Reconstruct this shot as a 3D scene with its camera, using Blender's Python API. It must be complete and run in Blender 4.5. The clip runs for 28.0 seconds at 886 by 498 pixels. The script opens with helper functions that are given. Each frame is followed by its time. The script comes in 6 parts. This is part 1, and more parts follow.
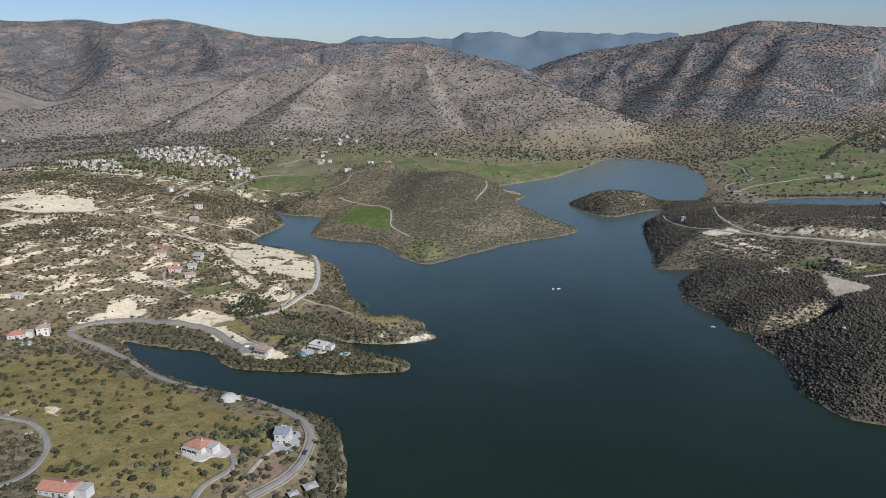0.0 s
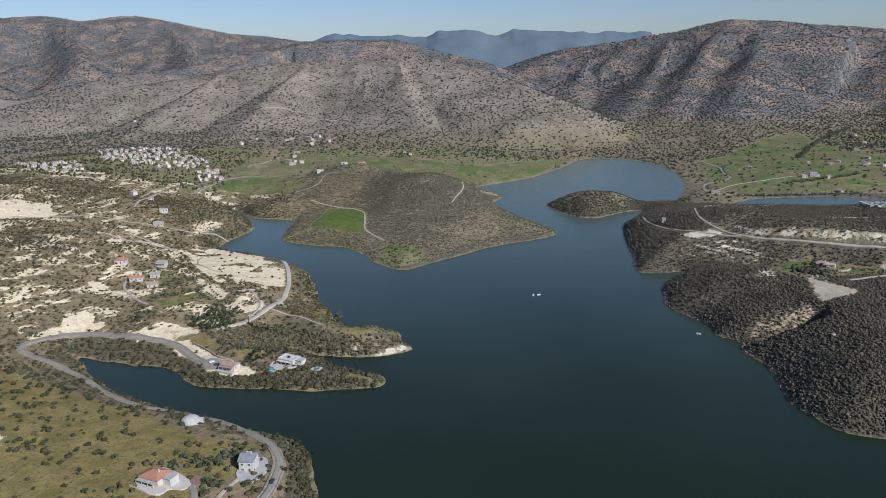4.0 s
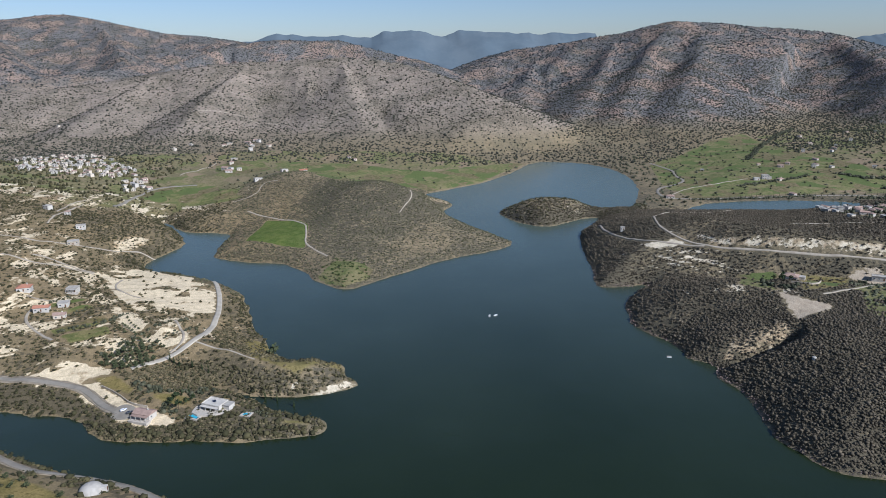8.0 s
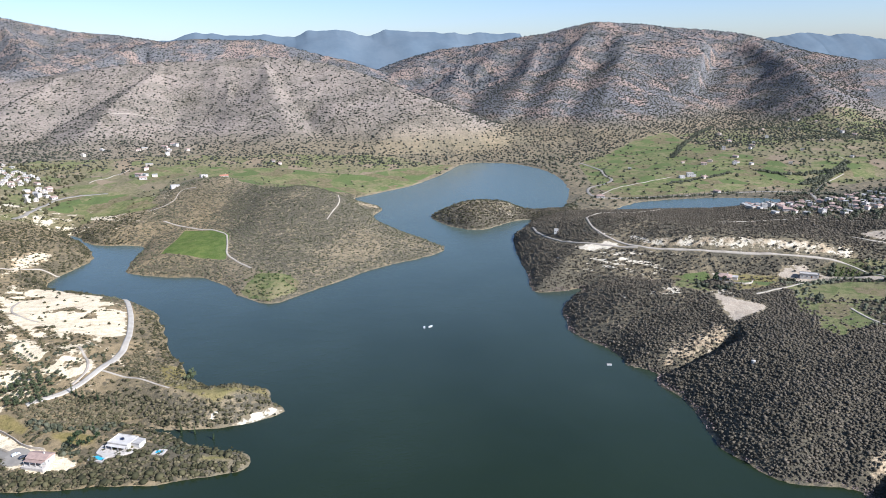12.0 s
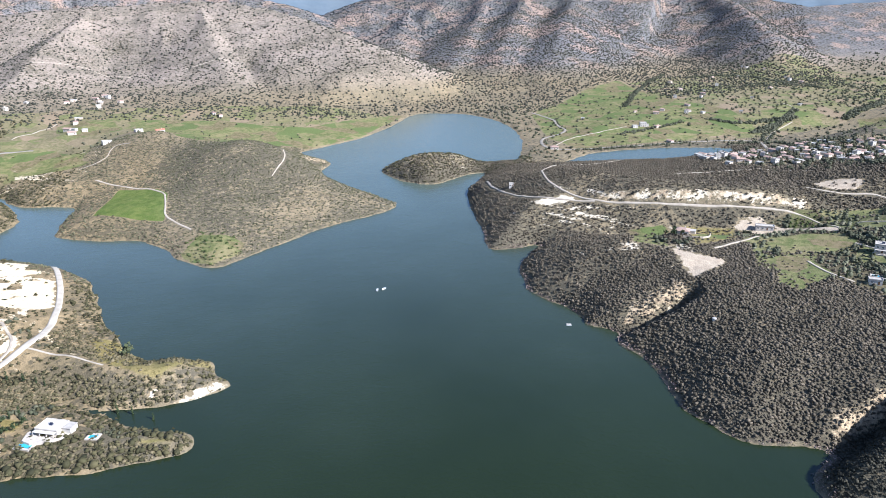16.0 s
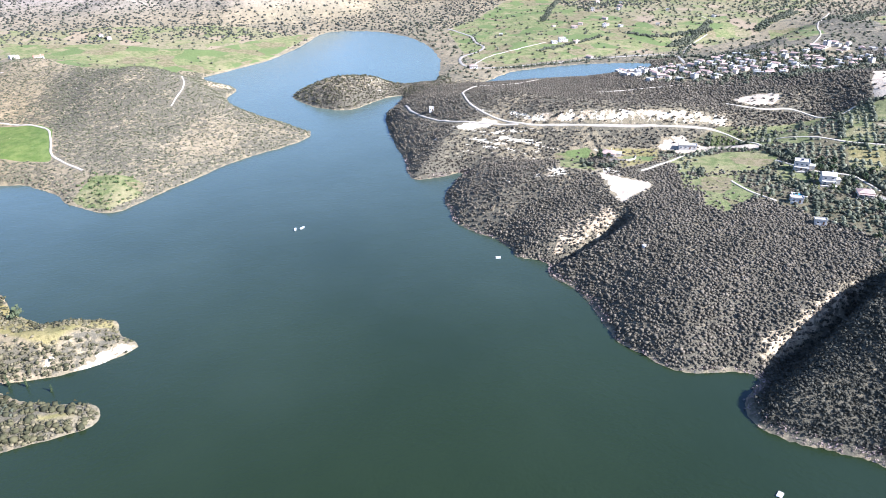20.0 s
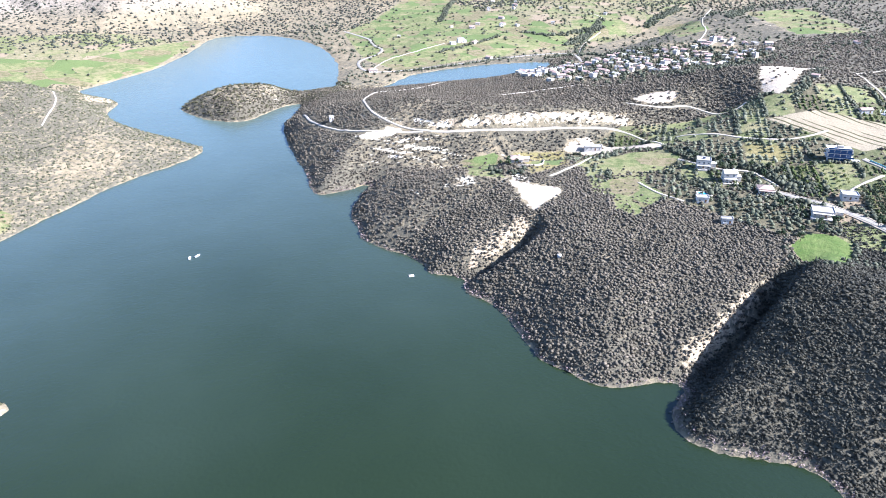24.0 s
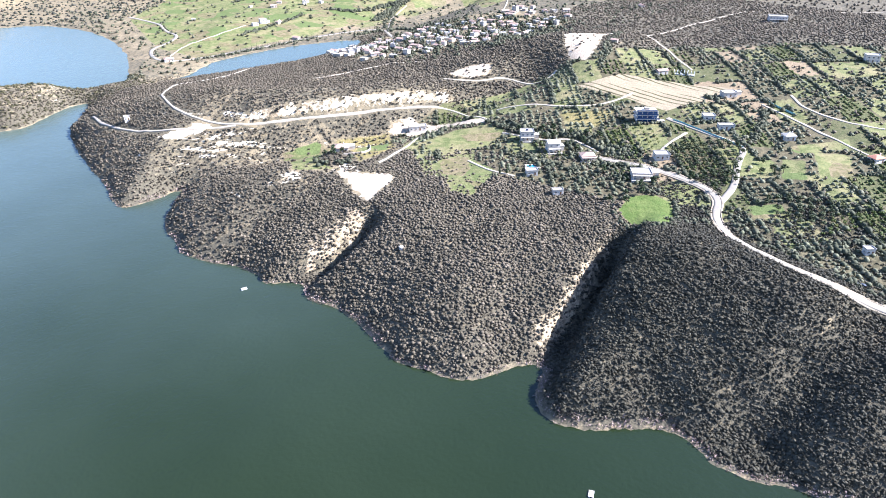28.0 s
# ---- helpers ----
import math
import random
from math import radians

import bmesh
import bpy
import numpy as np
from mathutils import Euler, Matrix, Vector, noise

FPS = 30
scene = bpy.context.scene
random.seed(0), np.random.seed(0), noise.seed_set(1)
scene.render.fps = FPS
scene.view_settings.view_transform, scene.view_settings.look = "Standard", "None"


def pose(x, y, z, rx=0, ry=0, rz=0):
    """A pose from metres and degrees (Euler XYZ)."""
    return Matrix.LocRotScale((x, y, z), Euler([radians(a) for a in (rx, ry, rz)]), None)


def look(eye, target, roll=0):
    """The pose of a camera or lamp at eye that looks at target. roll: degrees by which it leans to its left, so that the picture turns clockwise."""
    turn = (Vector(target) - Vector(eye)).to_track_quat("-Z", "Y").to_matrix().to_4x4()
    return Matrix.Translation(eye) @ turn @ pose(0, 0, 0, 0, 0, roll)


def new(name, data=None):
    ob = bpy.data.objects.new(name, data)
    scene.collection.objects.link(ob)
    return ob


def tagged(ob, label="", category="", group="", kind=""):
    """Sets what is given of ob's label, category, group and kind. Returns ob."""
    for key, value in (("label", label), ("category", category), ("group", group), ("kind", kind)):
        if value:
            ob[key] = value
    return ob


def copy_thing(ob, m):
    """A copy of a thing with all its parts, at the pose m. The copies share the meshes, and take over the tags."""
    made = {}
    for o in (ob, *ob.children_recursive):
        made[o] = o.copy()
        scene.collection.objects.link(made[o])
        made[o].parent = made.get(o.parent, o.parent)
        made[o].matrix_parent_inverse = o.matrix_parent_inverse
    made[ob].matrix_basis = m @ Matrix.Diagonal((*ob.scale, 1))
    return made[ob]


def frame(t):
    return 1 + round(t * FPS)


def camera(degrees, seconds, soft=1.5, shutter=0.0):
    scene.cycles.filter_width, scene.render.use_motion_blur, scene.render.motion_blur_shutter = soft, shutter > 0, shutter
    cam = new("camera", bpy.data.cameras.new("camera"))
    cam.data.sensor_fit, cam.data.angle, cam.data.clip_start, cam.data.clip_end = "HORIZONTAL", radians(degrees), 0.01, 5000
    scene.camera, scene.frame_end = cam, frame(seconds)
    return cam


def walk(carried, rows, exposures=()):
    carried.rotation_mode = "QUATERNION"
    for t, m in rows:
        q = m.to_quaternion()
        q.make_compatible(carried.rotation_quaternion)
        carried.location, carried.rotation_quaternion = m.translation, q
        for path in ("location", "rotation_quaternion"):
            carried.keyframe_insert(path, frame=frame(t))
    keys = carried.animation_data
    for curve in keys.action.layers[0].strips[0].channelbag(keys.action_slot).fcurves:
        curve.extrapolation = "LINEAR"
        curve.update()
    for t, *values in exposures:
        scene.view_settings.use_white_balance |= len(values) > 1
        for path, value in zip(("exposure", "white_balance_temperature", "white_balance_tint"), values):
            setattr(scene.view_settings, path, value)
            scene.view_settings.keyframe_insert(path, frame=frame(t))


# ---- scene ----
# camera: seconds, eye x y z, heading (clockwise from +y), tilt, lean
PATH = [
    (0, 0.00, 0.00, 222.00, 0.000, -15.449, 1.266),
    (1, -0.02, 7.22, 221.29, 0.297, -15.474, 1.262),
    (2, 0.50, 14.14, 221.15, 0.563, -15.509, 1.307),
    (3, -0.03, 20.77, 221.44, 1.466, -15.590, 1.308),
    (3.5, -0.21, 23.83, 221.63, 1.823, -15.619, 1.226),
    (5.5, 0.95, 36.54, 221.62, 2.955, -15.625, 1.334),
    (6, 0.88, 40.05, 221.75, 3.389, -15.651, 1.322),
    (6.9, 1.08, 46.03, 221.49, 4.035, -15.662, 1.365),
    (7, 1.19, 47.59, 221.45, 4.159, -15.662, 1.363),
    (7.1, 1.53, 51.30, 221.39, 4.387, -15.657, 1.338),
    (7.2, 1.87, 55.01, 221.34, 4.615, -15.652, 1.312),
    (7.3, 2.21, 58.72, 221.29, 4.843, -15.647, 1.287),
    (7.4, 2.55, 62.43, 221.23, 5.071, -15.642, 1.261),
    (7.5, 2.90, 66.14, 221.18, 5.299, -15.638, 1.236),
    (7.6, 3.24, 69.85, 221.13, 5.527, -15.633, 1.210),
    (7.7, 3.58, 73.56, 221.07, 5.755, -15.628, 1.185),
    (7.8, 3.92, 77.27, 221.02, 5.983, -15.623, 1.159),
    (7.9, 4.27, 80.98, 220.96, 6.211, -15.618, 1.134),
    (8, 4.61, 84.69, 220.91, 6.439, -15.614, 1.108),
    (8.1, 4.80, 86.32, 220.89, 6.643, -15.616, 1.101),
    (9, 5.80, 92.96, 220.84, 8.100, -15.657, 1.100),
    (10, 6.68, 99.78, 220.85, 9.551, -15.680, 1.094),
    (11, 8.12, 106.23, 220.70, 10.901, -15.701, 1.071),
    (12, 9.15, 113.04, 220.83, 12.341, -15.734, 1.067),
    (12.5, 9.45, 116.03, 220.68, 13.016, -15.698, 0.988),
    (14.5, 12.46, 128.85, 220.01, 15.301, -16.906, 0.946),
    (15, 13.10, 131.82, 220.41, 15.685, -17.936, 0.917),
    (16, 14.30, 138.60, 219.97, 16.464, -19.921, 0.892),
    (17, 15.44, 145.43, 219.45, 17.283, -21.903, 0.776),
    (18, 17.75, 152.35, 219.29, 19.743, -23.921, 0.762),
    (19, 20.39, 159.27, 218.98, 22.047, -25.704, 0.823),
    (20, 22.29, 165.87, 219.59, 23.441, -26.652, 0.736),
    (20.5, 23.19, 169.27, 219.76, 23.693, -26.675, 0.623),
    (22.5, 28.64, 180.88, 219.87, 26.324, -26.671, 0.601),
    (23, 30.08, 184.03, 220.38, 27.188, -26.732, 0.568),
    (24, 34.01, 189.64, 220.95, 31.775, -26.835, 0.500),
    (25, 36.00, 195.47, 221.17, 36.394, -26.858, 0.452),
    (26, 39.01, 201.31, 221.13, 41.230, -26.896, 0.423),
    (27, 43.00, 207.22, 220.79, 45.010, -27.120, 0.369),
    (28, 47.54, 213.44, 220.50, 47.526, -28.885, 0.273),
]
# the picture brightens on the way: seconds, stops, kelvin, tint
EXPOSURES = [(0, -0.08, 5110, 17), (7, -0.08, 5090, 17), (8.5, 0.14, 5080, 17), (12, 0.72, 5090, 19), (15, 0.96, 5120, 19), (17, 1.24, 5070, 20), (20, 1.74, 4930, 22), (23, 1.90, 4880, 22), (28, 1.97, 5100, 23)]
cam = camera(65.57, 28.0, 0.8)
walk(cam, [(t, pose(x, y, z, 90 + tilt, 0, -head) @ pose(0, 0, 0, 0, 0, -lean)) for t, x, y, z, head, tilt, lean in PATH], EXPOSURES)


# ---- sky and sun ----
SUN_BEARING, SUN_HEIGHT = 136.0, 35.0
world = bpy.data.worlds.new("sky")
scene.world = world
world.use_nodes = True
_sky = world.node_tree.nodes.new("ShaderNodeTexSky")
_sky.sky_type, _sky.sun_disc = "NISHITA", False
_sky.sun_elevation, _sky.sun_rotation = radians(SUN_HEIGHT), radians(SUN_BEARING)
_sky.altitude, _sky.air_density, _sky.dust_density, _sky.ozone_density = 100, 1.0, 0.5, 1.5
world.node_tree.links.new(_sky.outputs["Color"], world.node_tree.nodes["Background"].inputs["Color"])
world.node_tree.nodes["Background"].inputs["Strength"].default_value = 0.078
sun = new("sun", bpy.data.lights.new("sun", "SUN"))
sun.data.energy, sun.data.angle, sun.data.color = 5.8, radians(0.53), (1.0, 0.925, 0.765)
_b, _h = radians(SUN_BEARING), radians(SUN_HEIGHT)
sun.matrix_world = look((900 * math.sin(_b) * math.cos(_h), 900 * math.cos(_b) * math.cos(_h), 900 * math.sin(_h)), (0, 0, 0))


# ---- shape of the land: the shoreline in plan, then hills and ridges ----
PLAN = 1.2  # metres to a unit of the plan


# outlines and crests in plan units, placed to fit the camera's view
def plan_points(text):
    return [tuple(float(v) for v in p.split(",")) for p in text.split()]


def chain(text):
    """Points of the plan, in metres."""
    return [tuple(PLAN * v for v in p) for p in plan_points(text)]


WEST_SHORE = plan_points("-130,-700 -90,-300 -60,-80 -86,40 -72,130 -52,200 -46,245 -48,274 -52,301 -58,321 -68,333 -91,346 -116,357 -141,369 "
                   "-169,384 -194,404 -214,427 -231,449")
VILLA_POINT = plan_points("-219,448 -200,438 -175,431 -157,425 -145,409 -139,402 -120,396 -95,394 -80,390 -59,387 -38,387 -26,391 "
                    "-22,395 -27,403 -40,408 -52,417 -66,428 -80,439 -90,446 -94,450")
CHALK_POINT = plan_points("-91,452 -82,450 -71,441 -54,433 -38,432 -23,434 -7,440 -11,446 -16,461 -18,468 -31,474 -42,473 -56,486 -63,496 "
                    "-70,519 -75,526 -83,547 -90,576 -99,611 -110,628 -120,644 -138,663 -163,676 -197,695 -209,718")
WEST_CREEK = plan_points("-199,753 -186,790 -196,817 -211,854 -231,883 -246,921 -237,909 -202,853 -186,845 -156,835 -143,824 -146,778 -145,743")
MIDDLE_HILL = plan_points("-145,737 -132,726 -108,712 -81,706 -64,692 -50,666 -44,647 -33,633 -17,615 -2,625 22,645 49,669 77,690 112,705 "
                    "137,717 150,734 142,753 132,780 117,804 104,825 98,855 96,896 106,918 114,930 107,957 94,983 81,1010")
LAKE_HEAD = plan_points("103,1026 130,1047 167,1071 200,1108 236,1154 267,1207 293,1253 322,1266 358,1250 392,1228 406,1179 413,1147 411,1091 "
                  "399,1028 380,966 353,912")
ISLET = plan_points("333,869 312,864 288,864 276,890 263,905 239,921 205,927 173,892 165,871 170,836 183,811 200,795 220,802 243,823 268,830 277,826")
EAST_SHORE = plan_points("258,796 233,763 224,744 215,705 207,663 201,629 189,589 202,586 213,584 228,587 232,581 224,573 201,556 193,527 "
                   "188,506 191,490 199,478 200,460 199,444 206,438 211,429 205,422 208,402 211,387 204,370 200,353 203,337 210,321 "
                   "224,314 233,311 239,305 236,299")
SOUTH_EAST_SHORE = plan_points("232,299 224,295 218,290 214,284 214,276 225,263 235,252 238,242 236,233 233,227 236,220 237,212 243,203 244,196 "
                         "243,192 262,160 270,90 240,0 150,-200 120,-700")
POND = plan_points("317,819 332,821 362,811 400,802 439,791 490,790 543,803 571,808 600,822 612,838 602,850 578,861 545,871 505,878 465,880 428,876 405,861 390,848 361,843 338,844")
LAKE = WEST_SHORE + VILLA_POINT + CHALK_POINT + WEST_CREEK + MIDDLE_HILL + LAKE_HEAD + ISLET + EAST_SHORE + SOUTH_EAST_SHORE


def rounded(points, times=2, closed=True):
    """A polyline with its corners cut."""
    p = np.array(points, float)
    for _ in range(times):
        q = np.roll(p, -1, 0) if closed else p[1:]
        a = p if closed else p[:-1]
        cut = np.stack([0.75 * a + 0.25 * q, 0.25 * a + 0.75 * q], 1).reshape(-1, 2)
        p = cut if closed else np.vstack([p[:1], cut, p[-1:]])
    return p


def lattice(i, j, seed):
    h = (i.astype(np.int64) * 374761393 + j.astype(np.int64) * 668265263 + seed * 1274126177) & 0xFFFFFFFF
    h = ((h ^ (h >> 13)) * 1103515245) & 0xFFFFFFFF
    return ((h ^ (h >> 16)) & 0xFFFF) / 65535.0


def grain(x, y, size, seed=0):
    """Smooth noise between -1 and 1 with bumps of that size."""
    u, v = np.asarray(x, float) / size, np.asarray(y, float) / size
    i, j = np.floor(u), np.floor(v)
    a, b = u - i, v - j
    a, b = a * a * (3 - 2 * a), b * b * (3 - 2 * b)
    n = (lattice(i, j, seed) * (1 - a) + lattice(i + 1, j, seed) * a) * (1 - b)
    n = n + (lattice(i, j + 1, seed) * (1 - a) + lattice(i + 1, j + 1, seed) * a) * b
    return 2 * n - 1


def rough(x, y, size, seed=0, octaves=4):
    return sum(grain(x, y, size / 2 ** k, seed + k) / 2 ** k for k in range(octaves)) / 1.6


def furrowed(x, y, size, seed=0, octaves=4):
    """Noise with sharp crests between 0 and 1, for eroded slopes."""
    return sum((1 - np.abs(grain(x, y, size / 2 ** k, seed + k))) / 2 ** k for k in range(octaves)) / sum(0.5 ** k for k in range(octaves))


def step(v, a, b):
    t = np.clip((np.asarray(v, float) - a) / (b - a), 0, 1)
    return t * t * (3 - 2 * t)


def off_line(x, y, line, closed=False):
    """Distance to a polyline, and how far along it (0 to 1) the nearest point lies."""
    p = np.array(line, float)
    q = np.roll(p, -1, 0) if closed else p[1:]
    p = p if closed else p[:-1]
    best, along = np.full(np.shape(x), 1e9), np.zeros(np.shape(x))
    for n, (a, b) in enumerate(zip(p, q)):
        ab = b - a
        t = np.clip(((x - a[0]) * ab[0] + (y - a[1]) * ab[1]) / max(ab @ ab, 1e-9), 0, 1)
        d = np.hypot(x - a[0] - t * ab[0], y - a[1] - t * ab[1])
        near = d < best
        best, along = np.where(near, d, best), np.where(near, (n + t) / len(p), along)
    return best, along


def inside(x, y, ring):
    p = np.array(ring, float)
    odd = np.zeros(np.shape(x), bool)
    for a, b in zip(p, np.roll(p, -1, 0)):
        if a[1] != b[1]:
            odd ^= ((a[1] > y) != (b[1] > y)) & (x < (b[0] - a[0]) * (y - a[1]) / (b[1] - a[1]) + a[0])
    return odd


def into(x, y, ring):
    """Signed distance to a closed outline, positive inside."""
    d, _ = off_line(x, y, ring, True)
    return np.where(inside(x, y, ring), d, -d)


# distance to the water over the middle of the plan, on a coarse grid
SX, SY = np.arange(-700.0, 1101.0, 5.0), np.arange(-100.0, 1501.0, 5.0)
_gx, _gy = np.meshgrid(SX, SY)
_lake, _pond = rounded(LAKE, 1), rounded(POND, 1)
SHORE = -np.maximum(into(_gx, _gy, _lake), into(_gx, _gy, _pond))


def shore_plan(x, y):
    u, v = np.clip((x - SX[0]) / 5, 0, len(SX) - 1.001), np.clip((y - SY[0]) / 5, 0, len(SY) - 1.001)
    i, j = u.astype(int), v.astype(int)
    a, b = u - i, v - j
    d = (SHORE[j, i] * (1 - a) + SHORE[j, i + 1] * a) * (1 - b) + (SHORE[j + 1, i] * (1 - a) + SHORE[j + 1, i + 1] * a) * b
    out = np.hypot(np.maximum(np.maximum(SX[0] - x, x - SX[-1]), 0), np.maximum(np.maximum(SY[0] - y, y - SY[-1]), 0))
    d = d + out
    return d + 1.1 + 2.6 * rough(x, y, 13, 70, 3)


# round hills: x, y, height, half width along and across, bearing of the long axis
HILLS = [(-370, 660, 10, 170, 110, 20), (-330, 545, 14, 60, 50, 0), (-75, 410, -2.4, 45, 13, -10), (-95, 475, 7, 60, 14, -55), (-30, 457, 7, 22, 14, 0),
         (-300, 290, 10, 120, 90, 0), (40, 862, 33, 62, 45, -35), (-75, 965, 22, 60, 50, -40), (220, 858, 12, 42, 28, 30),
         (243, 850, 5, 14, 9, 30), (196, 872, 4, 12, 9, 30), (-430, 1180, 5, 150, 120, 0), (-500, 850, 25, 160, 160, 0), (560, 500, 22, 70, 60, 30), (690, 330, 18, 130, 110, 0),
         (300, 670, 10, 60, 22, -50), (360, 575, 10, 70, 24, -38), (330, 848, 3, 20, 14, 0)]
# ravines: line, depth, half width
RAVINES = [(plan_points("236,299 258,304 277,306 298,310 326,317"), 14, 5.5), (plan_points("205,432 220,429 236,427 252,430 268,438"), 10, 6),
           (plan_points("290,560 360,520 430,505 500,500 560,530"), 14, 28), (plan_points("586,812 680,835 800,870 950,930"), 22, 60), (plan_points("215,225 260,222 300,205 350,190"), 12, 14)]
# cut faces and bluffs: line (high ground on its left), height, width of the face, how far the raised ground runs back
SCARPS = [(plan_points("432,524 414,533 382,547 347,566 329,578 303,598 291,608"), -6.0, 3.5, 45),
          (plan_points("-100,474 -80,462 -62,450 -40,447 -20,452"), 4.0, 4.0, 30),
          (plan_points("-128,500 -150,516 -170,536"), -5.0, 3.5, 40),
          (plan_points("-237,692 -228,722 -222,752"), -5.0, 4.0, 30)]
# ridges: line of x, y and crest height; width of the foot
RIDGES = [
    (plan_points("-900,1800,110 -678,1900,133 -494,1900,160 -387,1900,174 -266,1900,182 -114,1880,187 -39,1860,190 34,1830,183 104,1790,172 168,1720,152 226,1640,128 "
           "278,1560,104 324,1480,78 368,1410,46 392,1350,14"), 560),
    (plan_points("-960,2200,140 -717,2400,172 -608,2600,205 -459,2700,240 -288,2700,256 -161,2700,250 -65,2700,250 29,2650,224 110,2600,200 209,2550,176"), 700),
    (plan_points("-3400,2500,330 -2434,2900,334 -2161,3000,362 -1927,3200,392 -1808,3250,384 -1654,3300,396 -1578,3300,392 -1466,3300,368 -1322,3300,386 -1219,3300,388 "
           "-1119,3300,370 -968,3300,338 -816,3300,305 -662,3300,290 -534,3300,270 -354,3300,238"), 1400),
    (plan_points("377,3000,118 504,2850,180 595,2750,207 690,2700,217 781,2650,228 868,2600,245 930,2550,253 1008,2500,274 1083,2450,290 1174,2400,281 1269,2400,274 "
           "1350,2489,272 1513,2389,255 1590,2339,240 1607,2239,218 1621,2089,182 1686,1889,148 2100,1800,170 3000,1500,240"), 1050),
    (plan_points("690,2700,205 560,2350,128 460,2050,76 410,1800,36"), 520),
    (plan_points("1083,2450,285 900,2200,188 740,1900,116 600,1640,50"), 520),
    (plan_points("930,2550,245 760,2200,150 610,1880,88 480,1640,38"), 480),
    (plan_points("1174,2400,275 1010,2080,178 840,1800,110 700,1560,50"), 560),
    (plan_points("1590,2339,235 1450,1900,160 1280,1560,95 1120,1330,40"), 380),
    (plan_points("-459,2700,235 -600,2350,165 -700,2050,105"), 420),
    (plan_points("-1578,3300,385 -1300,2850,280 -1100,2450,190"), 480),
    (plan_points("-1119,3300,362 -900,2900,265 -760,2500,178"), 460),
    (plan_points("-662,3300,282 -560,2950,225"), 420),
    (plan_points("-39,1860,186 -20,1650,120 10,1480,58"), 400),
    (plan_points("-266,1900,178 -330,1680,112 -360,1500,56"), 400),
    (plan_points("168,1720,148 150,1560,88 170,1440,38"), 380),
    (plan_points("-494,1900,156 -560,1680,92 -590,1500,46"), 400),
    (plan_points("-1500,2500,180 -1250,1950,130 -950,1600,70"), 500),
    (plan_points("-2600,1900,230 -1900,1500,150 -1300,1150,80"), 650),
    (plan_points("3500,900,240 2400,700,170 1600,600,90 1250,560,45"), 700),
    (plan_points("3500,-600,260 2200,-500,180 1200,-300,90"), 900),
    (plan_points("-3500,200,240 -2200,100,170 -1100,100,80"), 900),
    (plan_points("-1500,-2500,160 0,-2800,150 1500,-2500,170"), 1200),
]


def beyond(x, y, line):
    """Signed distance to a line, positive on its left, and a fade towards its ends."""
    far, along = off_line(x, y, line)
    n = np.minimum((along * (len(line) - 1)).astype(int), len(line) - 2)
    p = np.array(line, float)
    a, b = p[:-1][n], p[1:][n]
    left = (b[..., 0] - a[..., 0]) * (y - a[..., 1]) - (b[..., 1] - a[..., 1]) * (x - a[..., 0])
    return np.where(left > 0, far, -far), step(along, 0.0, 0.12) * step(along, 1.0, 0.88)


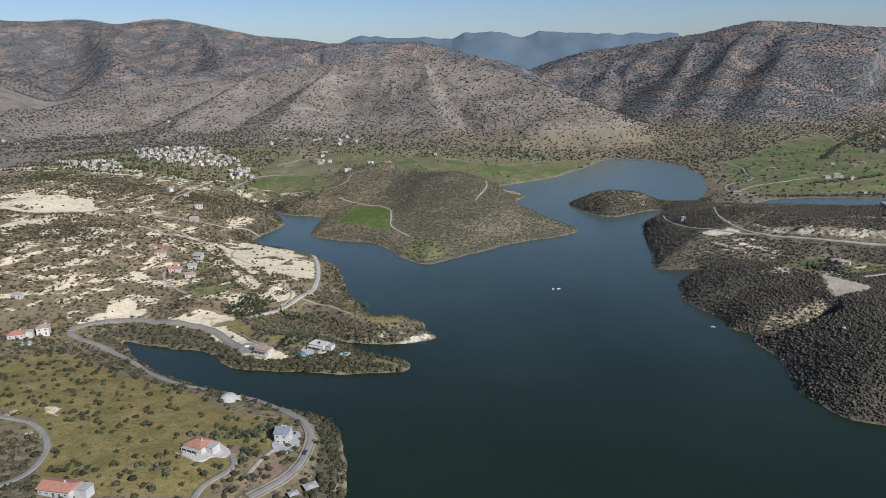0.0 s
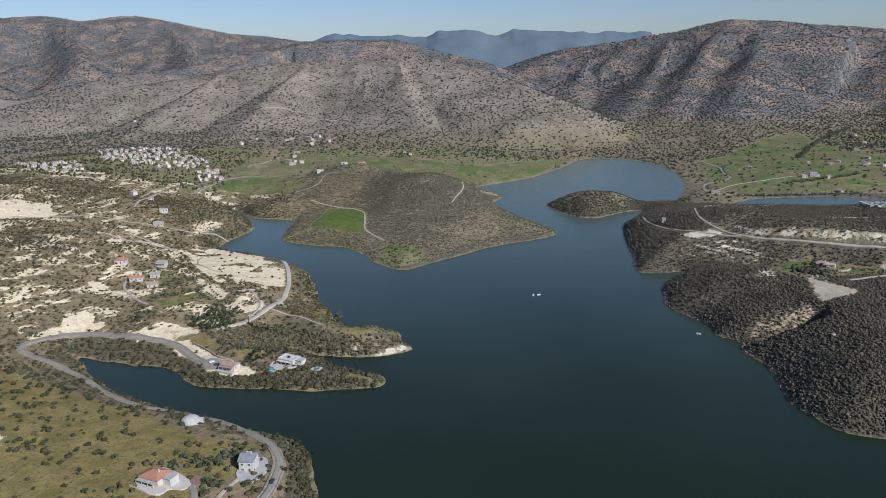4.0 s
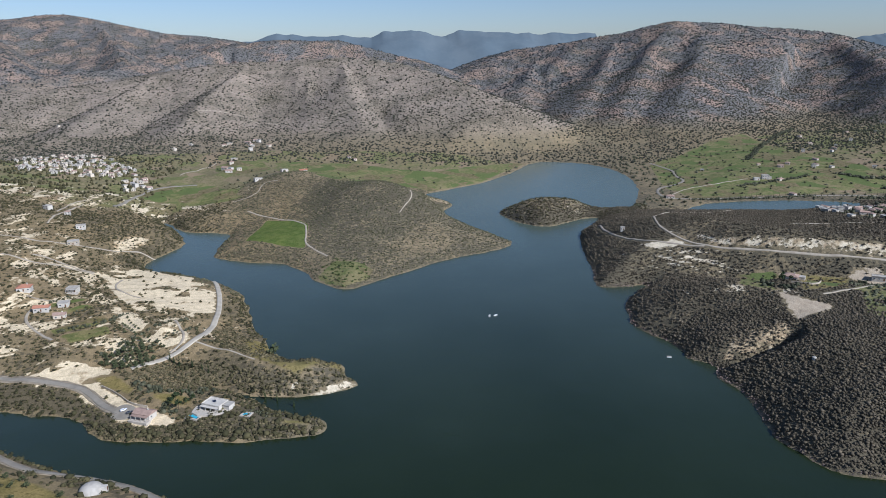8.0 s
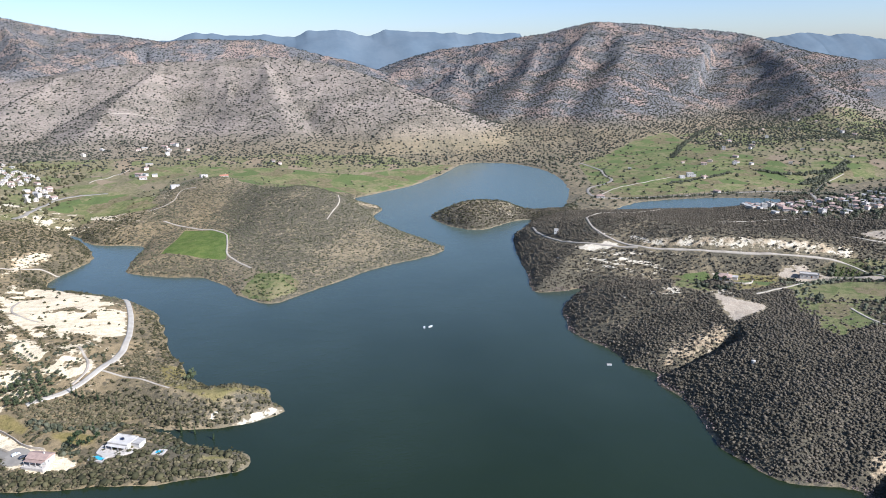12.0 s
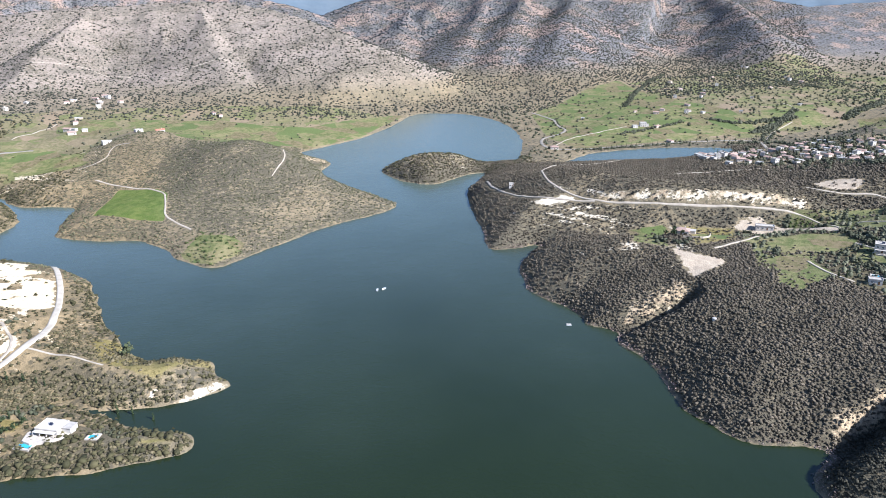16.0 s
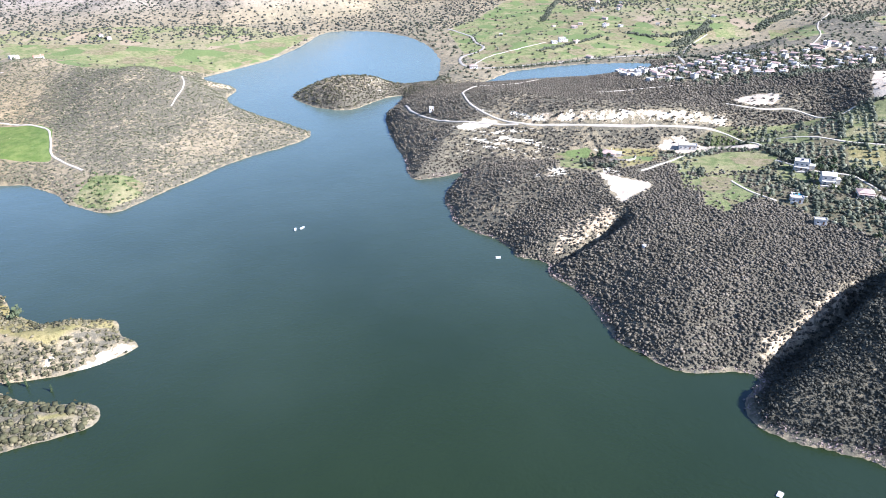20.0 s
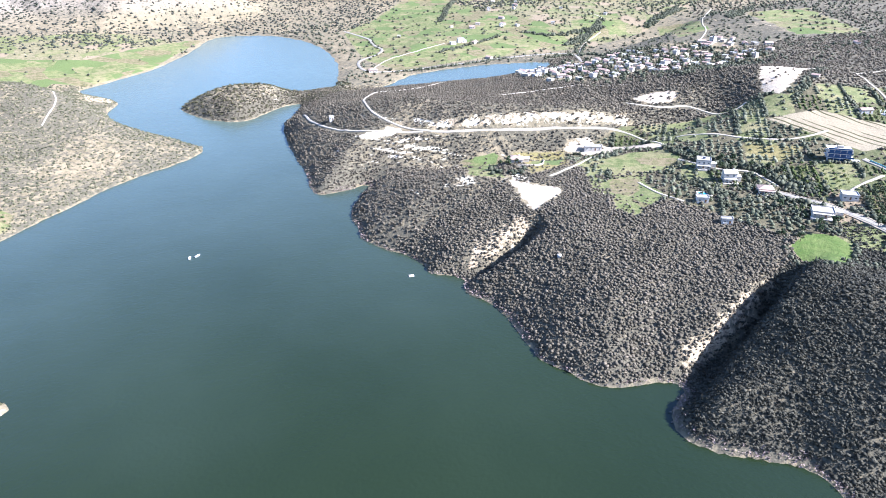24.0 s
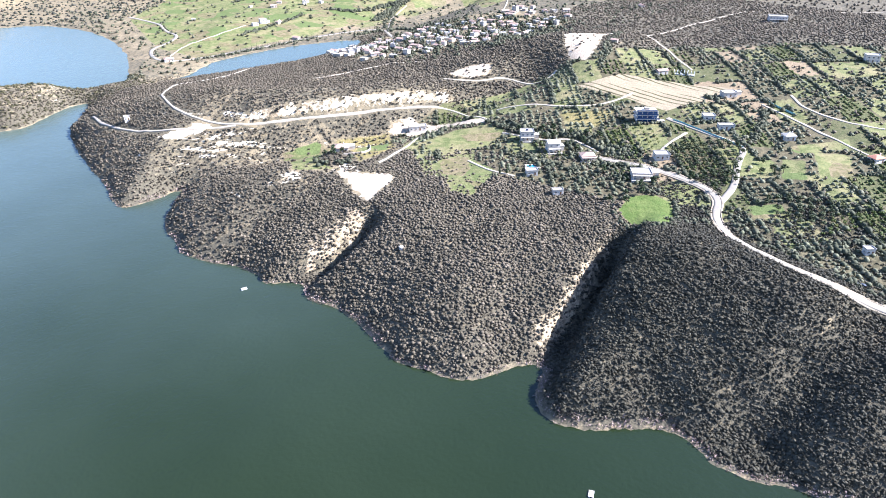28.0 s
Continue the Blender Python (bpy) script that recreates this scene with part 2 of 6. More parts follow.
def height_plan(x, y):
    x, y = np.asarray(x, float), np.asarray(y, float)
    d = shore_plan(x, y)
    land = np.maximum(d, 0)
    east = step(x, 120, 190) * step(832 - y + 0.06 * (x - 300), -30, 40)
    north = step(y, 830, 900) * step(x, 130, 330)
    west = 44 * (1 - np.exp(-land / 330)) + 2.5 * (1 - np.exp(-land / 6))
    bank = 21 * (1 - np.exp(-land / 32)) + 13 * (1 - np.exp(-land / 200))
    south = step(297 + 0.2 * (x - 236) - y, -2, 13) * step(362 - x, 0, 62)
    bank = bank * (1 - south) + south * 60 * (1 - np.exp(-land / 80))
    vale = 45 * (1 - np.exp(-land / 900)) + 1.2 * (1 - np.exp(-land / 6))
    z = east * bank + (1 - east) * (north * vale + (1 - north) * west)
    ramp = 1 - np.exp(-land / 22)
    for hx, hy, top, a, b, turn in HILLS:
        c, s = np.cos(np.radians(turn)), np.sin(np.radians(turn))
        u, v = (x - hx) * c + (y - hy) * s, (y - hy) * c - (x - hx) * s
        z = z + top * np.exp(-0.5 * ((u / a) ** 2 + (v / b) ** 2)) * ramp
    for line, depth, wide in RAVINES:
        far, along = off_line(x, y, line)
        fade = step(along, 1.0, 0.75) + 0 * x
        z = z - depth * np.exp(-((far / wide) ** 2)) * fade
    z = z + ramp * step(land, 0, 60) * (3.2 * rough(x, y, 90, 3, 4) + 1.2 * (furrowed(x, y, 26, 9, 3) - 0.5))
    z = z + 8.5 * (furrowed(x, y, 78, 23, 4) - 0.62) * step(land, 8, 45) * step(-x, 60, 200) * step(y, 400, 470) * ramp
    for line, tall, wide, back in SCARPS:
        near = off_line(x, y, line)[0] < 3 * back
        if near.any():
            s, fade = beyond(x[near], y[near], line)
            s = s * np.sign(tall) + 1.3 * rough(x[near], y[near], 14, 77, 2)
            z[near] = z[near] + abs(tall) * fade * (0.8 + 0.55 * rough(x[near], y[near], 38, 78, 2)) * step(s, -wide / 2, wide / 2) * np.exp(-np.maximum(s, 0) / back) * step(land[near], 2, 10)
    # the hills round the valley and the mountains behind them
    crest, peak = np.zeros_like(z), np.zeros_like(z)
    for line, foot in RIDGES:
        far, along = off_line(x, y, [p[:2] for p in line])
        top = np.interp(along * (len(line) - 1), range(len(line)), [p[2] for p in line])
        legs = np.r_[0, np.cumsum([math.dist(a[:2], b[:2]) for a, b in zip(line, line[1:])])]
        run = np.interp(along * (len(line) - 1), range(len(line)), legs) + 60 * rough(x, y, 240, 35, 3)
        far = far * (1 + 0.25 * rough(x, y, 210, 31, 3) * step(far, 30, 150))
        shape = np.maximum(np.exp(-1.9 * (far / foot) ** 1.15) - 0.15, 0) / 0.85
        spur = 0.45 * (1 - np.abs(grain(run, 0.35 * far, 230, 37))) + 0.33 * (1 - np.abs(grain(run, 0.5 * far, 95, 39))) + 0.22 * (1 - np.abs(grain(run, 0.7 * far, 48, 36)))
        shape = shape * (1 + 4 * shape * (1 - shape) * (spur - 0.62) * 0.30)
        higher = top * shape > crest
        crest, peak = np.where(higher, top * shape, crest), np.where(higher, shape, peak)
    carve = furrowed(x, y, 300, 41, 5) - 0.66
    crest = crest * (1 + np.clip(1.02 - peak, 0, 1) * 0.20 * carve * step(crest, 12, 70)) + 6 * (furrowed(x, y, 70, 43, 3) - 0.62) * step(crest, 15, 80) * np.clip(1.1 - peak, 0, 1)
    over = step(crest, 8, 60) * step(land, 20, 200)
    z = np.maximum(z, 0) * (1 - over) + over * np.maximum(crest, z * 0.6)
    z = np.where(d > 0, np.maximum(z, 0.15 + 0.12 * np.minimum(land, 8)), np.maximum(-9.0, 0.3 * d))
    return z


def height(x, y):
    """Height of the land at a place, in metres."""
    return PLAN * height_plan(np.asarray(x, float) / PLAN, np.asarray(y, float) / PLAN)


def shore(x, y):
    """Distance to the water's edge: positive on land, negative in the lake."""
    return PLAN * shore_plan(np.asarray(x, float) / PLAN, np.asarray(y, float) / PLAN)


# ---- plan: bare ground, fields and roads, in metres ----
BARE = [
    chain("-131,652 -118,606 -110,560 -118,553 -138,556 -161,549 -186,582 -205,625 -220,660 -195,674 -163,660"),
    chain("-180,560 -157,537 -135,512 -115,504 -111,489 -125,487 -147,502 -166,526"),
    chain("-221,641 -210,666 -189,704 -169,651 -190,645 -210,629"),
    chain("-199,466 -194,478 -173,468 -152,465 -162,456 -192,461"),
    chain("-484,745 -462,760 -422,756 -392,757 -363,715 -390,704 -413,683 -449,686"),
    chain("-412,625 -405,640 -390,662 -377,668 -388,638 -394,596"),
    chain("-251,484 -240,499 -228,488 -213,473 -236,468 -247,470"),
    chain("-264,457 -252,476 -241,471 -254,456"),
    chain("-256,538 -248,552 -236,552 -233,536 -247,526"),
    chain("-200,469 -194,478 -174,468 -151,458 -161,450 -190,455"),
    chain("-159,448 -141,435 -131,421 -121,408 -130,410 -142,428"),
    chain("279,489 288,471 299,458 299,452 279,446 269,443 269,450 272,463 276,474"),
    chain("247,640 263,628 273,630 277,615 261,619 247,624"),
    chain("364,528 372,533 386,526 400,500 408,474 399,464 394,478 388,498 372,511"),
    chain("581,524 614,500 566,480 522,463 525,481 543,498"),
    chain("-194,461 -194,477 -178,477 -150,466 -150,457 -174,456"),
    chain("-173,453 -159,456 -129,427 -102,410 -98,404 -117,404 -134,416"),
    chain("-33,429 -22,432 -7,440 -13,442 -24,437"),
    chain("-48,437 -42,436 -41,440 -47,440"),
    chain("462,560 486,553 495,537 478,529 463,541"),
]
CLIFFS = [
    chain("294,612 309,599 335,580 364,563 387,551 433,530 430,521 412,528 380,543 344,562 312,585 290,603"),
    chain("240,311 248,315 262,317 279,319 297,321 315,324 332,328 331,320 316,316 297,311 276,307 258,305 244,306"),
    chain("214,440 224,445 238,446 254,448 266,445 266,438 258,433 246,430 232,429 218,432"),
    chain("84,1012 105,1006 116,933 102,920 80,909"),
    chain("-242,753 -231,779 -212,777 -216,750 -226,702 -229,691"),
]
GREEN = [
    chain("341,466 357,478 378,478 396,466 397,450 386,434 361,445"),
    chain("333,450 350,443 340,410 306,399 303,413 318,432"),
    chain("308,500 338,519 349,508 322,484"),
    chain("-41,646 -27,680 -2,664 8,650 2,634 -17,618 -31,631"),
    chain("-133,1196 -34,1178 54,1141 105,1122 175,1176 254,1237 286,1247 178,1082 95,1023 64,1034 1,886 -56,949 -117,1118"),
    chain("-294,975 -259,1034 -198,1024 -147,938 -179,924 -240,953"),
    chain("-229,1190 -160,1196 -134,1127 -176,1077 -216,1119"),
    chain("475,1160 525,1192 665,1340 774,1400 738,1184 757,1030 717,916 627,908 528,904 425,896 417,962 433,1025"),
    chain("441,299 454,291 428,282 420,292"),
    chain("457,287 461,276 435,266 429,278"),
    chain("477,276 488,259 458,248 442,262"),
    chain("389,280 400,267 392,262 375,272"),
    chain("474,293 510,267 500,261 471,281"),
    chain("295,562 320,555 322,540 280,503 285,483 265,507"),
    chain("-226,561 -206,573 -200,568 -220,555"),
    chain("-218,546 -196,561 -190,554 -212,541"),
    chain("-208,520 -178,538 -171,528 -200,512"),
    chain("-196,508 -172,522 -163,508 -186,497"),
]
GREEN += [chain("796,1013 901,1016 848,938 745,920"), chain("899,925 937,889 833,775 766,769"), chain("987,840 1107,815 962,638 877,680")]
CROP = [
    chain("-119,760 -107,838 -68,815 -58,794 -57,724 -78,734"),
    chain("343,331 362,333 370,323 367,313 356,305 338,299 327,299 333,315"),
]
MEADOW = [
    chain("-263,376 -246,403 -201,382 -147,354 -111,328 -80,322 -78,294 -93,285 -102,249 -165,240 -176,262 -184,286 -202,302 -228,314"),
    chain("-82,512 -48,505 -22,487 -14,460 -42,444 -71,467"),
    chain("-159,457 -147,458 -130,440 -132,435 -148,445"),
    chain("-121,434 -110,435 -97,430 -95,419 -111,423"),
    chain("438,432 463,402 433,397 429,421"),
    chain("331,548 364,526 329,483 297,483"),
]
MEADOW += [chain("-45,400 -31,398 -30,394 -45,395")]
LAWNS = [chain("-45,400 -31,398 -30,394 -45,395"), chain("-159,457 -147,458 -130,440 -132,435 -148,445"), chain("-121,434 -110,435 -97,430 -95,419 -111,423")]
TILLED = [
    chain("482,447 522,432 551,360 538,358 482,374 485,411"),
]
ROADS = [
    ("lake_road", chain("-84,251 -79,258 -73,266 -68,279 -67,292 -67,305 -72,318 -81,330 -101,349 -116,357 -130,366 -151,366 -169,377 -189,394 -203,408 -228,424 -247,432 -255,437 -259,445 -254,456 -240,468 -220,469 -196,461 -165,450 -154,440 -142,426 -132,418")),
    ("pad_road", chain("-139,463 -132,468 -122,475 -115,481 -108,491 -105.5,503 -105,534 -108,566 -114,600 -124,638 -130,654")),
    ("ridge_track", chain("-140,721 -166,743 -203,741 -233,721 -258,708 -288,709 -320,718 -353,712 -401,704")),
    ("farm_road", chain("-232,559 -233,549 -229,536 -219,523 -198,502")),
    ("scar_track", chain("-311,774 -319,829 -319,891")),
    ("town_road", chain("-289,898 -289,994 -272,1023 -222,1026")),
    ("hill_track", chain("-133,875 -100,842 -62,807 -58,764 -58,736 -47,716 -34,694")),
    ("cliff_road", chain("281,695 274,672 272,645 277,624 287,603 325,572 379,540 409,526 420,514 418,496 404,469")),
    ("pond_road", chain("281,695 310,744 335,736 392,746 501,836 539,834")),
    ("point_track", chain("243,741 239,717 239,694 246,646 273,616 287,603")),
    ("valley_road", chain("481,1174 488,1103 468,1051 467,1012 439,990 410,974 394,945 388,908 416,895 494,891 579,892 678,870 644,814")),
    ("meadow_track", chain("407,925 451,964 500,974 547,987")),
    ("east_road", chain("338,182 333,202 324,220 326,239 334,256 346,270 360,283 370,290 385,294 394,305 397,318 398,334 398,352 393,375")),
    ("orchard_road", chain("534,329 523,305 510,284 495,251")),
    ("garden_road", chain("471,368 463,333 460,310 434,305 405,294 384,293")),
    ("yard_track", chain("305,474 320,476 345,484 366,500")),
    ("field_track", chain("344,435 337,411 341,397")),
    ("upper_road", chain("563,512 627,493 746,493 879,487 918,482 1022,363")),
    ("upper_track", chain("674,491 602,436 569,397")),
    ("villa_drive", chain("-99.5,280.9 -95.4,272.8 -97.6,266 -101.5,260.4 -104.3,256.1 -106,245")),
    ("house_drive", chain("-80,293 -83,288 -86,279 -88,267")),
    ("bank_track", chain("-221,641 -245,654 -270,672 -280,671")),
    ("upper_bank_track", chain("-300,661 -281,657 -253,652 -220,638")),
    ("pad_track", chain("-128,524 -113,493 -121,480")),
    ("rim_track", chain("-167,579 -185,591 -197,614 -197,633")),
    ("headland_track", chain("-107,489 -86,477 -67,462")),
    ("villa_lane", chain("401,378 409,403 395,416 392,446")),
    ("olive_lane", chain("413,346 433,349 456,347")),
    ("field_lane", chain("560,319 543,306 532,280 538,253")),
    ("village_lane", chain("398,652 427,641 477,635 499,597")),
    ("ridge_lane", chain("450,552 460,533 491,517 490,483 510,484")),
    ("slope_lane", chain("430,481 445,451 451,427 475,410 496,408")),
    ("hillside_track", chain("-350,1591 -287,1619 -225,1618 -127,1585")),
    ("slope_track", chain("-325,833 -331,885 -324,912")),
    ("creek_track", chain("-156,921 -130,925 -125,965 -105,950")),
    ("vale_track", chain("-258,1082 -231,1204")),
    ("foot_track", chain("-72,1550 -10,1557 29,1533")),
    ("far_track", chain("-451,1397 -433,1432")),
    ("goat_track", chain("39,791 56,827 56,858")),
    ("spur_track", chain("-1060,1690 -962,1679 -871,1662")),
    ("cut_track", chain("-764,1574 -618,1295")),
    ("bend_track", chain("-593,1032 -618,1120")),
    ("grove_track", chain("669,849 735,912 795,941")),
    ("valley_track", chain("709,698 780,745 825,774 881,829 960,890 1048,946")),
    ("terrace_track", chain("868,1043 855,998")),
    ("lane_end", chain("735,698 783,716")),
    ("loop_track", chain("-217,301 -204,300 -192,293 -182,280 -178,266 -178,254 -184,242 -198,232")),
]
FARM = [chain("342,195 346,262 374,294 350,340 338,395 310,440 330,470 345,520 420,525 520,485 640,425 720,300 640,160 420,140"),
        chain("430,905 560,900 720,880 1000,960 1250,1100 1250,1420 900,1420 700,1330 480,1180 430,1000"),
        chain("-560,900 -300,880 -160,950 -120,1100 80,1060 250,1230 200,1290 -200,1290 -640,1200")]
CHALKY = [chain("236,835 262,850 268,872 240,878 226,856"), chain("-90,480 -110,620 -230,700 -300,800 -480,840 -560,560 -420,430 -260,455 -200,480 -160,440"), chain("225,575 300,520 300,640 240,640"), chain("255,470 300,430 300,500 270,560 240,520"),
          chain("-640,900 -300,860 -150,900 -130,1000 -300,1010 -640,1000"), chain("290,575 330,550 352,535 322,520 295,545"), chain("-330,330 -190,270 -190,310 -300,380")]
WOODED = [chain("-195,436 -150,424 -138,402 -95,392 -40,386 -24,396 -60,418 -96,420 -110,404 -128,408 -150,432"), chain("-98,458 -80,452 -50,436 -30,440 -60,452 -84,468 -110,470"),
          chain("-240,452 -200,442 -160,430 -150,440 -190,458 -230,464"), chain("-60,255 -50,262 -55,318 -68,330 -62,300")]
VILLAGE = [chain("470,690 560,795 630,830 760,700 730,610 600,595 540,625 480,645")]
# farm parcels: the middle of each small plot, on a skewed grid
_rng = np.random.default_rng(61)
_u, _v = (q.ravel() for q in np.meshgrid(np.arange(-380, 381, 46.0), np.arange(-380, 381, 25.0)))
_u, _v = _u + _rng.uniform(-6, 6, _u.size), _v + _rng.uniform(-4, 4, _v.size)
PARCELS = np.stack([630 + _u * 0.74 - _v * 0.67, 402 + _u * 0.67 + _v * 0.74], 1)
PARCELS = PARCELS[(np.abs(PARCELS[:, 0] - 630) < 240) & (np.abs(PARCELS[:, 1] - 402) < 230)]
PARCEL_KIND = _rng.random(len(PARCELS))


def parcel(x, y):
    """What grows on the plot at a place: a number from 0 to 1, the same all over one plot."""
    best, kind = np.full(np.shape(x), 1e9), np.zeros(np.shape(x))
    for (a, b), k in zip(PARCELS, PARCEL_KIND):
        c, s = 0.74 * (x - a) + 0.67 * (y - b), 0.74 * (y - b) - 0.67 * (x - a)
        d = np.maximum(np.abs(c), 1.8 * np.abs(s))
        kind, best = np.where(d < best, k, kind), np.minimum(d, best)
    return kind


# ---- materials ----
class Graph:
    """A small helper to wire a node material."""

    def __init__(self, name, rough=0.9, spec=0.2):
        self.mat = bpy.data.materials.new(name)
        self.mat.use_nodes = True
        self.tree = self.mat.node_tree
        self.bsdf = self.tree.nodes["Principled BSDF"]
        self.bsdf.inputs["Roughness"].default_value = rough
        self.bsdf.inputs["Specular IOR Level"].default_value = spec
        self.place = self.tree.nodes.new("ShaderNodeNewGeometry").outputs["Position"]

    def put(self, value, socket):
        if isinstance(value, bpy.types.NodeSocket):
            self.tree.links.new(value, socket)
        elif socket.type == "RGBA":
            socket.default_value = (*value, 1.0)[:4]
        else:
            socket.default_value = value

    def noise(self, size, detail=3.0, rough=0.55, where=None):
        n = self.tree.nodes.new("ShaderNodeTexNoise")
        n.inputs["Scale"].default_value, n.inputs["Detail"].default_value, n.inputs["Roughness"].default_value = 1.0 / size, detail, rough
        self.put(where or self.place, n.inputs["Vector"])
        return n.outputs["Fac"]

    def cells(self, size, where=None, colour=False):
        n = self.tree.nodes.new("ShaderNodeTexVoronoi")
        n.inputs["Scale"].default_value = 1.0 / size
        self.put(where or self.place, n.inputs["Vector"])
        return n.outputs["Color" if colour else "Distance"]

    def sum(self, a, b, kind="ADD"):
        n = self.tree.nodes.new("ShaderNodeMath")
        n.operation = kind
        self.put(a, n.inputs[0])
        self.put(b, n.inputs[1])
        return n.outputs[0]

    def ramp(self, v, a, b, low=0.0, high=1.0):
        n = self.tree.nodes.new("ShaderNodeMapRange")
        n.interpolation_type = "SMOOTHSTEP"
        for value, socket in zip((v, a, b, low, high), n.inputs):
            self.put(value, socket)
        return n.outputs[0]

    def mix(self, fac, a, b):
        n = self.tree.nodes.new("ShaderNodeMix")
        n.data_type = "RGBA"
        self.put(fac, n.inputs[0])
        self.put(a, n.inputs[6])
        self.put(b, n.inputs[7])
        return n.outputs[2]

    def channel(self, v, n):
        s = self.tree.nodes.new("ShaderNodeSeparateColor")
        self.put(v, s.inputs[0])
        return s.outputs[n]

    def shifted(self, v, far):
        """The place, pushed about by a noise, so that edges are not straight."""
        m = self.tree.nodes.new("ShaderNodeVectorMath")
        m.operation = "MULTIPLY_ADD"
        self.put(v, m.inputs[0])
        m.inputs[1].default_value = (far, -far, far)
        self.put(self.place, m.inputs[2])
        return m.outputs[0]

    def attribute(self, name):
        n = self.tree.nodes.new("ShaderNodeAttribute")
        n.attribute_name = name
        return n.outputs["Fac"]

    def chance(self):
        return self.tree.nodes.new("ShaderNodeObjectInfo").outputs["Random"]

    def island(self):
        return self.tree.nodes.new("ShaderNodeNewGeometry").outputs["Random Per Island"]

    def bump(self, v, depth, strength=1.0):
        n = self.tree.nodes.new("ShaderNodeBump")
        n.inputs["Distance"].default_value, n.inputs["Strength"].default_value = depth, strength
        self.put(v, n.inputs["Height"])
        self.put(n.outputs[0], self.bsdf.inputs["Normal"])
        return self

    def colour(self, v):
        self.put(v, self.bsdf.inputs["Base Color"])
        return self


def plain(name, a, b, size=2.0, rough=0.85, spec=0.2, bump=0.0, vary=0.0, metal=0.0):
    """A surface that wanders between two colours, with fine grain and, if wanted, a shift from thing to thing."""
    g = Graph(name, rough, spec)
    fac = g.ramp(g.sum(g.noise(size, 4), g.sum(g.noise(size / 9, 2), 0.35, "MULTIPLY")), 0.45, 0.9)
    if vary:
        fac = g.ramp(g.sum(fac, g.sum(g.chance(), vary, "MULTIPLY")), 0.0, 1.0 + vary)
    g.colour(g.mix(fac, a, b))
    if bump:
        g.bump(g.noise(size / 6, 3), bump)
    g.bsdf.inputs["Metallic"].default_value = metal
    return g.mat


def ground_material():
    g = Graph("hillside_soil", 0.95, 0.1)
    broad, middle, fine, grit = g.noise(70, 4), g.noise(11, 5, 0.65), g.noise(2.2, 4, 0.7), g.noise(0.7, 2)
    soil = g.mix(g.ramp(middle, 0.35, 0.65), (0.262, 0.216, 0.145), (0.168, 0.141, 0.092))
    soil = g.mix(g.ramp(broad, 0.42, 0.62), soil, (0.180, 0.155, 0.106))
    wild = g.attribute("wild")
    hill = g.mix(g.ramp(g.noise(160, 4), 0.4, 0.6), (0.292, 0.250, 0.218), (0.245, 0.213, 0.188))
    hill = g.mix(g.ramp(g.noise(14, 5, 0.65), 0.50, 0.70), hill, (0.185, 0.162, 0.138))
    hill = g.mix(g.sum(g.ramp(g.noise(55, 6, 0.68), 0.47, 0.62), 0.75, "MULTIPLY"), hill, (0.160, 0.144, 0.122))
    # pine cover; its blue-grey slope tone also holds the distance haze, as colour
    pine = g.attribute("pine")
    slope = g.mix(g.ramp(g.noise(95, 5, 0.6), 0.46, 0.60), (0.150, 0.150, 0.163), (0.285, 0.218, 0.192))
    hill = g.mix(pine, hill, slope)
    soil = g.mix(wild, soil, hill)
    # dark bushes that are too far off to be modelled singly
    dots = g.sum(g.sum(g.cells(7), -0.06), g.sum(g.sum(g.noise(45, 4), 0.40, "MULTIPLY"), g.sum(pine, 0.17, "MULTIPLY")), "SUBTRACT")
    cover = g.sum(g.sum(g.ramp(dots, 0.05, -0.06), wild, "MULTIPLY"), g.sum(0.55, g.sum(pine, 0.4, "MULTIPLY")), "MULTIPLY")
    soil = g.mix(cover, soil, g.mix(g.noise(30, 2), (0.026, 0.032, 0.027), (0.050, 0.053, 0.042)))
    brush = g.attribute("brush")
    litter = g.ramp(g.sum(g.noise(4.5, 5, 0.65), g.sum(brush, 0.30, "MULTIPLY")), 0.64, 0.75)
    soil = g.mix(litter, soil, g.mix(fine, (0.066, 0.061, 0.046), (0.145, 0.130, 0.097)))
    # fields and meadows
    wobble = g.sum(g.sum(g.noise(7, 3), 0.5, "SUBTRACT"), 0.55, "MULTIPLY")
    grass = g.mix(g.ramp(g.noise(6, 5, 0.65), 0.35, 0.65), (0.100, 0.120, 0.046), (0.172, 0.178, 0.080))
    grass = g.mix(g.ramp(g.noise(24, 4), 0.45, 0.7), grass, (0.205, 0.185, 0.100))
    # small plots, each ploughed, mown or grown over
    plot = g.cells(30, g.shifted(g.noise(30, 2), 9), True)
    plots = g.mix(g.ramp(g.channel(plot, 0), 0.35, 0.42), grass, g.mix(g.ramp(g.noise(5, 4), 0.4, 0.6), (0.215, 0.185, 0.115), (0.140, 0.135, 0.070)))
    plots = g.mix(g.ramp(g.channel(plot, 1), 0.84, 0.87), plots, g.mix(fine, (0.27, 0.215, 0.15), (0.20, 0.16, 0.11)))
    held = g.attribute("parcel")
    crops = g.mix(g.ramp(held, 0.30, 0.32), grass, g.mix(g.ramp(g.noise(4, 4), 0.4, 0.6), (0.072, 0.067, 0.040), (0.110, 0.098, 0.062)))
    crops = g.mix(g.ramp(held, 0.68, 0.70), crops, g.mix(g.ramp(g.noise(3, 4), 0.4, 0.6), (0.068, 0.082, 0.034), (0.100, 0.102, 0.050)))
    crops = g.mix(g.ramp(held, 0.93, 0.94), crops, g.mix(fine, (0.26, 0.205, 0.14), (0.19, 0.15, 0.10)))
    plots = g.mix(g.ramp(held, 0.0, 0.01), plots, crops)
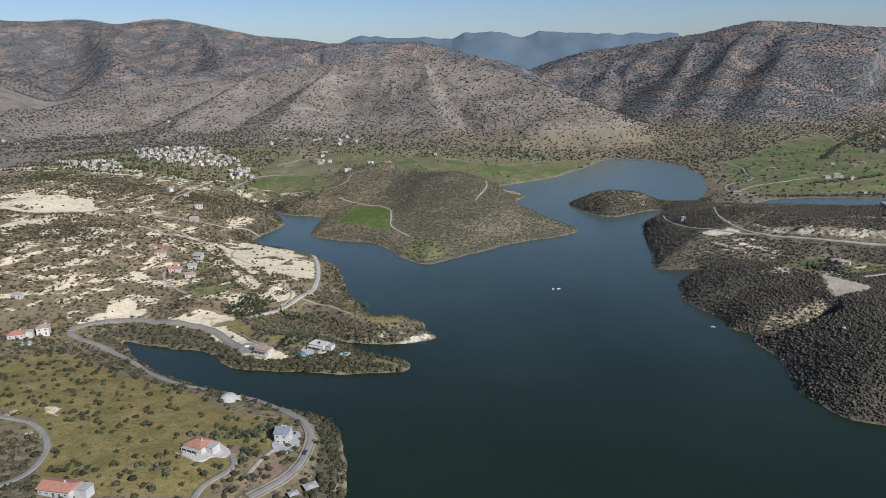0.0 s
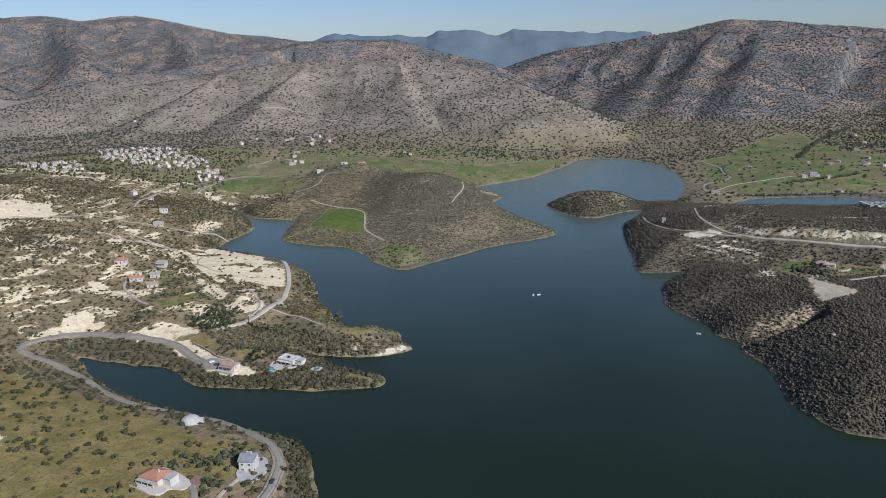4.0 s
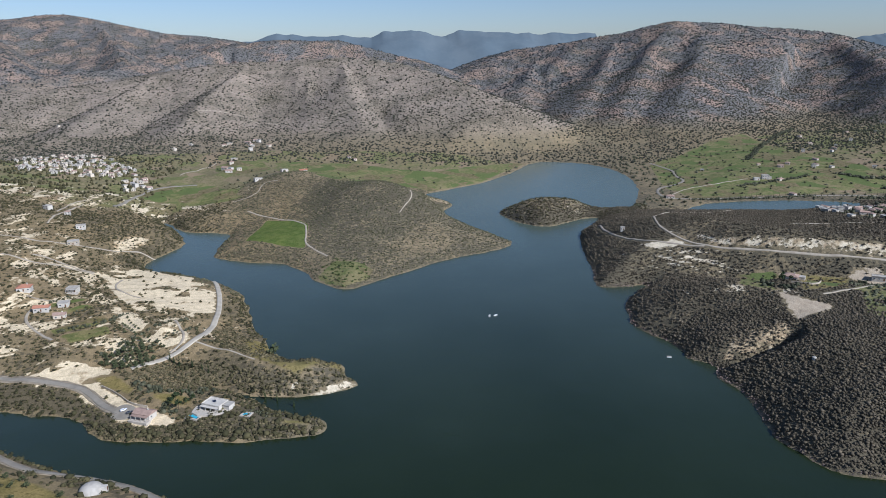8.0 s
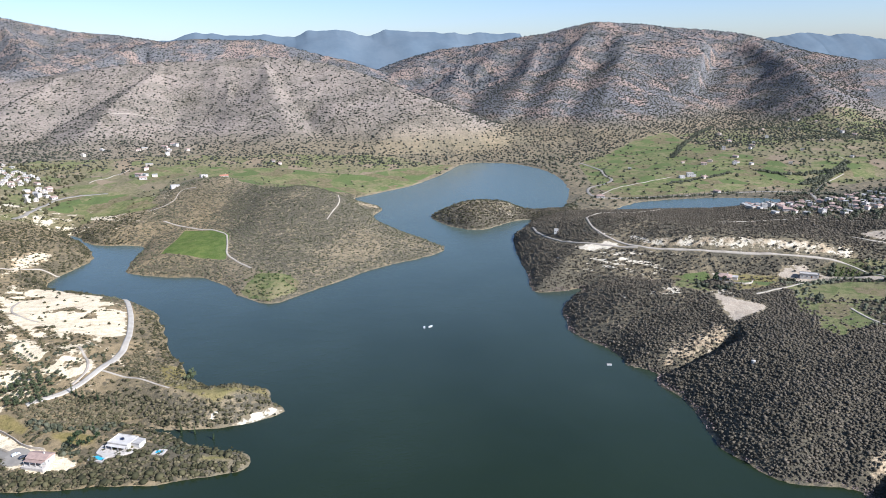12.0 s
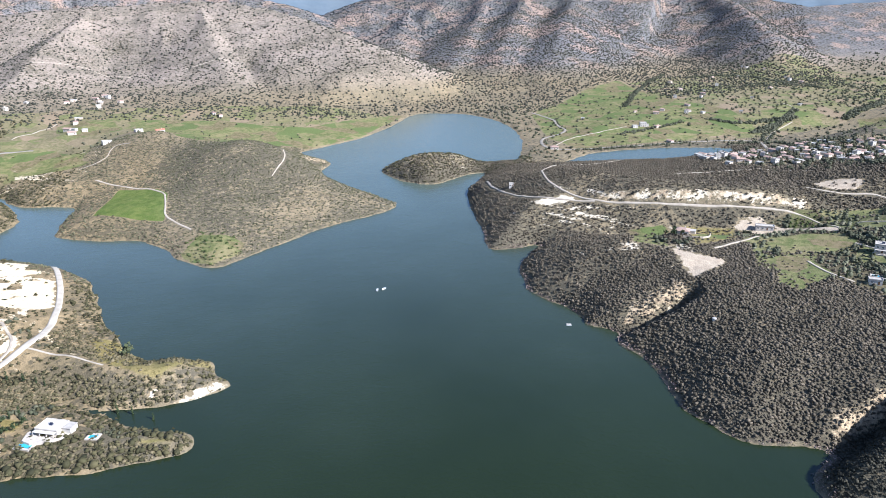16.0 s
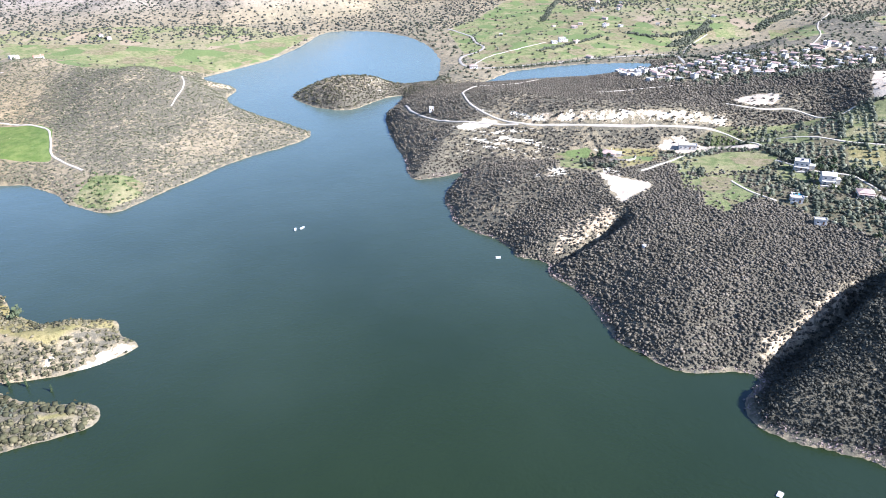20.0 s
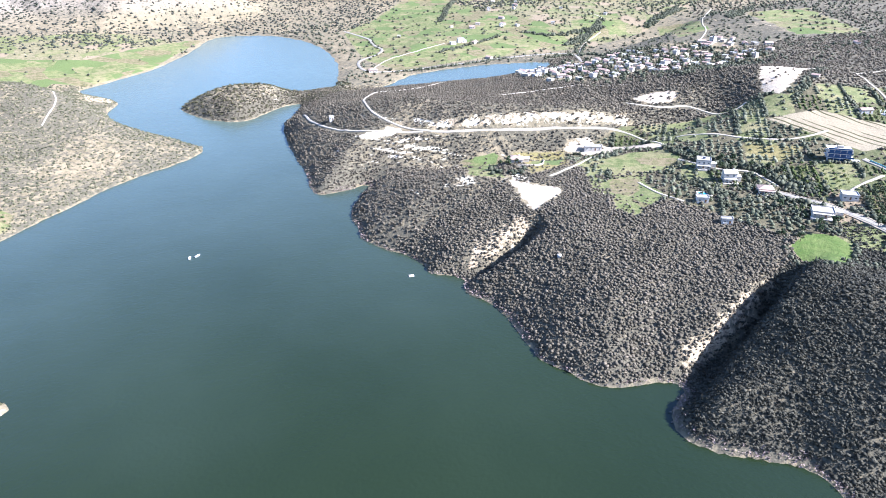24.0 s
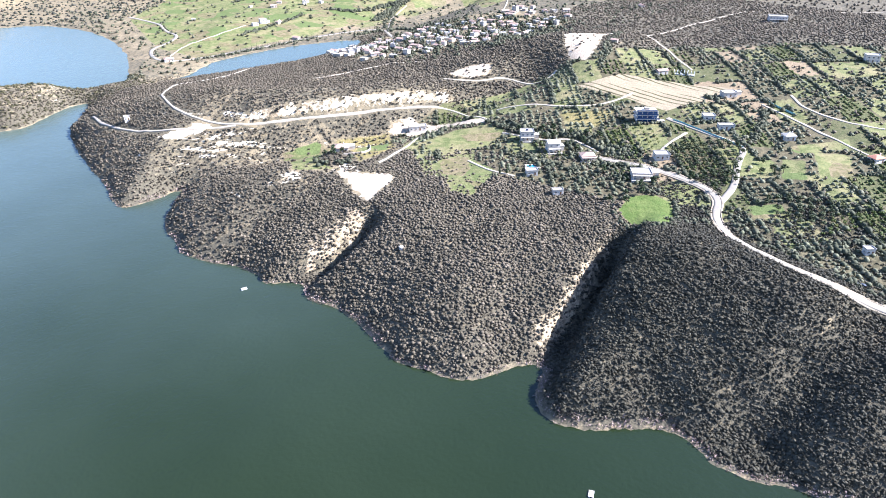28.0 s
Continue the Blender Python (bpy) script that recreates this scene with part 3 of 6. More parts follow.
    soil = g.mix(g.sum(g.ramp(g.attribute("farm"), -0.1, 0.3), 0.9, "MULTIPLY"), soil, plots)
    fields = g.mix(g.ramp(g.channel(plot, 2), 0.66, 0.69), grass, g.mix(g.ramp(g.noise(5, 4), 0.4, 0.6), (0.185, 0.155, 0.095), (0.125, 0.118, 0.058)))
    fields = g.mix(g.ramp(g.channel(plot, 0), 0.74, 0.77), fields, (0.105, 0.135, 0.050))
    meadow = g.mix(g.ramp(g.noise(13, 5, 0.65), 0.35, 0.65), (0.160, 0.145, 0.060), (0.235, 0.198, 0.092))
    meadow = g.mix(g.ramp(fine, 0.52, 0.68), meadow, (0.098, 0.088, 0.034))
    soil = g.mix(g.ramp(g.sum(g.attribute("meadow"), wobble), -0.15, 0.3), soil, meadow)
    soil = g.mix(g.ramp(g.sum(g.attribute("grass"), wobble), -0.08, 0.12), soil, fields)
    crop = g.mix(g.ramp(g.noise(8, 5, 0.6), 0.35, 0.65), (0.078, 0.118, 0.030), (0.115, 0.148, 0.046))
    soil = g.mix(g.ramp(g.sum(g.attribute("crop"), g.sum(wobble, 0.3, "MULTIPLY")), -0.03, 0.05), soil, crop)
    # bare chalk: on levelled ground, in ragged cliffs, and in streaks along the contours of the west bank
    chalk = g.mix(g.ramp(g.noise(5, 5, 0.65), 0.35, 0.7), (0.66, 0.60, 0.49), (0.50, 0.45, 0.36))
    chalk = g.mix(g.ramp(g.noise(17, 4), 0.60, 0.72), chalk, (0.33, 0.27, 0.19))
    chalk = g.mix(g.ramp(g.attribute("dusty"), -0.5, 0.0), chalk, g.mix(g.ramp(g.noise(6, 5, 0.6), 0.35, 0.65), (0.43, 0.372, 0.30), (0.36, 0.305, 0.242)))
    torn = g.sum(g.attribute("chalk"), g.sum(g.sum(g.noise(9, 6, 0.7), 0.5, "SUBTRACT"), 2.4, "MULTIPLY"))
    soil = g.mix(g.ramp(torn, 0.0, 0.12), soil, chalk)
    ragged = g.sum(g.attribute("cliff"), g.sum(g.sum(g.sum(g.noise(8, 6, 0.72), 0.55, "SUBTRACT"), 4.6, "MULTIPLY"), g.sum(g.ramp(g.attribute("pale"), -0.3, 0.4), 0.10, "MULTIPLY")))
    rock = g.mix(g.ramp(g.noise(3.0, 5, 0.7), 0.40, 0.62), (0.46, 0.375, 0.26), (0.25, 0.195, 0.135))
    soil = g.mix(g.ramp(ragged, 0.1, 0.5), soil, g.mix(g.ramp(g.sum(g.noise(13, 4), g.sum(g.attribute("pale"), 0.13, "MULTIPLY")), 0.46, 0.62), rock, chalk))
    level = g.tree.nodes.new("ShaderNodeVectorMath")
    level.operation = "MULTIPLY"
    g.put(g.place, level.inputs[0])
    level.inputs[1].default_value = (0.6, 0.6, 4.5)
    streak = g.noise(17, 6, 0.68, level.outputs[0])
    bare = g.sum(g.sum(streak, g.sum(fine, 0.12, "MULTIPLY")), g.sum(g.attribute("outcrop"), 0.088, "MULTIPLY"))
    soil = g.mix(g.ramp(bare, 0.665, 0.71), soil, chalk)
    rows = g.sum(g.attribute("rows"), g.sum(g.noise(3, 2), 0.2, "MULTIPLY"))
    soil = g.mix(g.ramp(g.attribute("tilled"), -0.05, 0.1), soil, g.mix(g.ramp(rows, 0.74, 0.9), g.mix(fine, (0.30, 0.258, 0.185), (0.23, 0.195, 0.138)), (0.070, 0.066, 0.034)))
    # a pale strip of drained shore
    soil = g.mix(g.ramp(g.sum(g.attribute("edge"), g.sum(middle, 1.6, "MULTIPLY")), 1.86, 2.06), soil, (0.255, 0.21, 0.165))
    tone = g.tree.nodes.new("ShaderNodeMix")
    tone.data_type, tone.blend_type = "RGBA", "MULTIPLY"
    g.put(1.0, tone.inputs[0])
    g.put(soil, tone.inputs[6])
    # ground on the west bank is tinted warmer than the rest
    west_warm = g.attribute("west_warm")
    g.put(g.mix(g.ramp(grit, 0.3, 0.7), g.mix(west_warm, (0.81, 0.77, 0.67), (0.86, 0.775, 0.60)), g.mix(west_warm, (1.16, 1.10, 0.95), (1.27, 1.14, 0.89))), tone.inputs[7])
    g.colour(tone.outputs[2])
    gully = g.sum(g.sum(g.noise(100, 6, 0.6), wild, "MULTIPLY"), 14.0, "MULTIPLY")
    g.bump(g.sum(g.sum(g.sum(middle, 1.2, "MULTIPLY"), g.sum(fine, 0.5, "MULTIPLY")), gully), 1.3, 0.8)
    return g.mat


def water_material():
    g = Graph("lake_water", 0.20, 0.6)
    g.bsdf.inputs["IOR"].default_value = 1.333
    clear = g.mix(g.ramp(g.noise(180, 3), 0.35, 0.65), (0.0114, 0.0186, 0.0060), (0.0144, 0.0225, 0.0080))
    # paler towards the upper reach: the sky's reflection put into the base colour
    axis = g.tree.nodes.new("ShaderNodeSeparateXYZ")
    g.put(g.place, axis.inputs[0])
    sky_sheen = g.ramp(g.sum(axis.outputs[1], g.sum(g.noise(160, 3), 240.0, "MULTIPLY")), 470.0, 1420.0)
    g.colour(g.mix(sky_sheen, clear, (0.100, 0.130, 0.105)))
    ripple = g.sum(g.noise(2.2, 3), g.sum(g.noise(14, 2), 1.6, "MULTIPLY"))
    g.bump(ripple, 0.16, 0.9)
    return g.mat


M_GROUND, M_WATER = ground_material(), water_material()


# ---- the ground, one sheet to the horizon, and the lake ----
def spread(near, first, last, unit, reach, behind=45):
    """Grid lines: even between first and last, then wider and wider out to the reach."""
    lines, gap = list(np.arange(first, last + unit, unit)), unit
    while lines[-1] < reach:
        gap *= 1.045
        lines.append(lines[-1] + min(gap, near))
    gap, back = unit, [first]
    while back[-1] > -reach:
        gap *= 1.045
        back.append(back[-1] - min(gap, behind))
    return np.array(back[:0:-1] + lines)


GX, GY = spread(31, -400, 660, 3.7, 4980), spread(26, 225, 1150, 3.7, 4980, 220)
XX, YY = np.meshgrid(GX, GY)
ZZ = height(XX, YY)


def land(x, y):
    """Height of the ground sheet at a place."""
    i, j = max(int(np.searchsorted(GX, x)) - 1, 0), max(int(np.searchsorted(GY, y)) - 1, 0)
    a, b = (x - GX[i]) / (GX[i + 1] - GX[i]), (y - GY[j]) / (GY[j + 1] - GY[j])
    return float((ZZ[j, i] * (1 - a) + ZZ[j, i + 1] * a) * (1 - b) + (ZZ[j + 1, i] * (1 - a) + ZZ[j + 1, i + 1] * a) * b)


def lands(x, y):
    i, j = np.clip(np.searchsorted(GX, x) - 1, 0, len(GX) - 2), np.clip(np.searchsorted(GY, y) - 1, 0, len(GY) - 2)
    a, b = (x - GX[i]) / (GX[i + 1] - GX[i]), (y - GY[j]) / (GY[j + 1] - GY[j])
    return (ZZ[j, i] * (1 - a) + ZZ[j, i + 1] * a) * (1 - b) + (ZZ[j + 1, i] * (1 - a) + ZZ[j + 1, i + 1] * a) * b


def marked(x, y, rings, soft=8.0):
    """How far inside any of the outlines, from -1 to 1."""
    best = np.full(np.shape(x), -1.0)
    for ring in rings:
        r = np.array(ring)
        box = (x > r[:, 0].min() - soft) & (x < r[:, 0].max() + soft) & (y > r[:, 1].min() - soft) & (y < r[:, 1].max() + soft)
        if box.any():
            best[box] = np.maximum(best[box], np.clip(into(x[box], y[box], ring) / soft, -1, 1))
    return best


def bare(x, y):
    """Levelled chalk ground with islands of scrub left on it, from -1 to 1."""
    m = marked(x, y, BARE)
    return np.where((m > 0) & (x < 0), m - 1.5 * step(rough(x, y, 21, 88, 3), 0.22, 0.40) - 1.2 * step(rough(x, y, 7, 89, 2), 0.42, 0.56), m)


def sheet(name, verts, quads, material, smooth=True):
    """A mesh object straight from arrays."""
    mesh = bpy.data.meshes.new(name)
    mesh.vertices.add(len(verts))
    mesh.vertices.foreach_set("co", np.asarray(verts, np.float32).ravel())
    sides = quads.shape[1]
    mesh.loops.add(quads.size)
    mesh.loops.foreach_set("vertex_index", np.asarray(quads, np.int32).ravel())
    mesh.polygons.add(len(quads))
    mesh.polygons.foreach_set("loop_start", np.arange(0, quads.size, sides, dtype=np.int32))
    mesh.polygons.foreach_set("use_smooth", np.full(len(quads), smooth))
    mesh.update(calc_edges=True)
    mesh.materials.append(material)
    return new(name, mesh)


def brush_cover(x, y):
    """How thickly bushes stand, 0 to 1."""
    d = shore(x, y)
    px, py = x / PLAN, y / PLAN
    east = step(px, 120, 190) * step(842 - py + 0.06 * (px - 300), -10, 20)
    south = east * step(300 + 0.42 * (px - 200) - py, -30, 20)
    thick = 0.58 + 0.45 * rough(x, y, 60, 90, 3)
    thick = thick * (1 - east) + east * (np.where(py > 545, np.where(py > 690 - 0.42 * (px - 200) + 0 * px, 0.93, 0.82), 0.97) + 0.25 * rough(x, y, 35, 95, 3))
    middle = np.exp(-(((px - 10) / 130) ** 2 + ((py - 850) / 150) ** 2) ** 2)
    thick = np.maximum(thick, middle * (0.86 + 0.40 * rough(x, y, 30, 97, 3)))
    farm = step(marked(x, y, FARM, 10.0), -0.2, 0.4)
    thick = thick * (1 - farm) + farm * np.clip(0.10 + 0.5 * rough(x, y, 28, 99, 3), 0.02, 0.5)
    thick = thick * (1 - 0.25 * step(marked(x, y, CHALKY, 25.0), -0.2, 0.6)) + 0.1 * south
    thick = np.maximum(thick, step(marked(x, y, WOODED, 8.0), -0.3, 0.3) * 1.0)
    thick = thick * (1 - 0.93 * step(bare(x, y), -0.3, 0.15)) * (1 - 0.7 * step(marked(x, y, VILLAGE, 12.0), -0.2, 0.4))
    for rings, cut in ((CLIFFS, 0.34), (CLIFFS[:1], 0.25), (CROP, 1.0), (GREEN, 0.9), (TILLED, 1.0), (LAWNS, 1.0), (MEADOW, 0.75)):
        thick = thick * (1 - cut * step(marked(x, y, rings), -0.3, 0.15))
    return np.clip(thick, 0, 1) * step(d, -0.5, 1.2)


ny, nx = XX.shape
_i = np.arange(ny * nx).reshape(ny, nx)
ground = sheet("ground", np.stack([XX.ravel(), YY.ravel(), ZZ.ravel()], 1),
               np.stack([_i[:-1, :-1].ravel(), _i[:-1, 1:].ravel(), _i[1:, 1:].ravel(), _i[1:, :-1].ravel()], 1), M_GROUND)
tagged(ground, "dry scrubby hillsides and chalk banks round a reservoir", "ground", kind="structure")
_far = step(np.hypot(XX - 180, YY - 780), 670, 1080) * step(ZZ, 25, 60)
_turn = radians(-2)
LAYERS = {"chalk": bare(XX, YY), "dusty": marked(XX, YY, [r for r in BARE if r[0][0] > 300 and r[0][0] < 760], 16.0), "cliff": marked(XX, YY, CLIFFS), "pale": marked(XX, YY, CLIFFS[:1] + CLIFFS[4:]), "crop": marked(XX, YY, CROP), "grass": marked(XX, YY, GREEN), "meadow": marked(XX, YY, MEADOW), "tilled": marked(XX, YY, TILLED),
          "wild": _far, "brush": brush_cover(XX, YY) + 0.22 * step(shore(XX, YY), 26, 10) * step(bare(XX, YY), 0.1, -0.3) - 0.22 * step(YY, 1050, 1250), "rows": 0.5 + 0.5 * np.sin((XX * math.cos(_turn) + YY * math.sin(_turn)) * 0.78),
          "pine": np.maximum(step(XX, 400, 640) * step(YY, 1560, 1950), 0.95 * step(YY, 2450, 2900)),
          "parcel": np.where(marked(XX, YY, FARM[:1], 12.0) > -0.5, 0.02 + 0.98 * parcel(XX, YY), 0.0),
          "farm": marked(XX, YY, FARM, 12.0), "outcrop": marked(XX, YY, CHALKY, 40.0) - 1.8 * step(marked(XX, YY, GREEN + LAWNS, 6.0), -0.3, 0.2),
          "west_warm": step(XX, -40, -110) * step(YY, 1250, 1000),
          "edge": 1 - step(np.abs(shore(XX, YY)), 0, 3.6)}
for _name, _values in LAYERS.items():
    _layer = ground.data.attributes.new(_name, "FLOAT", "POINT")
    _layer.data.foreach_set("value", np.asarray(_values, np.float32).ravel())
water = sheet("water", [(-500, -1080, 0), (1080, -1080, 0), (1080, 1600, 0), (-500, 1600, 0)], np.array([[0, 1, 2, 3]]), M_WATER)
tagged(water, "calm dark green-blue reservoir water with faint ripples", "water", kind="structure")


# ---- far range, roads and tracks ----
# the far range's blue is distance haze put into its base colour
M_FAR = plain("hazed_far_mountains", (0.100, 0.128, 0.148), (0.122, 0.148, 0.164), 200, 1.0, 0.0)
M_ASPHALT = plain("worn_asphalt", (0.275, 0.243, 0.190), (0.212, 0.187, 0.144), 7, 0.85, 0.2, 0.01)
M_TRACK = plain("chalk_track", (0.42, 0.36, 0.27), (0.32, 0.272, 0.20), 5, 0.95, 0.1, 0.03)
M_VERGE = plain("dusty_verge", (0.30, 0.25, 0.18), (0.20, 0.165, 0.112), 3, 0.95, 0.1, 0.04)
M_CONCRETE = plain("pale_concrete", (0.40, 0.38, 0.335), (0.30, 0.285, 0.25), 4, 0.9, 0.15, 0.01)


def backdrop(name, line, deep, label):
    """A mountain range far beyond the rest: crest, slope towards the valley and uneven spurs."""
    crest = np.array(line)
    u = np.linspace(0, len(crest) - 1, 260)
    cx, cy, cz = (np.interp(u, range(len(crest)), crest[:, k]) for k in range(3))
    even = np.convolve(np.pad(cz, 25, mode="edge"), np.ones(51) / 51, "valid")
    fine = cz - even + 12 * rough(cx, cy, 90, 12, 3)
    rows, steps = [], 40
    for k in range(steps):
        f = k / (steps - 1)
        y = cy - deep * f
        spur = 1 + 0.22 * rough(cx, 1.4 * y, 260, 17, 2) * step(f, 0, 0.3) + 0.06 - 0.10 * (1 - np.abs(grain(cx + 0.8 * y, 0.4 * y, 420, 18)))
        rows.append(np.stack([cx, y, even * (1 - f) ** 1.1 * spur + fine * (1 - f) ** 9 - 2 * f], 1))
    i = np.arange(steps * 260).reshape(steps, 260)
    quads = np.stack([i[:-1, :-1].ravel(), i[1:, :-1].ravel(), i[1:, 1:].ravel(), i[:-1, 1:].ravel()], 1)
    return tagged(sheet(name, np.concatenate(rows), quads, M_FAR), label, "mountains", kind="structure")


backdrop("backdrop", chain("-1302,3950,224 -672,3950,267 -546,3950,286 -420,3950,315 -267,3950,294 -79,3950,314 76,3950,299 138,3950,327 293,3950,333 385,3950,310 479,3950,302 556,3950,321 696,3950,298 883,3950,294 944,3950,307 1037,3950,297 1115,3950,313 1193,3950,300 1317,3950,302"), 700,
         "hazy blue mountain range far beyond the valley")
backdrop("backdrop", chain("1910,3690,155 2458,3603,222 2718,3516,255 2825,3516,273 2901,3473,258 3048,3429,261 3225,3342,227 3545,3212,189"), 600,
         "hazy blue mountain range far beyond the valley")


def resampled(line, gap, times=2):
    p = rounded(line, times, False)
    s = np.r_[0, np.cumsum(np.hypot(*np.diff(p, axis=0).T))]
    t = np.linspace(0, s[-1], max(int(s[-1] / gap), 2) + 1)
    return np.stack([np.interp(t, s, p[:, 0]), np.interp(t, s, p[:, 1])], 1)


def ribbon(name, line, wide, material, label, lift=0.35, wobble=0.0, category="road"):
    """A road laid on the ground, with its edges turned down into the soil."""
    p = resampled(line, 2.0)
    way = np.gradient(p, axis=0)
    side = np.stack([-way[:, 1], way[:, 0]], 1) / np.maximum(np.hypot(*way.T), 1e-6)[:, None]
    half = wide / 2 * (1 + wobble * rough(p[:, 0], p[:, 1], 9, 5, 2))[:, None]
    rows = []
    for k, (f, z) in enumerate(((-1.06, -0.6), (-1, 0), (-0.5, 0.03), (0, 0.06), (0.5, 0.03), (1, 0), (1.06, -0.6))):
        q = p + side * half * f
        rows.append(np.c_[q, lands(q[:, 0], q[:, 1]) + lift + z])
    level = np.max([r[:, 2] for r in rows[1:6]], axis=0)
    for r in rows[1:6]:
        r[:, 2] = 0.25 * level + 0.75 * r[:, 2]
    v = np.stack(rows, 1)
    i = np.arange(len(p) * 7).reshape(len(p), 7)
    quads = np.stack([i[:-1, :-1].ravel(), i[:-1, 1:].ravel(), i[1:, 1:].ravel(), i[1:, :-1].ravel()], 1)
    return tagged(sheet(name, v.reshape(-1, 3), quads[:, ::-1], material), label, category, kind="structure")


M_PALEROAD = plain("pale_concrete_road", (0.44, 0.39, 0.305), (0.36, 0.315, 0.24), 6, 0.9, 0.15, 0.01)
PAVED = {"lake_road": 4.0, "pad_road": 4.4, "east_road": 4.5, "garden_road": 4.5, "valley_road": 4.5, "town_road": 5.0, "loop_track": 3.4, "villa_drive": 3.4}
for _name, _line in ROADS:
    if _name in PAVED:
        ribbon("road", _line, PAVED[_name], M_PALEROAD if _name == "pad_road" else M_ASPHALT, "pale concrete road over the chalk point" if _name == "pad_road" else "worn grey asphalt road winding over the hillside")
    else:
        ribbon("track", _line, 1.3 if _name in ("goat_track", "headland_track", "creek_track") else 2.0, M_TRACK, "pale chalk track worn into the slope", 0.3, 0.35, "track")


def beside(line, far):
    """A line that runs along another, so far to its left."""
    p = resampled(line, 4.0)
    way = np.gradient(p, axis=0)
    return [tuple(q) for q in p + far * np.stack([-way[:, 1], way[:, 0]], 1) / np.maximum(np.hypot(*way.T), 1e-6)[:, None]]


for _name, _line in ROADS:
    if _name in ("lake_road", "east_road"):
        for _side in (-1, 1):
            ribbon("verge", beside(_line, _side * (PAVED[_name] / 2 + 0.7)), 1.3, M_VERGE, "dusty earth verge along the road", 0.42, 0.8, "verge")


# ---- bushes and far trees ----
def leaf_material(name, tones, rough_=0.8):
    g = Graph(name, rough_, 0.15)
    tones = [(1.04 * r, gr, 0.89 * b) for r, gr, b in tones]
    pick = g.sum(g.sum(g.sum(g.island(), 0.6, "MULTIPLY"), 0.2), g.sum(g.sum(g.noise(22, 3), 0.5, "SUBTRACT"), 0.9, "MULTIPLY"))
    tone = g.mix(g.ramp(pick, 0.0, 0.5), tones[0], tones[1])
    g.colour(g.mix(g.ramp(pick, 0.45, 1.0), tone, tones[2]))
    return g.mat


M_SCRUB = leaf_material("grey_green_maquis", ((0.050, 0.044, 0.032), (0.088, 0.076, 0.056), (0.150, 0.126, 0.095)))
# darker copy of the maquis: the shade of the south-east slope as leaf colour
M_SCRUB_SHADED = leaf_material("shaded_maquis", ((0.026, 0.025, 0.018), (0.046, 0.0435, 0.032), (0.083, 0.076, 0.056)))
M_BUSH = leaf_material("olive_bushes", ((0.023, 0.024, 0.013), (0.052, 0.050, 0.025), (0.110, 0.098, 0.051)))
M_SLOPE = leaf_material("olive_brown_scrub", ((0.048, 0.043, 0.024), (0.100, 0.088, 0.050), (0.180, 0.152, 0.094)))
M_DEAD = leaf_material("dead_shore_brush", ((0.17, 0.125, 0.115), (0.27, 0.205, 0.19), (0.37, 0.29, 0.27)))
M_GARDEN = leaf_material("garden_tree_leaves", ((0.030, 0.035, 0.022), (0.064, 0.069, 0.044), (0.125, 0.124, 0.085)))
M_FARTREE = leaf_material("hillside_trees", ((0.022, 0.026, 0.020), (0.042, 0.044, 0.034), (0.080, 0.075, 0.060)))
# trees of the farther ranges, bluish with distance haze put into the tones
M_FARTREE_HAZED = leaf_material("hazed_mountain_trees", ((0.018, 0.024, 0.028), (0.032, 0.040, 0.045), (0.060, 0.066, 0.072)))
_p = (1 + 5 ** 0.5) / 2
ICO = np.array([(-1, _p, 0), (1, _p, 0), (-1, -_p, 0), (1, -_p, 0), (0, -1, _p), (0, 1, _p), (0, -1, -_p), (0, 1, -_p), (_p, 0, -1), (_p, 0, 1), (-_p, 0, -1), (-_p, 0, 1)])
ICO = ICO / np.linalg.norm(ICO[0])
ICO_FACES = np.array(
    [0, 11, 5, 0, 5, 1, 0, 1, 7, 0, 7, 10, 0, 10, 11, 1, 5, 9, 5, 11, 4, 11, 10, 2, 10, 7, 6, 7, 1, 8, 3, 9, 4, 3, 4, 2, 3, 2, 6, 3, 6, 8, 3, 8, 9,
                      4, 9, 5, 2, 4, 11, 6, 2, 10, 8, 6, 7, 9, 8, 1]).reshape(-1, 3)
OCTA = np.array([(1, 0, 0), (0, 1, 0), (-1, 0, 0), (0, -1, 0), (0, 0, 1), (0, 0, -1)], float)
OCTA_FACES = np.array([(0, 1, 4), (1, 2, 4), (2, 3, 4), (3, 0, 4), (1, 0, 5), (2, 1, 5), (3, 2, 5), (0, 3, 5)])


def tuft(seed, blobs, flakes, round_=0.52, fine=True):
    """A bush of radius one on the ground: uneven lumps with loose leaf sprays round them."""
    rng = np.random.default_rng(seed)
    base, faces = (ICO, ICO_FACES) if fine else (OCTA, OCTA_FACES)
    verts, tris, n = [], [], 0
    for k in range(blobs):
        turn = 2 * np.pi * (k + rng.random() * 0.7) / blobs
        far = 0.42 * (blobs > 1) * (0.6 + 0.5 * rng.random())
        size = round_ * (0.8 + 0.45 * rng.random())
        v = base * (1 + rng.normal(0, 0.30, (len(base), 1))) * size * (1, 1, 0.85)
        verts.append(v + (far * np.cos(turn), far * np.sin(turn), 0.42 + 0.3 * rng.random()))
        tris.append(faces + n)
        n += len(base)
    for _ in range(flakes):
        a, h = rng.random() * 2 * np.pi, 0.15 + 1.0 * rng.random()
        r = 0.95 * np.sqrt(max(1 - ((h - 0.45) / 0.85) ** 2, 0.05)) * (0.82 + 0.3 * rng.random())
        c = np.array([r * np.cos(a), r * np.sin(a), h])
        verts.append(c + rng.normal(0, 0.25, (3, 3)))
        tris.append(np.array([[n, n + 1, n + 2]]))
        n += 3
    return np.concatenate(verts), np.concatenate(tris)


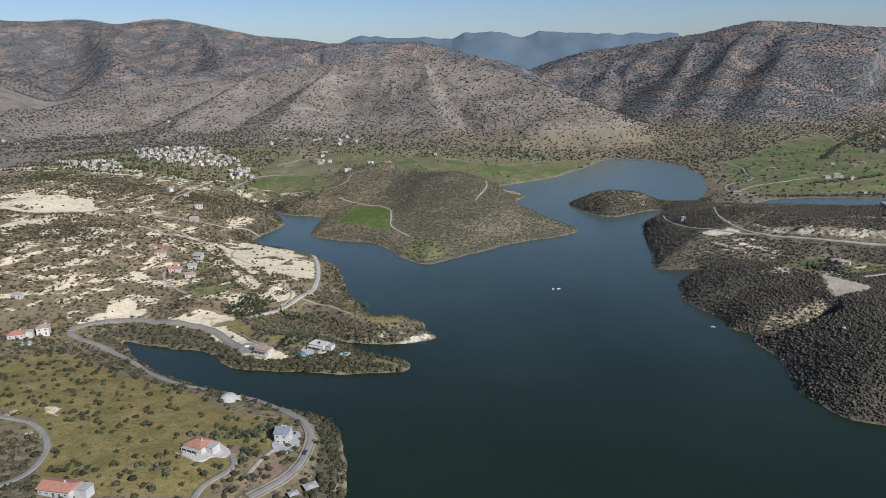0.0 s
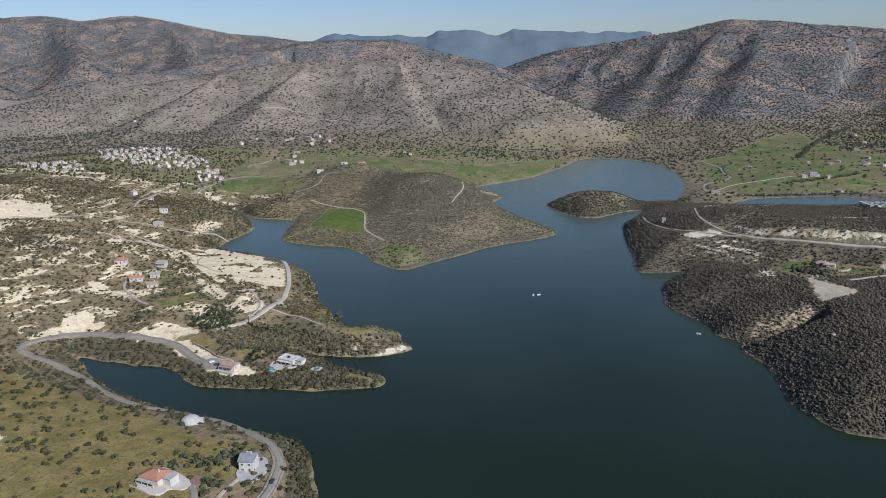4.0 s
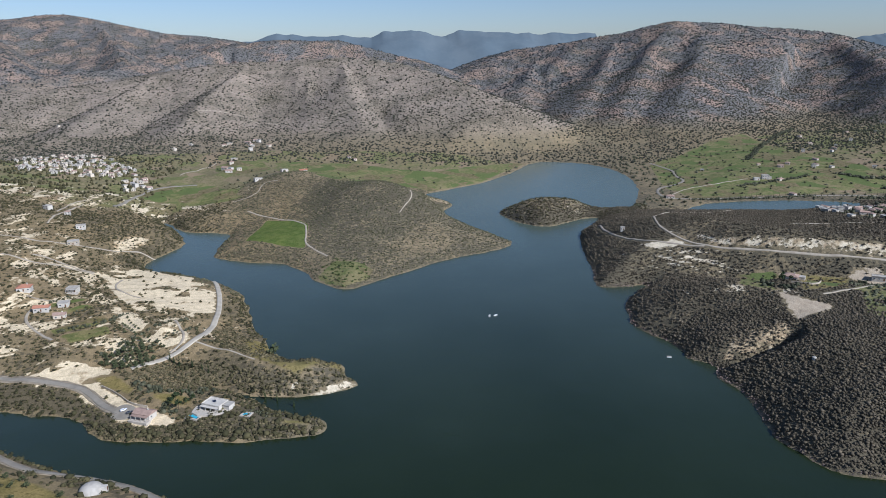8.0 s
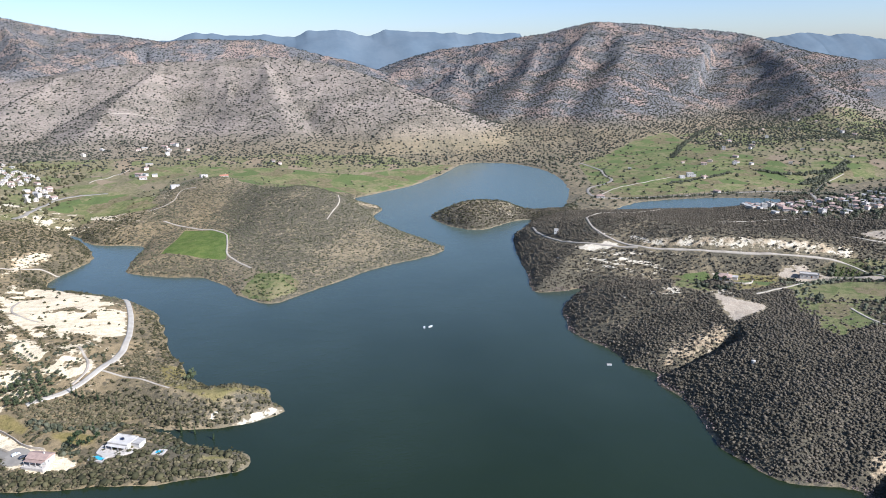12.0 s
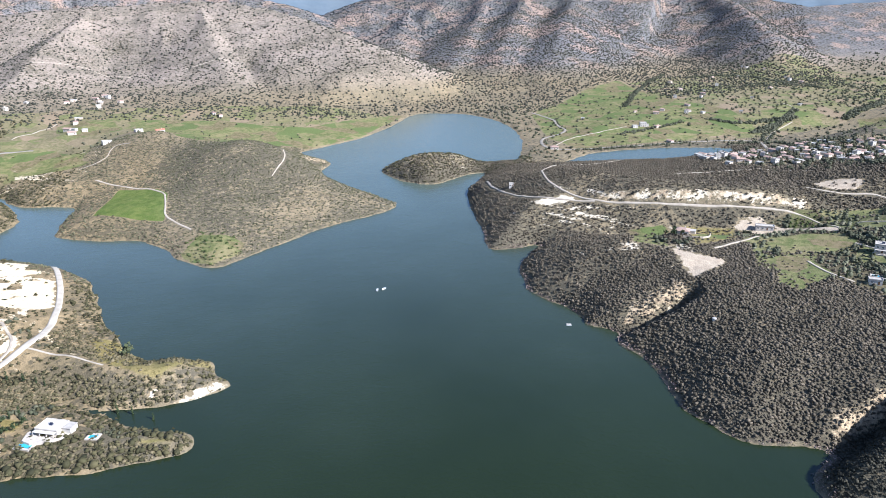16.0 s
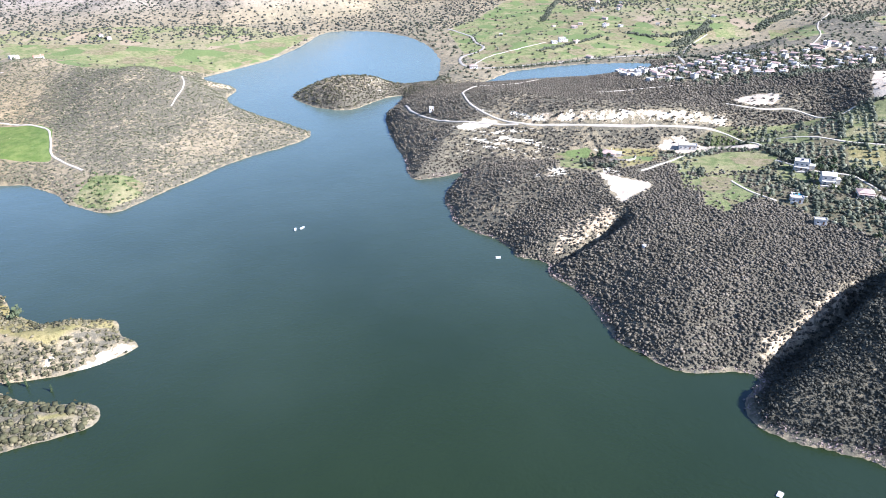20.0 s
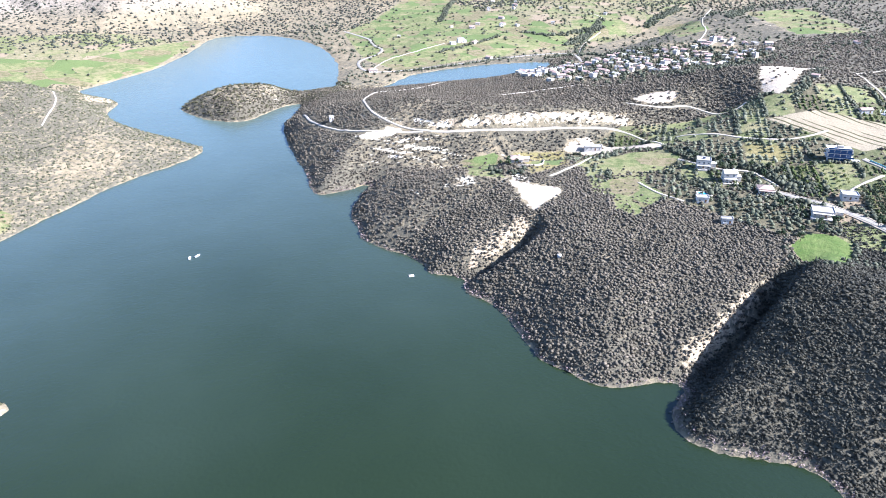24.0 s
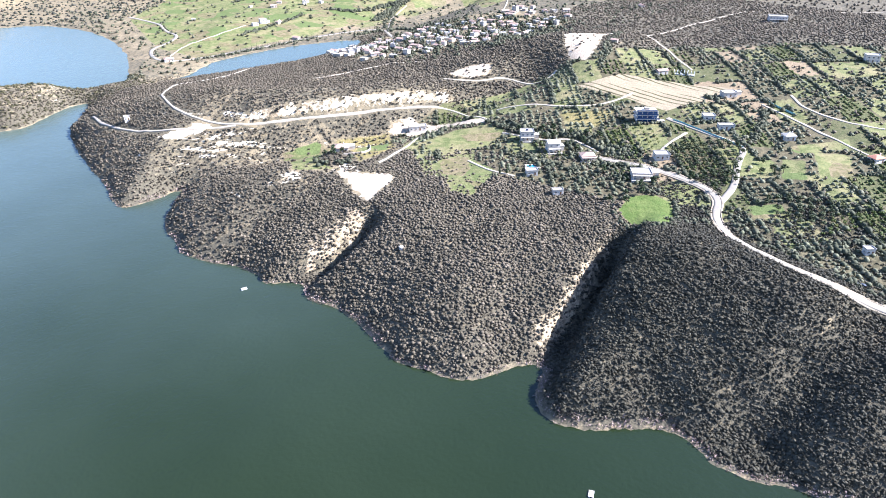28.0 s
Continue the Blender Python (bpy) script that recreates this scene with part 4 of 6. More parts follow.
def scattered(name, x, y, size, kinds, material, label, category, squash=0.8, seed=1, sink=0.25):
    """Many bushes in one mesh, each turned and stretched its own way."""
    rng = np.random.default_rng(seed)
    z, pick, verts, tris, n = lands(x, y), rng.integers(0, len(kinds), len(x)), [], [], 0
    for k, (v, f) in enumerate(kinds):
        s = np.nonzero(pick == k)[0]
        if not len(s):
            continue
        a, m = rng.random(len(s)) * 2 * np.pi, len(v)
        wide, tall = size[s] * rng.uniform(0.85, 1.2, len(s)), size[s] * squash * rng.uniform(0.7, 1.3, len(s))
        c, d = np.cos(a)[:, None], np.sin(a)[:, None]
        px = (v[None, :, 0] * c - v[None, :, 1] * d) * size[s][:, None] + x[s][:, None]
        py = (v[None, :, 0] * d + v[None, :, 1] * c) * wide[:, None] + y[s][:, None]
        pz = (v[None, :, 2] - sink) * tall[:, None] + z[s][:, None]
        verts.append(np.stack([px, py, pz], 2).reshape(-1, 3))
        tris.append((f[None] + (n + np.arange(len(s)) * m)[:, None, None]).reshape(-1, 3))
        n += len(s) * m
    return tagged(sheet(name, np.concatenate(verts), np.concatenate(tris), material), label, category, kind="stuff")


def strewn(x0, x1, y0, y1, gap, seed):
    rng = np.random.default_rng(seed)
    x, y = np.meshgrid(np.arange(PLAN * x0, PLAN * x1, gap), np.arange(PLAN * y0, PLAN * y1, gap))
    return (x + rng.uniform(-0.5, 0.5, x.shape) * gap * 1.1).ravel(), (y + rng.uniform(-0.5, 0.5, x.shape) * gap * 1.1).ravel(), rng.random(x.size)


ROAD_LINES = [(resampled(line, 12, 1), PAVED.get(name, 3.4)) for name, line in ROADS]


def off_roads(x, y, spare=1.5):
    clear = np.ones(len(x), bool)
    for line, wide in ROAD_LINES:
        near = (x > line[:, 0].min() - 9) & (x < line[:, 0].max() + 9) & (y > line[:, 1].min() - 9) & (y < line[:, 1].max() + 9) & clear
        s = np.nonzero(near)[0]
        if len(s):
            clear[s] = off_line(x[s], y[s], line)[0] > wide / 2 + spare
    return clear


PLAIN = [tuft(30 + k, 2, 10) for k in range(5)]
WISPY = [tuft(150 + k, 0, 15) for k in range(6)]
TIGHT = [tuft(70 + k, 1, 7, 0.66) for k in range(8)]
LEAFY = [tuft(170 + k, 1, 15, 0.56) for k in range(8)]
SPARSE = [tuft(110 + k, 1, 7, 0.72, False) for k in range(6)]
CHEAP = [tuft(90 + k, 1, 9, 0.72) for k in range(6)]
FAR = [tuft(50 + k, 1, 2, 0.8, False) for k in range(4)]
# thick maquis on the east shore
_x, _y, _r = strewn(180, 420, 130, 480, 1.57, 1)
_ok = (_r < 1.15 * brush_cover(_x, _y)) & (marked(_x, _y, BARE) < 0.05) & (shore(_x, _y) > np.where(_y < 365, 3.2, 1.6) + 1.6 * grain(_x, _y, 25, 6)) & off_roads(_x, _y)
_x, _y = _x[_ok], _y[_ok]
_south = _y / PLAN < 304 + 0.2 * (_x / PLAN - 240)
_size = np.random.default_rng(3).random(len(_x)) ** 1.6
scattered("maquis", _x[~_south], _y[~_south], 0.80 + 1.05 * _size[~_south], TIGHT, M_SCRUB, "dense grey-brown maquis scrub covering the lake shore hill", "scrub", 0.74, 4)
# south of the ravine the bushes take the darkened, shade-toned copy
scattered("maquis", _x[_south], _y[_south], 0.88 + 0.95 * _size[_south], LEAFY, M_SCRUB_SHADED, "dense maquis on the steep slope, shade put into its colour", "scrub", 0.82, 4)
_x, _y, _r = strewn(180, 660, 480, 850, 2.75, 2)
_ok = (_r < 1.05 * brush_cover(_x, _y)) & (shore(_x, _y) > 0.7) & off_roads(_x, _y)
_x, _y = _x[_ok], _y[_ok]
scattered("maquis", _x, _y, np.random.default_rng(5).uniform(0.9, 2.0, len(_x)), SPARSE, M_SCRUB, "dark maquis scrub on the ridge above the quarry cut", "scrub", 0.85, 6)
_x, _y, _r = strewn(420, 1000, 130, 660, 4.6, 41)
_ok = (_r < 0.85 * brush_cover(_x, _y)) & off_roads(_x, _y) & (_y < 936 - 0.25 * (_x - 504)) & (marked(_x, _y, BARE) < -0.2)
_x, _y = _x[_ok], _y[_ok]
scattered("maquis", _x, _y, np.random.default_rng(42).uniform(1.3, 2.6, len(_x)), SPARSE, M_SCRUB, "dark scrub and hedges among the upper fields", "scrub", 0.9, 43)
_x, _y, _r = strewn(1000, 2000, 130, 1000, 10.5, 44)
_ok = (_r < 0.6 + 0.4 * rough(_x, _y, 90, 45, 3)) & off_roads(_x, _y) & (marked(_x, _y, GREEN + FARM) < -0.2)
_x, _y = _x[_ok], _y[_ok]
scattered("maquis", _x, _y, np.random.default_rng(46).uniform(1.8, 3.6, len(_x)), FAR, M_SCRUB, "dark scrub on the hills above the upper fields", "scrub", 0.9, 47)
# the hill in the middle and the islet
_x, _y, _r = strewn(-160, 160, 610, 1030, 3.2, 7)
_ok = (_r < 0.9 * brush_cover(_x, _y) + 0.6 * step(shore(_x, _y), 16, 6)) & (shore(_x, _y) > 0.7) & off_roads(_x, _y)
_x, _y = _x[_ok], _y[_ok]
scattered("scrub", _x, _y, np.random.default_rng(8).uniform(0.8, 1.8, len(_x)), SPARSE, leaf_material("olive_hill_scrub", ((0.044, 0.046, 0.027), (0.090, 0.090, 0.053), (0.160, 0.152, 0.096))), "low grey-green scrub dotting the hill between the creeks", "scrub", 0.75, 9)
_x, _y, _r = strewn(160, 345, 790, 930, 4.0, 10)
_ok = (_r < 0.6) & (shore(_x, _y) > 1)
_x, _y = _x[_ok], _y[_ok]
scattered("scrub", _x, _y, np.random.default_rng(11).uniform(1.2, 2.6, len(_x)), PLAIN, M_BUSH, "olive-green bushes on the wooded islet and spit", "scrub", 0.8, 12)
# the west bank
_x, _y, _r = strewn(-560, -5, 190, 1020, 3.3, 13)
_d = shore(_x, _y)
_low = step(_y, 500, 470)
_ok = (_r < (1.0 - 0.42 * _low) * brush_cover(_x, _y) + 0.55 * step(_d, 14, 4) * step(bare(_x, _y), 0.1, -0.3)) & (_d > 0.6) & off_roads(_x, _y) & ~((_x > -192) & (_y > 732))
_x, _y, _d, _low = _x[_ok], _y[_ok], _d[_ok], _low[_ok]
_size = np.random.default_rng(14).uniform(0.8, 2.1, len(_x)) * (1 + 0.4 * _low) * (1 + 0.12 * step(_d, 10, 3))
for _near, _kinds in ((_y < 520, CHEAP), (_y >= 520, SPARSE)):
    scattered("bushes", _x[_near], _y[_near], _size[_near], _kinds, M_BUSH, "dark olive bushes scattered over the chalky west bank", "bushes", 0.85, 15)
# thicker scrub on the slopes of the chalk point and along the villa shore
SLOPES = [chain("-150,470 -113,472 -96,466 -67,453 -40,446 -22,444 -30,438 -40,432 -55,432 -70,440 -82,449 -95,447 -130,440"),
          chain("-150,393 -60,384 -18,392 -26,400 -50,400 -75,402 -100,404 -140,410"), chain("-100,478 -62,462 -20,452 -12,462 -31,476 -56,488 -90,522 -98,560")]
_x, _y, _r = strewn(-155, -8, 380, 565, 2.1, 113)
_ok = (_r < 0.85 * step(marked(_x, _y, SLOPES[:2], 6.0), -0.5, 0.3) + 0.5 * step(marked(_x, _y, SLOPES[2:], 6.0), -0.3, 0.3) + 0.3 * rough(_x, _y, 20, 114, 3)) & (shore(_x, _y) > 0.4)
_ok = _ok & off_roads(_x, _y) & (bare(_x, _y) < -0.1) & (marked(_x, _y, LAWNS) < 0) & (marked(_x, _y, SLOPES, 8.0) > -0.6)
_x, _y = _x[_ok], _y[_ok]
scattered("bushes", _x, _y, np.random.default_rng(115).uniform(0.7, 1.7, len(_x)), CHEAP, M_SLOPE, "dense olive-brown scrub on the slopes above the inlet", "bushes", 0.85, 116)
# a fringe of dead brush along the waterline
_x, _y, _r = strewn(170, 330, 120, 640, 1.9, 16)
_d = shore(_x, _y)
_ok = (_d > 0.0) & (_d < np.where(_y < 365, 5.2, 2.6) + 2.6 * grain(_x, _y, 25, 6)) & (_r < 0.85)
_x, _y = _x[_ok], _y[_ok]
scattered("dead_brush", _x, _y, np.random.default_rng(17).uniform(0.7, 1.6, len(_x)), WISPY, M_DEAD, "pinkish-tan dead brush along the drained shoreline", "brush", 0.8, 18)
# trees dotting the hills and the mountains far behind
TINY = [tuft(130 + k, 1, 0, 0.95, False) for k in range(6)]
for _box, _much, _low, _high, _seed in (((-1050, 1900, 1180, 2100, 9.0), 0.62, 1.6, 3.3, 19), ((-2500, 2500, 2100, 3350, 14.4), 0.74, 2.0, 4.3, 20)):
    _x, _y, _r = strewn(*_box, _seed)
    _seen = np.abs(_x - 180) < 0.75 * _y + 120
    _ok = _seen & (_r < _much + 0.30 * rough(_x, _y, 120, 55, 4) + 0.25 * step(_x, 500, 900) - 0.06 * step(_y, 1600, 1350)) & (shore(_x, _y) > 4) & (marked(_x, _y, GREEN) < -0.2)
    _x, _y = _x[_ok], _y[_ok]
    scattered("hillside_trees", _x, _y, np.random.default_rng(_seed).uniform(_low, _high, len(_x)), TINY, M_FARTREE if _seed == 19 else M_FARTREE_HAZED,
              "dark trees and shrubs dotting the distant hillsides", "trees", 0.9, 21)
_x, _y, _r = strewn(-760, 1150, 1000, 1560, 10.5, 25)
_ok = (_r < 0.17 + 0.35 * rough(_x, _y, 90, 57, 3)) & (shore(_x, _y) > 4) & ((marked(_x, _y, GREEN) < -0.3) | (_r < 0.05)) & off_roads(_x, _y)
_x, _y = _x[_ok], _y[_ok]
scattered("valley_trees", _x, _y, np.random.default_rng(26).uniform(1.5, 3.4, len(_x)), FAR, M_GARDEN, "dark trees and shrubs on the foot of the hills", "trees", 1.0, 27)
_x, _y, _r = strewn(330, 1150, 560, 1250, 11, 22)
_ok = (_r < 0.5 + 0.45 * rough(_x, _y, 70, 58, 3)) & (shore(_x, _y) > 4) & ((marked(_x, _y, GREEN) < -0.3) | (_r < 0.17)) & off_roads(_x, _y) & ((_x > 768) | (_y > 1020))
_x, _y = _x[_ok], _y[_ok]
scattered("valley_trees", _x, _y, np.random.default_rng(23).uniform(1.6, 3.8, len(_x)), SPARSE, M_GARDEN, "dark trees and hedges in the cultivated valley", "trees", 1.0, 24)
_x, _y, _r = strewn(960, 1800, 790, 1500, 13, 122)
_ok = (_r < 0.5 + 0.5 * rough(_x, _y, 110, 123, 3)) & (np.abs(_x - 180) < 1.6 * _y) & ((marked(_x, _y, GREEN) < -0.3) | (_r < 0.12)) & off_roads(_x, _y)
_x, _y = _x[_ok], _y[_ok]
scattered("valley_trees", _x, _y, np.random.default_rng(124).uniform(2.0, 4.6, len(_x)), FAR, M_GARDEN, "dark trees and hedges at the foot of the far hills", "trees", 1.0, 125)
# farm parcels: olive and citrus rows, hedges between them, some left open
_rng = np.random.default_rng(62)
M_OLIVEROW = leaf_material("olive_rows_leaves", ((0.050, 0.057, 0.036), (0.100, 0.106, 0.068), (0.175, 0.175, 0.122)))
_rows = {"olive": [], "citrus": [], "hedge": []}
for (_sx, _sy), _k in zip(PARCELS, PARCEL_KIND):
    _kind = "open" if _k < 0.17 or _k > 0.88 else "olive" if _k < 0.62 else "citrus"
    _gap, _long = {"olive": (5.2, 4.6), "citrus": (4.6, 2.6), "open": (15.0, 13.0)}[_kind]
    _u, _v = (q.ravel() for q in np.meshgrid(np.arange(-26, 26, _long), np.arange(-16, 16, _gap)))
    _px, _py = _sx + _u * 0.74 - _v * 0.67, _sy + _u * 0.67 + _v * 0.74
    _own = (np.abs(parcel(_px, _py) - _k) < 1e-9) & (_rng.random(_u.size) < 0.74)
    _rows["citrus" if _kind == "citrus" else "olive"].append(np.stack([_px, _py], 1)[_own])
    if _rng.random() < 0.6:
        _u = np.arange(-23, 23, 2.6)
        _rows["hedge"].append(np.stack([_sx + _u * 0.74 + 12.5 * 0.67, _sy + _u * 0.67 - 12.5 * 0.74], 1))
    if _rng.random() < 0.3:
        _v = np.arange(-12, 12, 2.6)
        _rows["hedge"].append(np.stack([_sx + 23 * 0.74 - _v * 0.67, _sy + 23 * 0.67 + _v * 0.74], 1))
for _kind, _size, _mat, _label in (("olive", (1.5, 2.5), M_OLIVEROW, "rows of grey-green olive trees on small farm parcels"),
                                   ("citrus", (1.0, 1.7), "green", "rows of low green fruit trees on small farm parcels"),
                                   ("hedge", (1.5, 2.9), M_GARDEN, "dark hedges and trees between the farm parcels")):
    _xy = np.concatenate(_rows[_kind]) + _rng.normal(0, 0.35, (sum(map(len, _rows[_kind])), 2))
    _ok = (marked(_xy[:, 0], _xy[:, 1], FARM[:1], 10.0) > 0.1) & (marked(_xy[:, 0], _xy[:, 1], CROP + TILLED + BARE + GREEN) < -0.1) & off_roads(_xy[:, 0], _xy[:, 1], 2.5)
    _xy = _xy[_ok]
    if _mat == "green":
        _mat = leaf_material("fruit_rows", ((0.030, 0.048, 0.014), (0.065, 0.085, 0.026), (0.125, 0.120, 0.042)))
    scattered(_kind + "_rows", _xy[:, 0], _xy[:, 1], _rng.uniform(*_size, len(_xy)), CHEAP, _mat, _label, "orchard", 1.05, 62)
# trees round the village houses
_x, _y, _r = strewn(450, 740, 520, 840, 6.6, 71)
_ok = (_r < 0.42 + 0.3 * rough(_x, _y, 40, 79, 2)) & (marked(_x, _y, [chain("470,680 560,800 640,835 760,660 700,590 560,540 480,620")], 20.0) > -0.2) & off_roads(_x, _y)
_x, _y = _x[_ok], _y[_ok]
scattered("village_trees", _x, _y, np.random.default_rng(72).uniform(2.0, 4.2, len(_x)), PLAIN, M_GARDEN, "dark trees between the village houses", "trees", 1.25, 73)
_x, _y, _r = strewn(-640, -270, 930, 1220, 8, 74)
_ok = (_r < 0.42) & off_roads(_x, _y)
_x, _y = _x[_ok], _y[_ok]
scattered("village_trees", _x, _y, np.random.default_rng(75).uniform(1.8, 3.4, len(_x)), FAR, M_BUSH, "dark trees between the village houses", "trees", 1.2, 76)
# belts of garden trees and hedges: line, half width, size
BELTS = [("402,466 401,431 410,409 404,380 418,364", 7, 2.6), ("449,430 467,414", 4, 2.6), ("350,340 336,326 322,305 326,294 352,301 375,315 371,334", 2.0, 1.9), ("378,285 358,263 347,245 339,224 339,205", 4, 1.9),
         ("347,300 361,287 385,301", 5, 2.0), ("458,313 482,312 541,327", 4, 2.4), ("527,366 516,329 536,310", 6, 2.2), ("366,425 364,394 371,374", 5, 2.2), ("376,438 391,440", 4, 2.2), ("387,369 399,339 404,320", 6, 2.4),
         ("279,504 295,489", 5, 2.4), ("664,513 518,450", 4, 2.2), ("-134,266 -122,266", 4, 1.8), ("-102,300 -89,302 -90,316", 5, 1.9), ("-93,285 -86,267 -88,258", 4, 1.7), ("-120,297 -107,296", 3, 1.6),
         ("-66,321 -53,298 -47,272", 6, 1.6), ("-227,558 -214,576", 2, 1.4), ("-211,539 -195,549", 2, 1.4), ("-199,516 -175,526 -165,541", 3, 1.6), ("-163,484 -121,528", 2.5, 1.7), ("-151,473 -110,517", 2.5, 1.7), ("-141,466 -97,493", 2.5, 1.7),
         ("-140,447 -98,430 -90,441", 5, 2.2), ("-62,410 -46,401", 4, 1.3), ("-100,412 -112,420 -104,428", 4, 1.9), ("-268,461 -241,460 -228,449", 4, 1.6), ("410,974 439,990 467,1012 468,1051 488,1103", 4, 2.4), ("416,890 494,886 579,887", 3, 2.2), ("700,910 760,935 817,964", 7, 3.2), ("888,934 1005,975", 8, 3.2), ("931,822 1041,865", 8, 3.2), ("516,951 577,965 635,984", 4, 2.6),
         ("688,992 712,948 786,957", 6, 2.8), ("626,860 701,847 678,750", 5, 2.8), ("930,1396 1032,1353 1043,1133", 5, 3.0), ("850,996 746,921 666,847", 6, 2.8), ("630,1132 763,1306 919,1461", 5, 2.8)]
_rng, _spots, _sizes = np.random.default_rng(81), [], []
for _line, _half, _big in BELTS:
    _p = np.repeat(resampled(chain(_line), 2.6, 1), 1 + int(_half / 2.6), 0)
    _spots.append(_p + _rng.uniform(-_half, _half, _p.shape))
    _sizes.append(_big * _rng.uniform(0.55, 1.25, len(_p)))
_xy, _sizes = np.concatenate(_spots), np.concatenate(_sizes)
_ok = off_roads(_xy[:, 0], _xy[:, 1], 1.0) & (marked(_xy[:, 0], _xy[:, 1], LAWNS) < 0.1) & (shore(_xy[:, 0], _xy[:, 1]) > 1.5)
scattered("garden_trees", _xy[_ok, 0], _xy[_ok, 1], _sizes[_ok], CHEAP, M_GARDEN, "dark garden trees and hedges round the villas", "trees", 1.15, 82)
# young trees on the green tip of the hill
_x, _y, _r = strewn(-42, 8, 618, 686, 5.5, 83)
_ok = (_r < 0.7) & (marked(_x, _y, [chain("-39,671 -26,686 1,664 6,636 -18,621 -36,644")], 6.0) > -0.2) & (shore(_x, _y) > 2)
scattered("young_trees", _x[_ok], _y[_ok], np.random.default_rng(84).uniform(1.1, 2.0, int(_ok.sum())), PLAIN, leaf_material("young_green_leaves", ((0.030, 0.046, 0.016), (0.060, 0.082, 0.028), (0.105, 0.120, 0.046))),
          "green young trees planted on the tip of the hill", "trees", 1.0, 85)
# thick gardens between the villas
_x, _y, _r = strewn(345, 430, 320, 460, 4.6, 86)
_ok = (_r < 0.62 + 0.4 * rough(_x, _y, 25, 87, 2)) & (marked(_x, _y, [chain("352,332 372,322 412,345 425,380 412,440 392,462 372,440 360,405 345,360")], 8.0) > -0.1) & (marked(_x, _y, GREEN + CROP + BARE) < -0.2) & off_roads(_x, _y)
_ok &= np.min([np.hypot(_x - PLAN * a, _y - PLAN * b) for a, b in plan_points("392,426 385,401 388,378 349,391 376,337 414,343 357,396")], axis=0) > 9
scattered("garden_trees", _x[_ok], _y[_ok], np.random.default_rng(88).uniform(1.3, 2.9, int(_ok.sum())), PLAIN, M_GARDEN, "dark garden trees and shrubs between the villas", "trees", 1.1, 89)


# ---- buildings ----
M_WHITE = plain("white_render", (0.55, 0.51, 0.435), (0.45, 0.41, 0.345), 3.5, 0.85, 0.2, 0.004, 0.35)
M_CREAM = plain("cream_render", (0.66, 0.58, 0.46), (0.56, 0.48, 0.37), 3.5, 0.88, 0.15, 0.004, 0.35)
M_STONE = plain("pale_stone_walling", (0.46, 0.40, 0.31), (0.33, 0.28, 0.21), 1.2, 0.95, 0.1, 0.03, 0.3)
M_TILE = plain("terracotta_tiles", (0.44, 0.205, 0.125), (0.34, 0.16, 0.10), 1.6, 0.85, 0.2, 0.02, 0.4)
M_PINKTILE = plain("faded_clay_tiles", (0.39, 0.275, 0.21), (0.29, 0.205, 0.16), 1.6, 0.88, 0.15, 0.02, 0.4)
M_GREYROOF = plain("grey_roof_sheet", (0.27, 0.27, 0.265), (0.19, 0.19, 0.19), 2.5, 0.6, 0.4)
M_ROOFWHITE = plain("whitewashed_roof", (0.44, 0.405, 0.345), (0.33, 0.30, 0.252), 2.5, 0.9, 0.15, 0.003, 0.4)
M_FRAME = plain("painted_window_frame", (0.62, 0.61, 0.58), (0.52, 0.51, 0.48), 1.0, 0.5, 0.4)
M_WOOD = plain("brown_wooden_door", (0.16, 0.085, 0.045), (0.11, 0.06, 0.032), 0.6, 0.6, 0.3)
M_STEEL = plain("galvanised_steel", (0.55, 0.56, 0.57), (0.42, 0.43, 0.44), 0.8, 0.35, 0.5, 0.0, 0.0, 0.8)
M_DARKPANEL = plain("dark_solar_panel", (0.020, 0.025, 0.045), (0.03, 0.035, 0.055), 1.0, 0.15, 0.6)
M_PAVING = plain("terrace_paving", (0.50, 0.45, 0.37), (0.40, 0.35, 0.28), 1.2, 0.9, 0.15, 0.005)
M_POOL = plain("pool_water", (0.05, 0.33, 0.47), (0.08, 0.40, 0.52), 2.0, 0.06, 0.5)
M_BLUEGLASS = plain("blue_glass_band", (0.022, 0.055, 0.13), (0.03, 0.075, 0.17), 2.0, 0.12, 0.6)
M_TEAL = plain("teal_net_fence", (0.22, 0.42, 0.40), (0.28, 0.48, 0.46), 2.0, 0.8, 0.2)


def glass_material():
    g = Graph("window_glass", 0.06, 0.5)
    g.colour(g.mix(g.chance(), (0.018, 0.024, 0.03), (0.045, 0.055, 0.062)))
    return g.mat


M_GLASS = glass_material()


def part(name, bm, material, parent, label=""):
    """One mesh object under a thing or under a part."""
    mesh = bpy.data.meshes.new(name)
    bm.to_mesh(mesh)
    bm.free()
    mesh.materials.append(material)
    ob = new(name, mesh)
    ob.parent = parent
    if label:
        tagged(ob, label)
    return ob


def part_of(name, verts, faces, material, parent, label=""):
    mesh = bpy.data.meshes.new(name)
    mesh.from_pydata([tuple(v) for v in verts], [], [tuple(int(i) for i in f) for f in faces])
    mesh.materials.append(material)
    ob = new(name, mesh)
    ob.parent = parent
    if label:
        tagged(ob, label)
    return ob


def thing(name, label, category, group="", m=None):
    ob = tagged(new(name), label, category, group)
    ob.empty_display_size = 0.5
    if m is not None:
        ob.matrix_world = m
    return ob


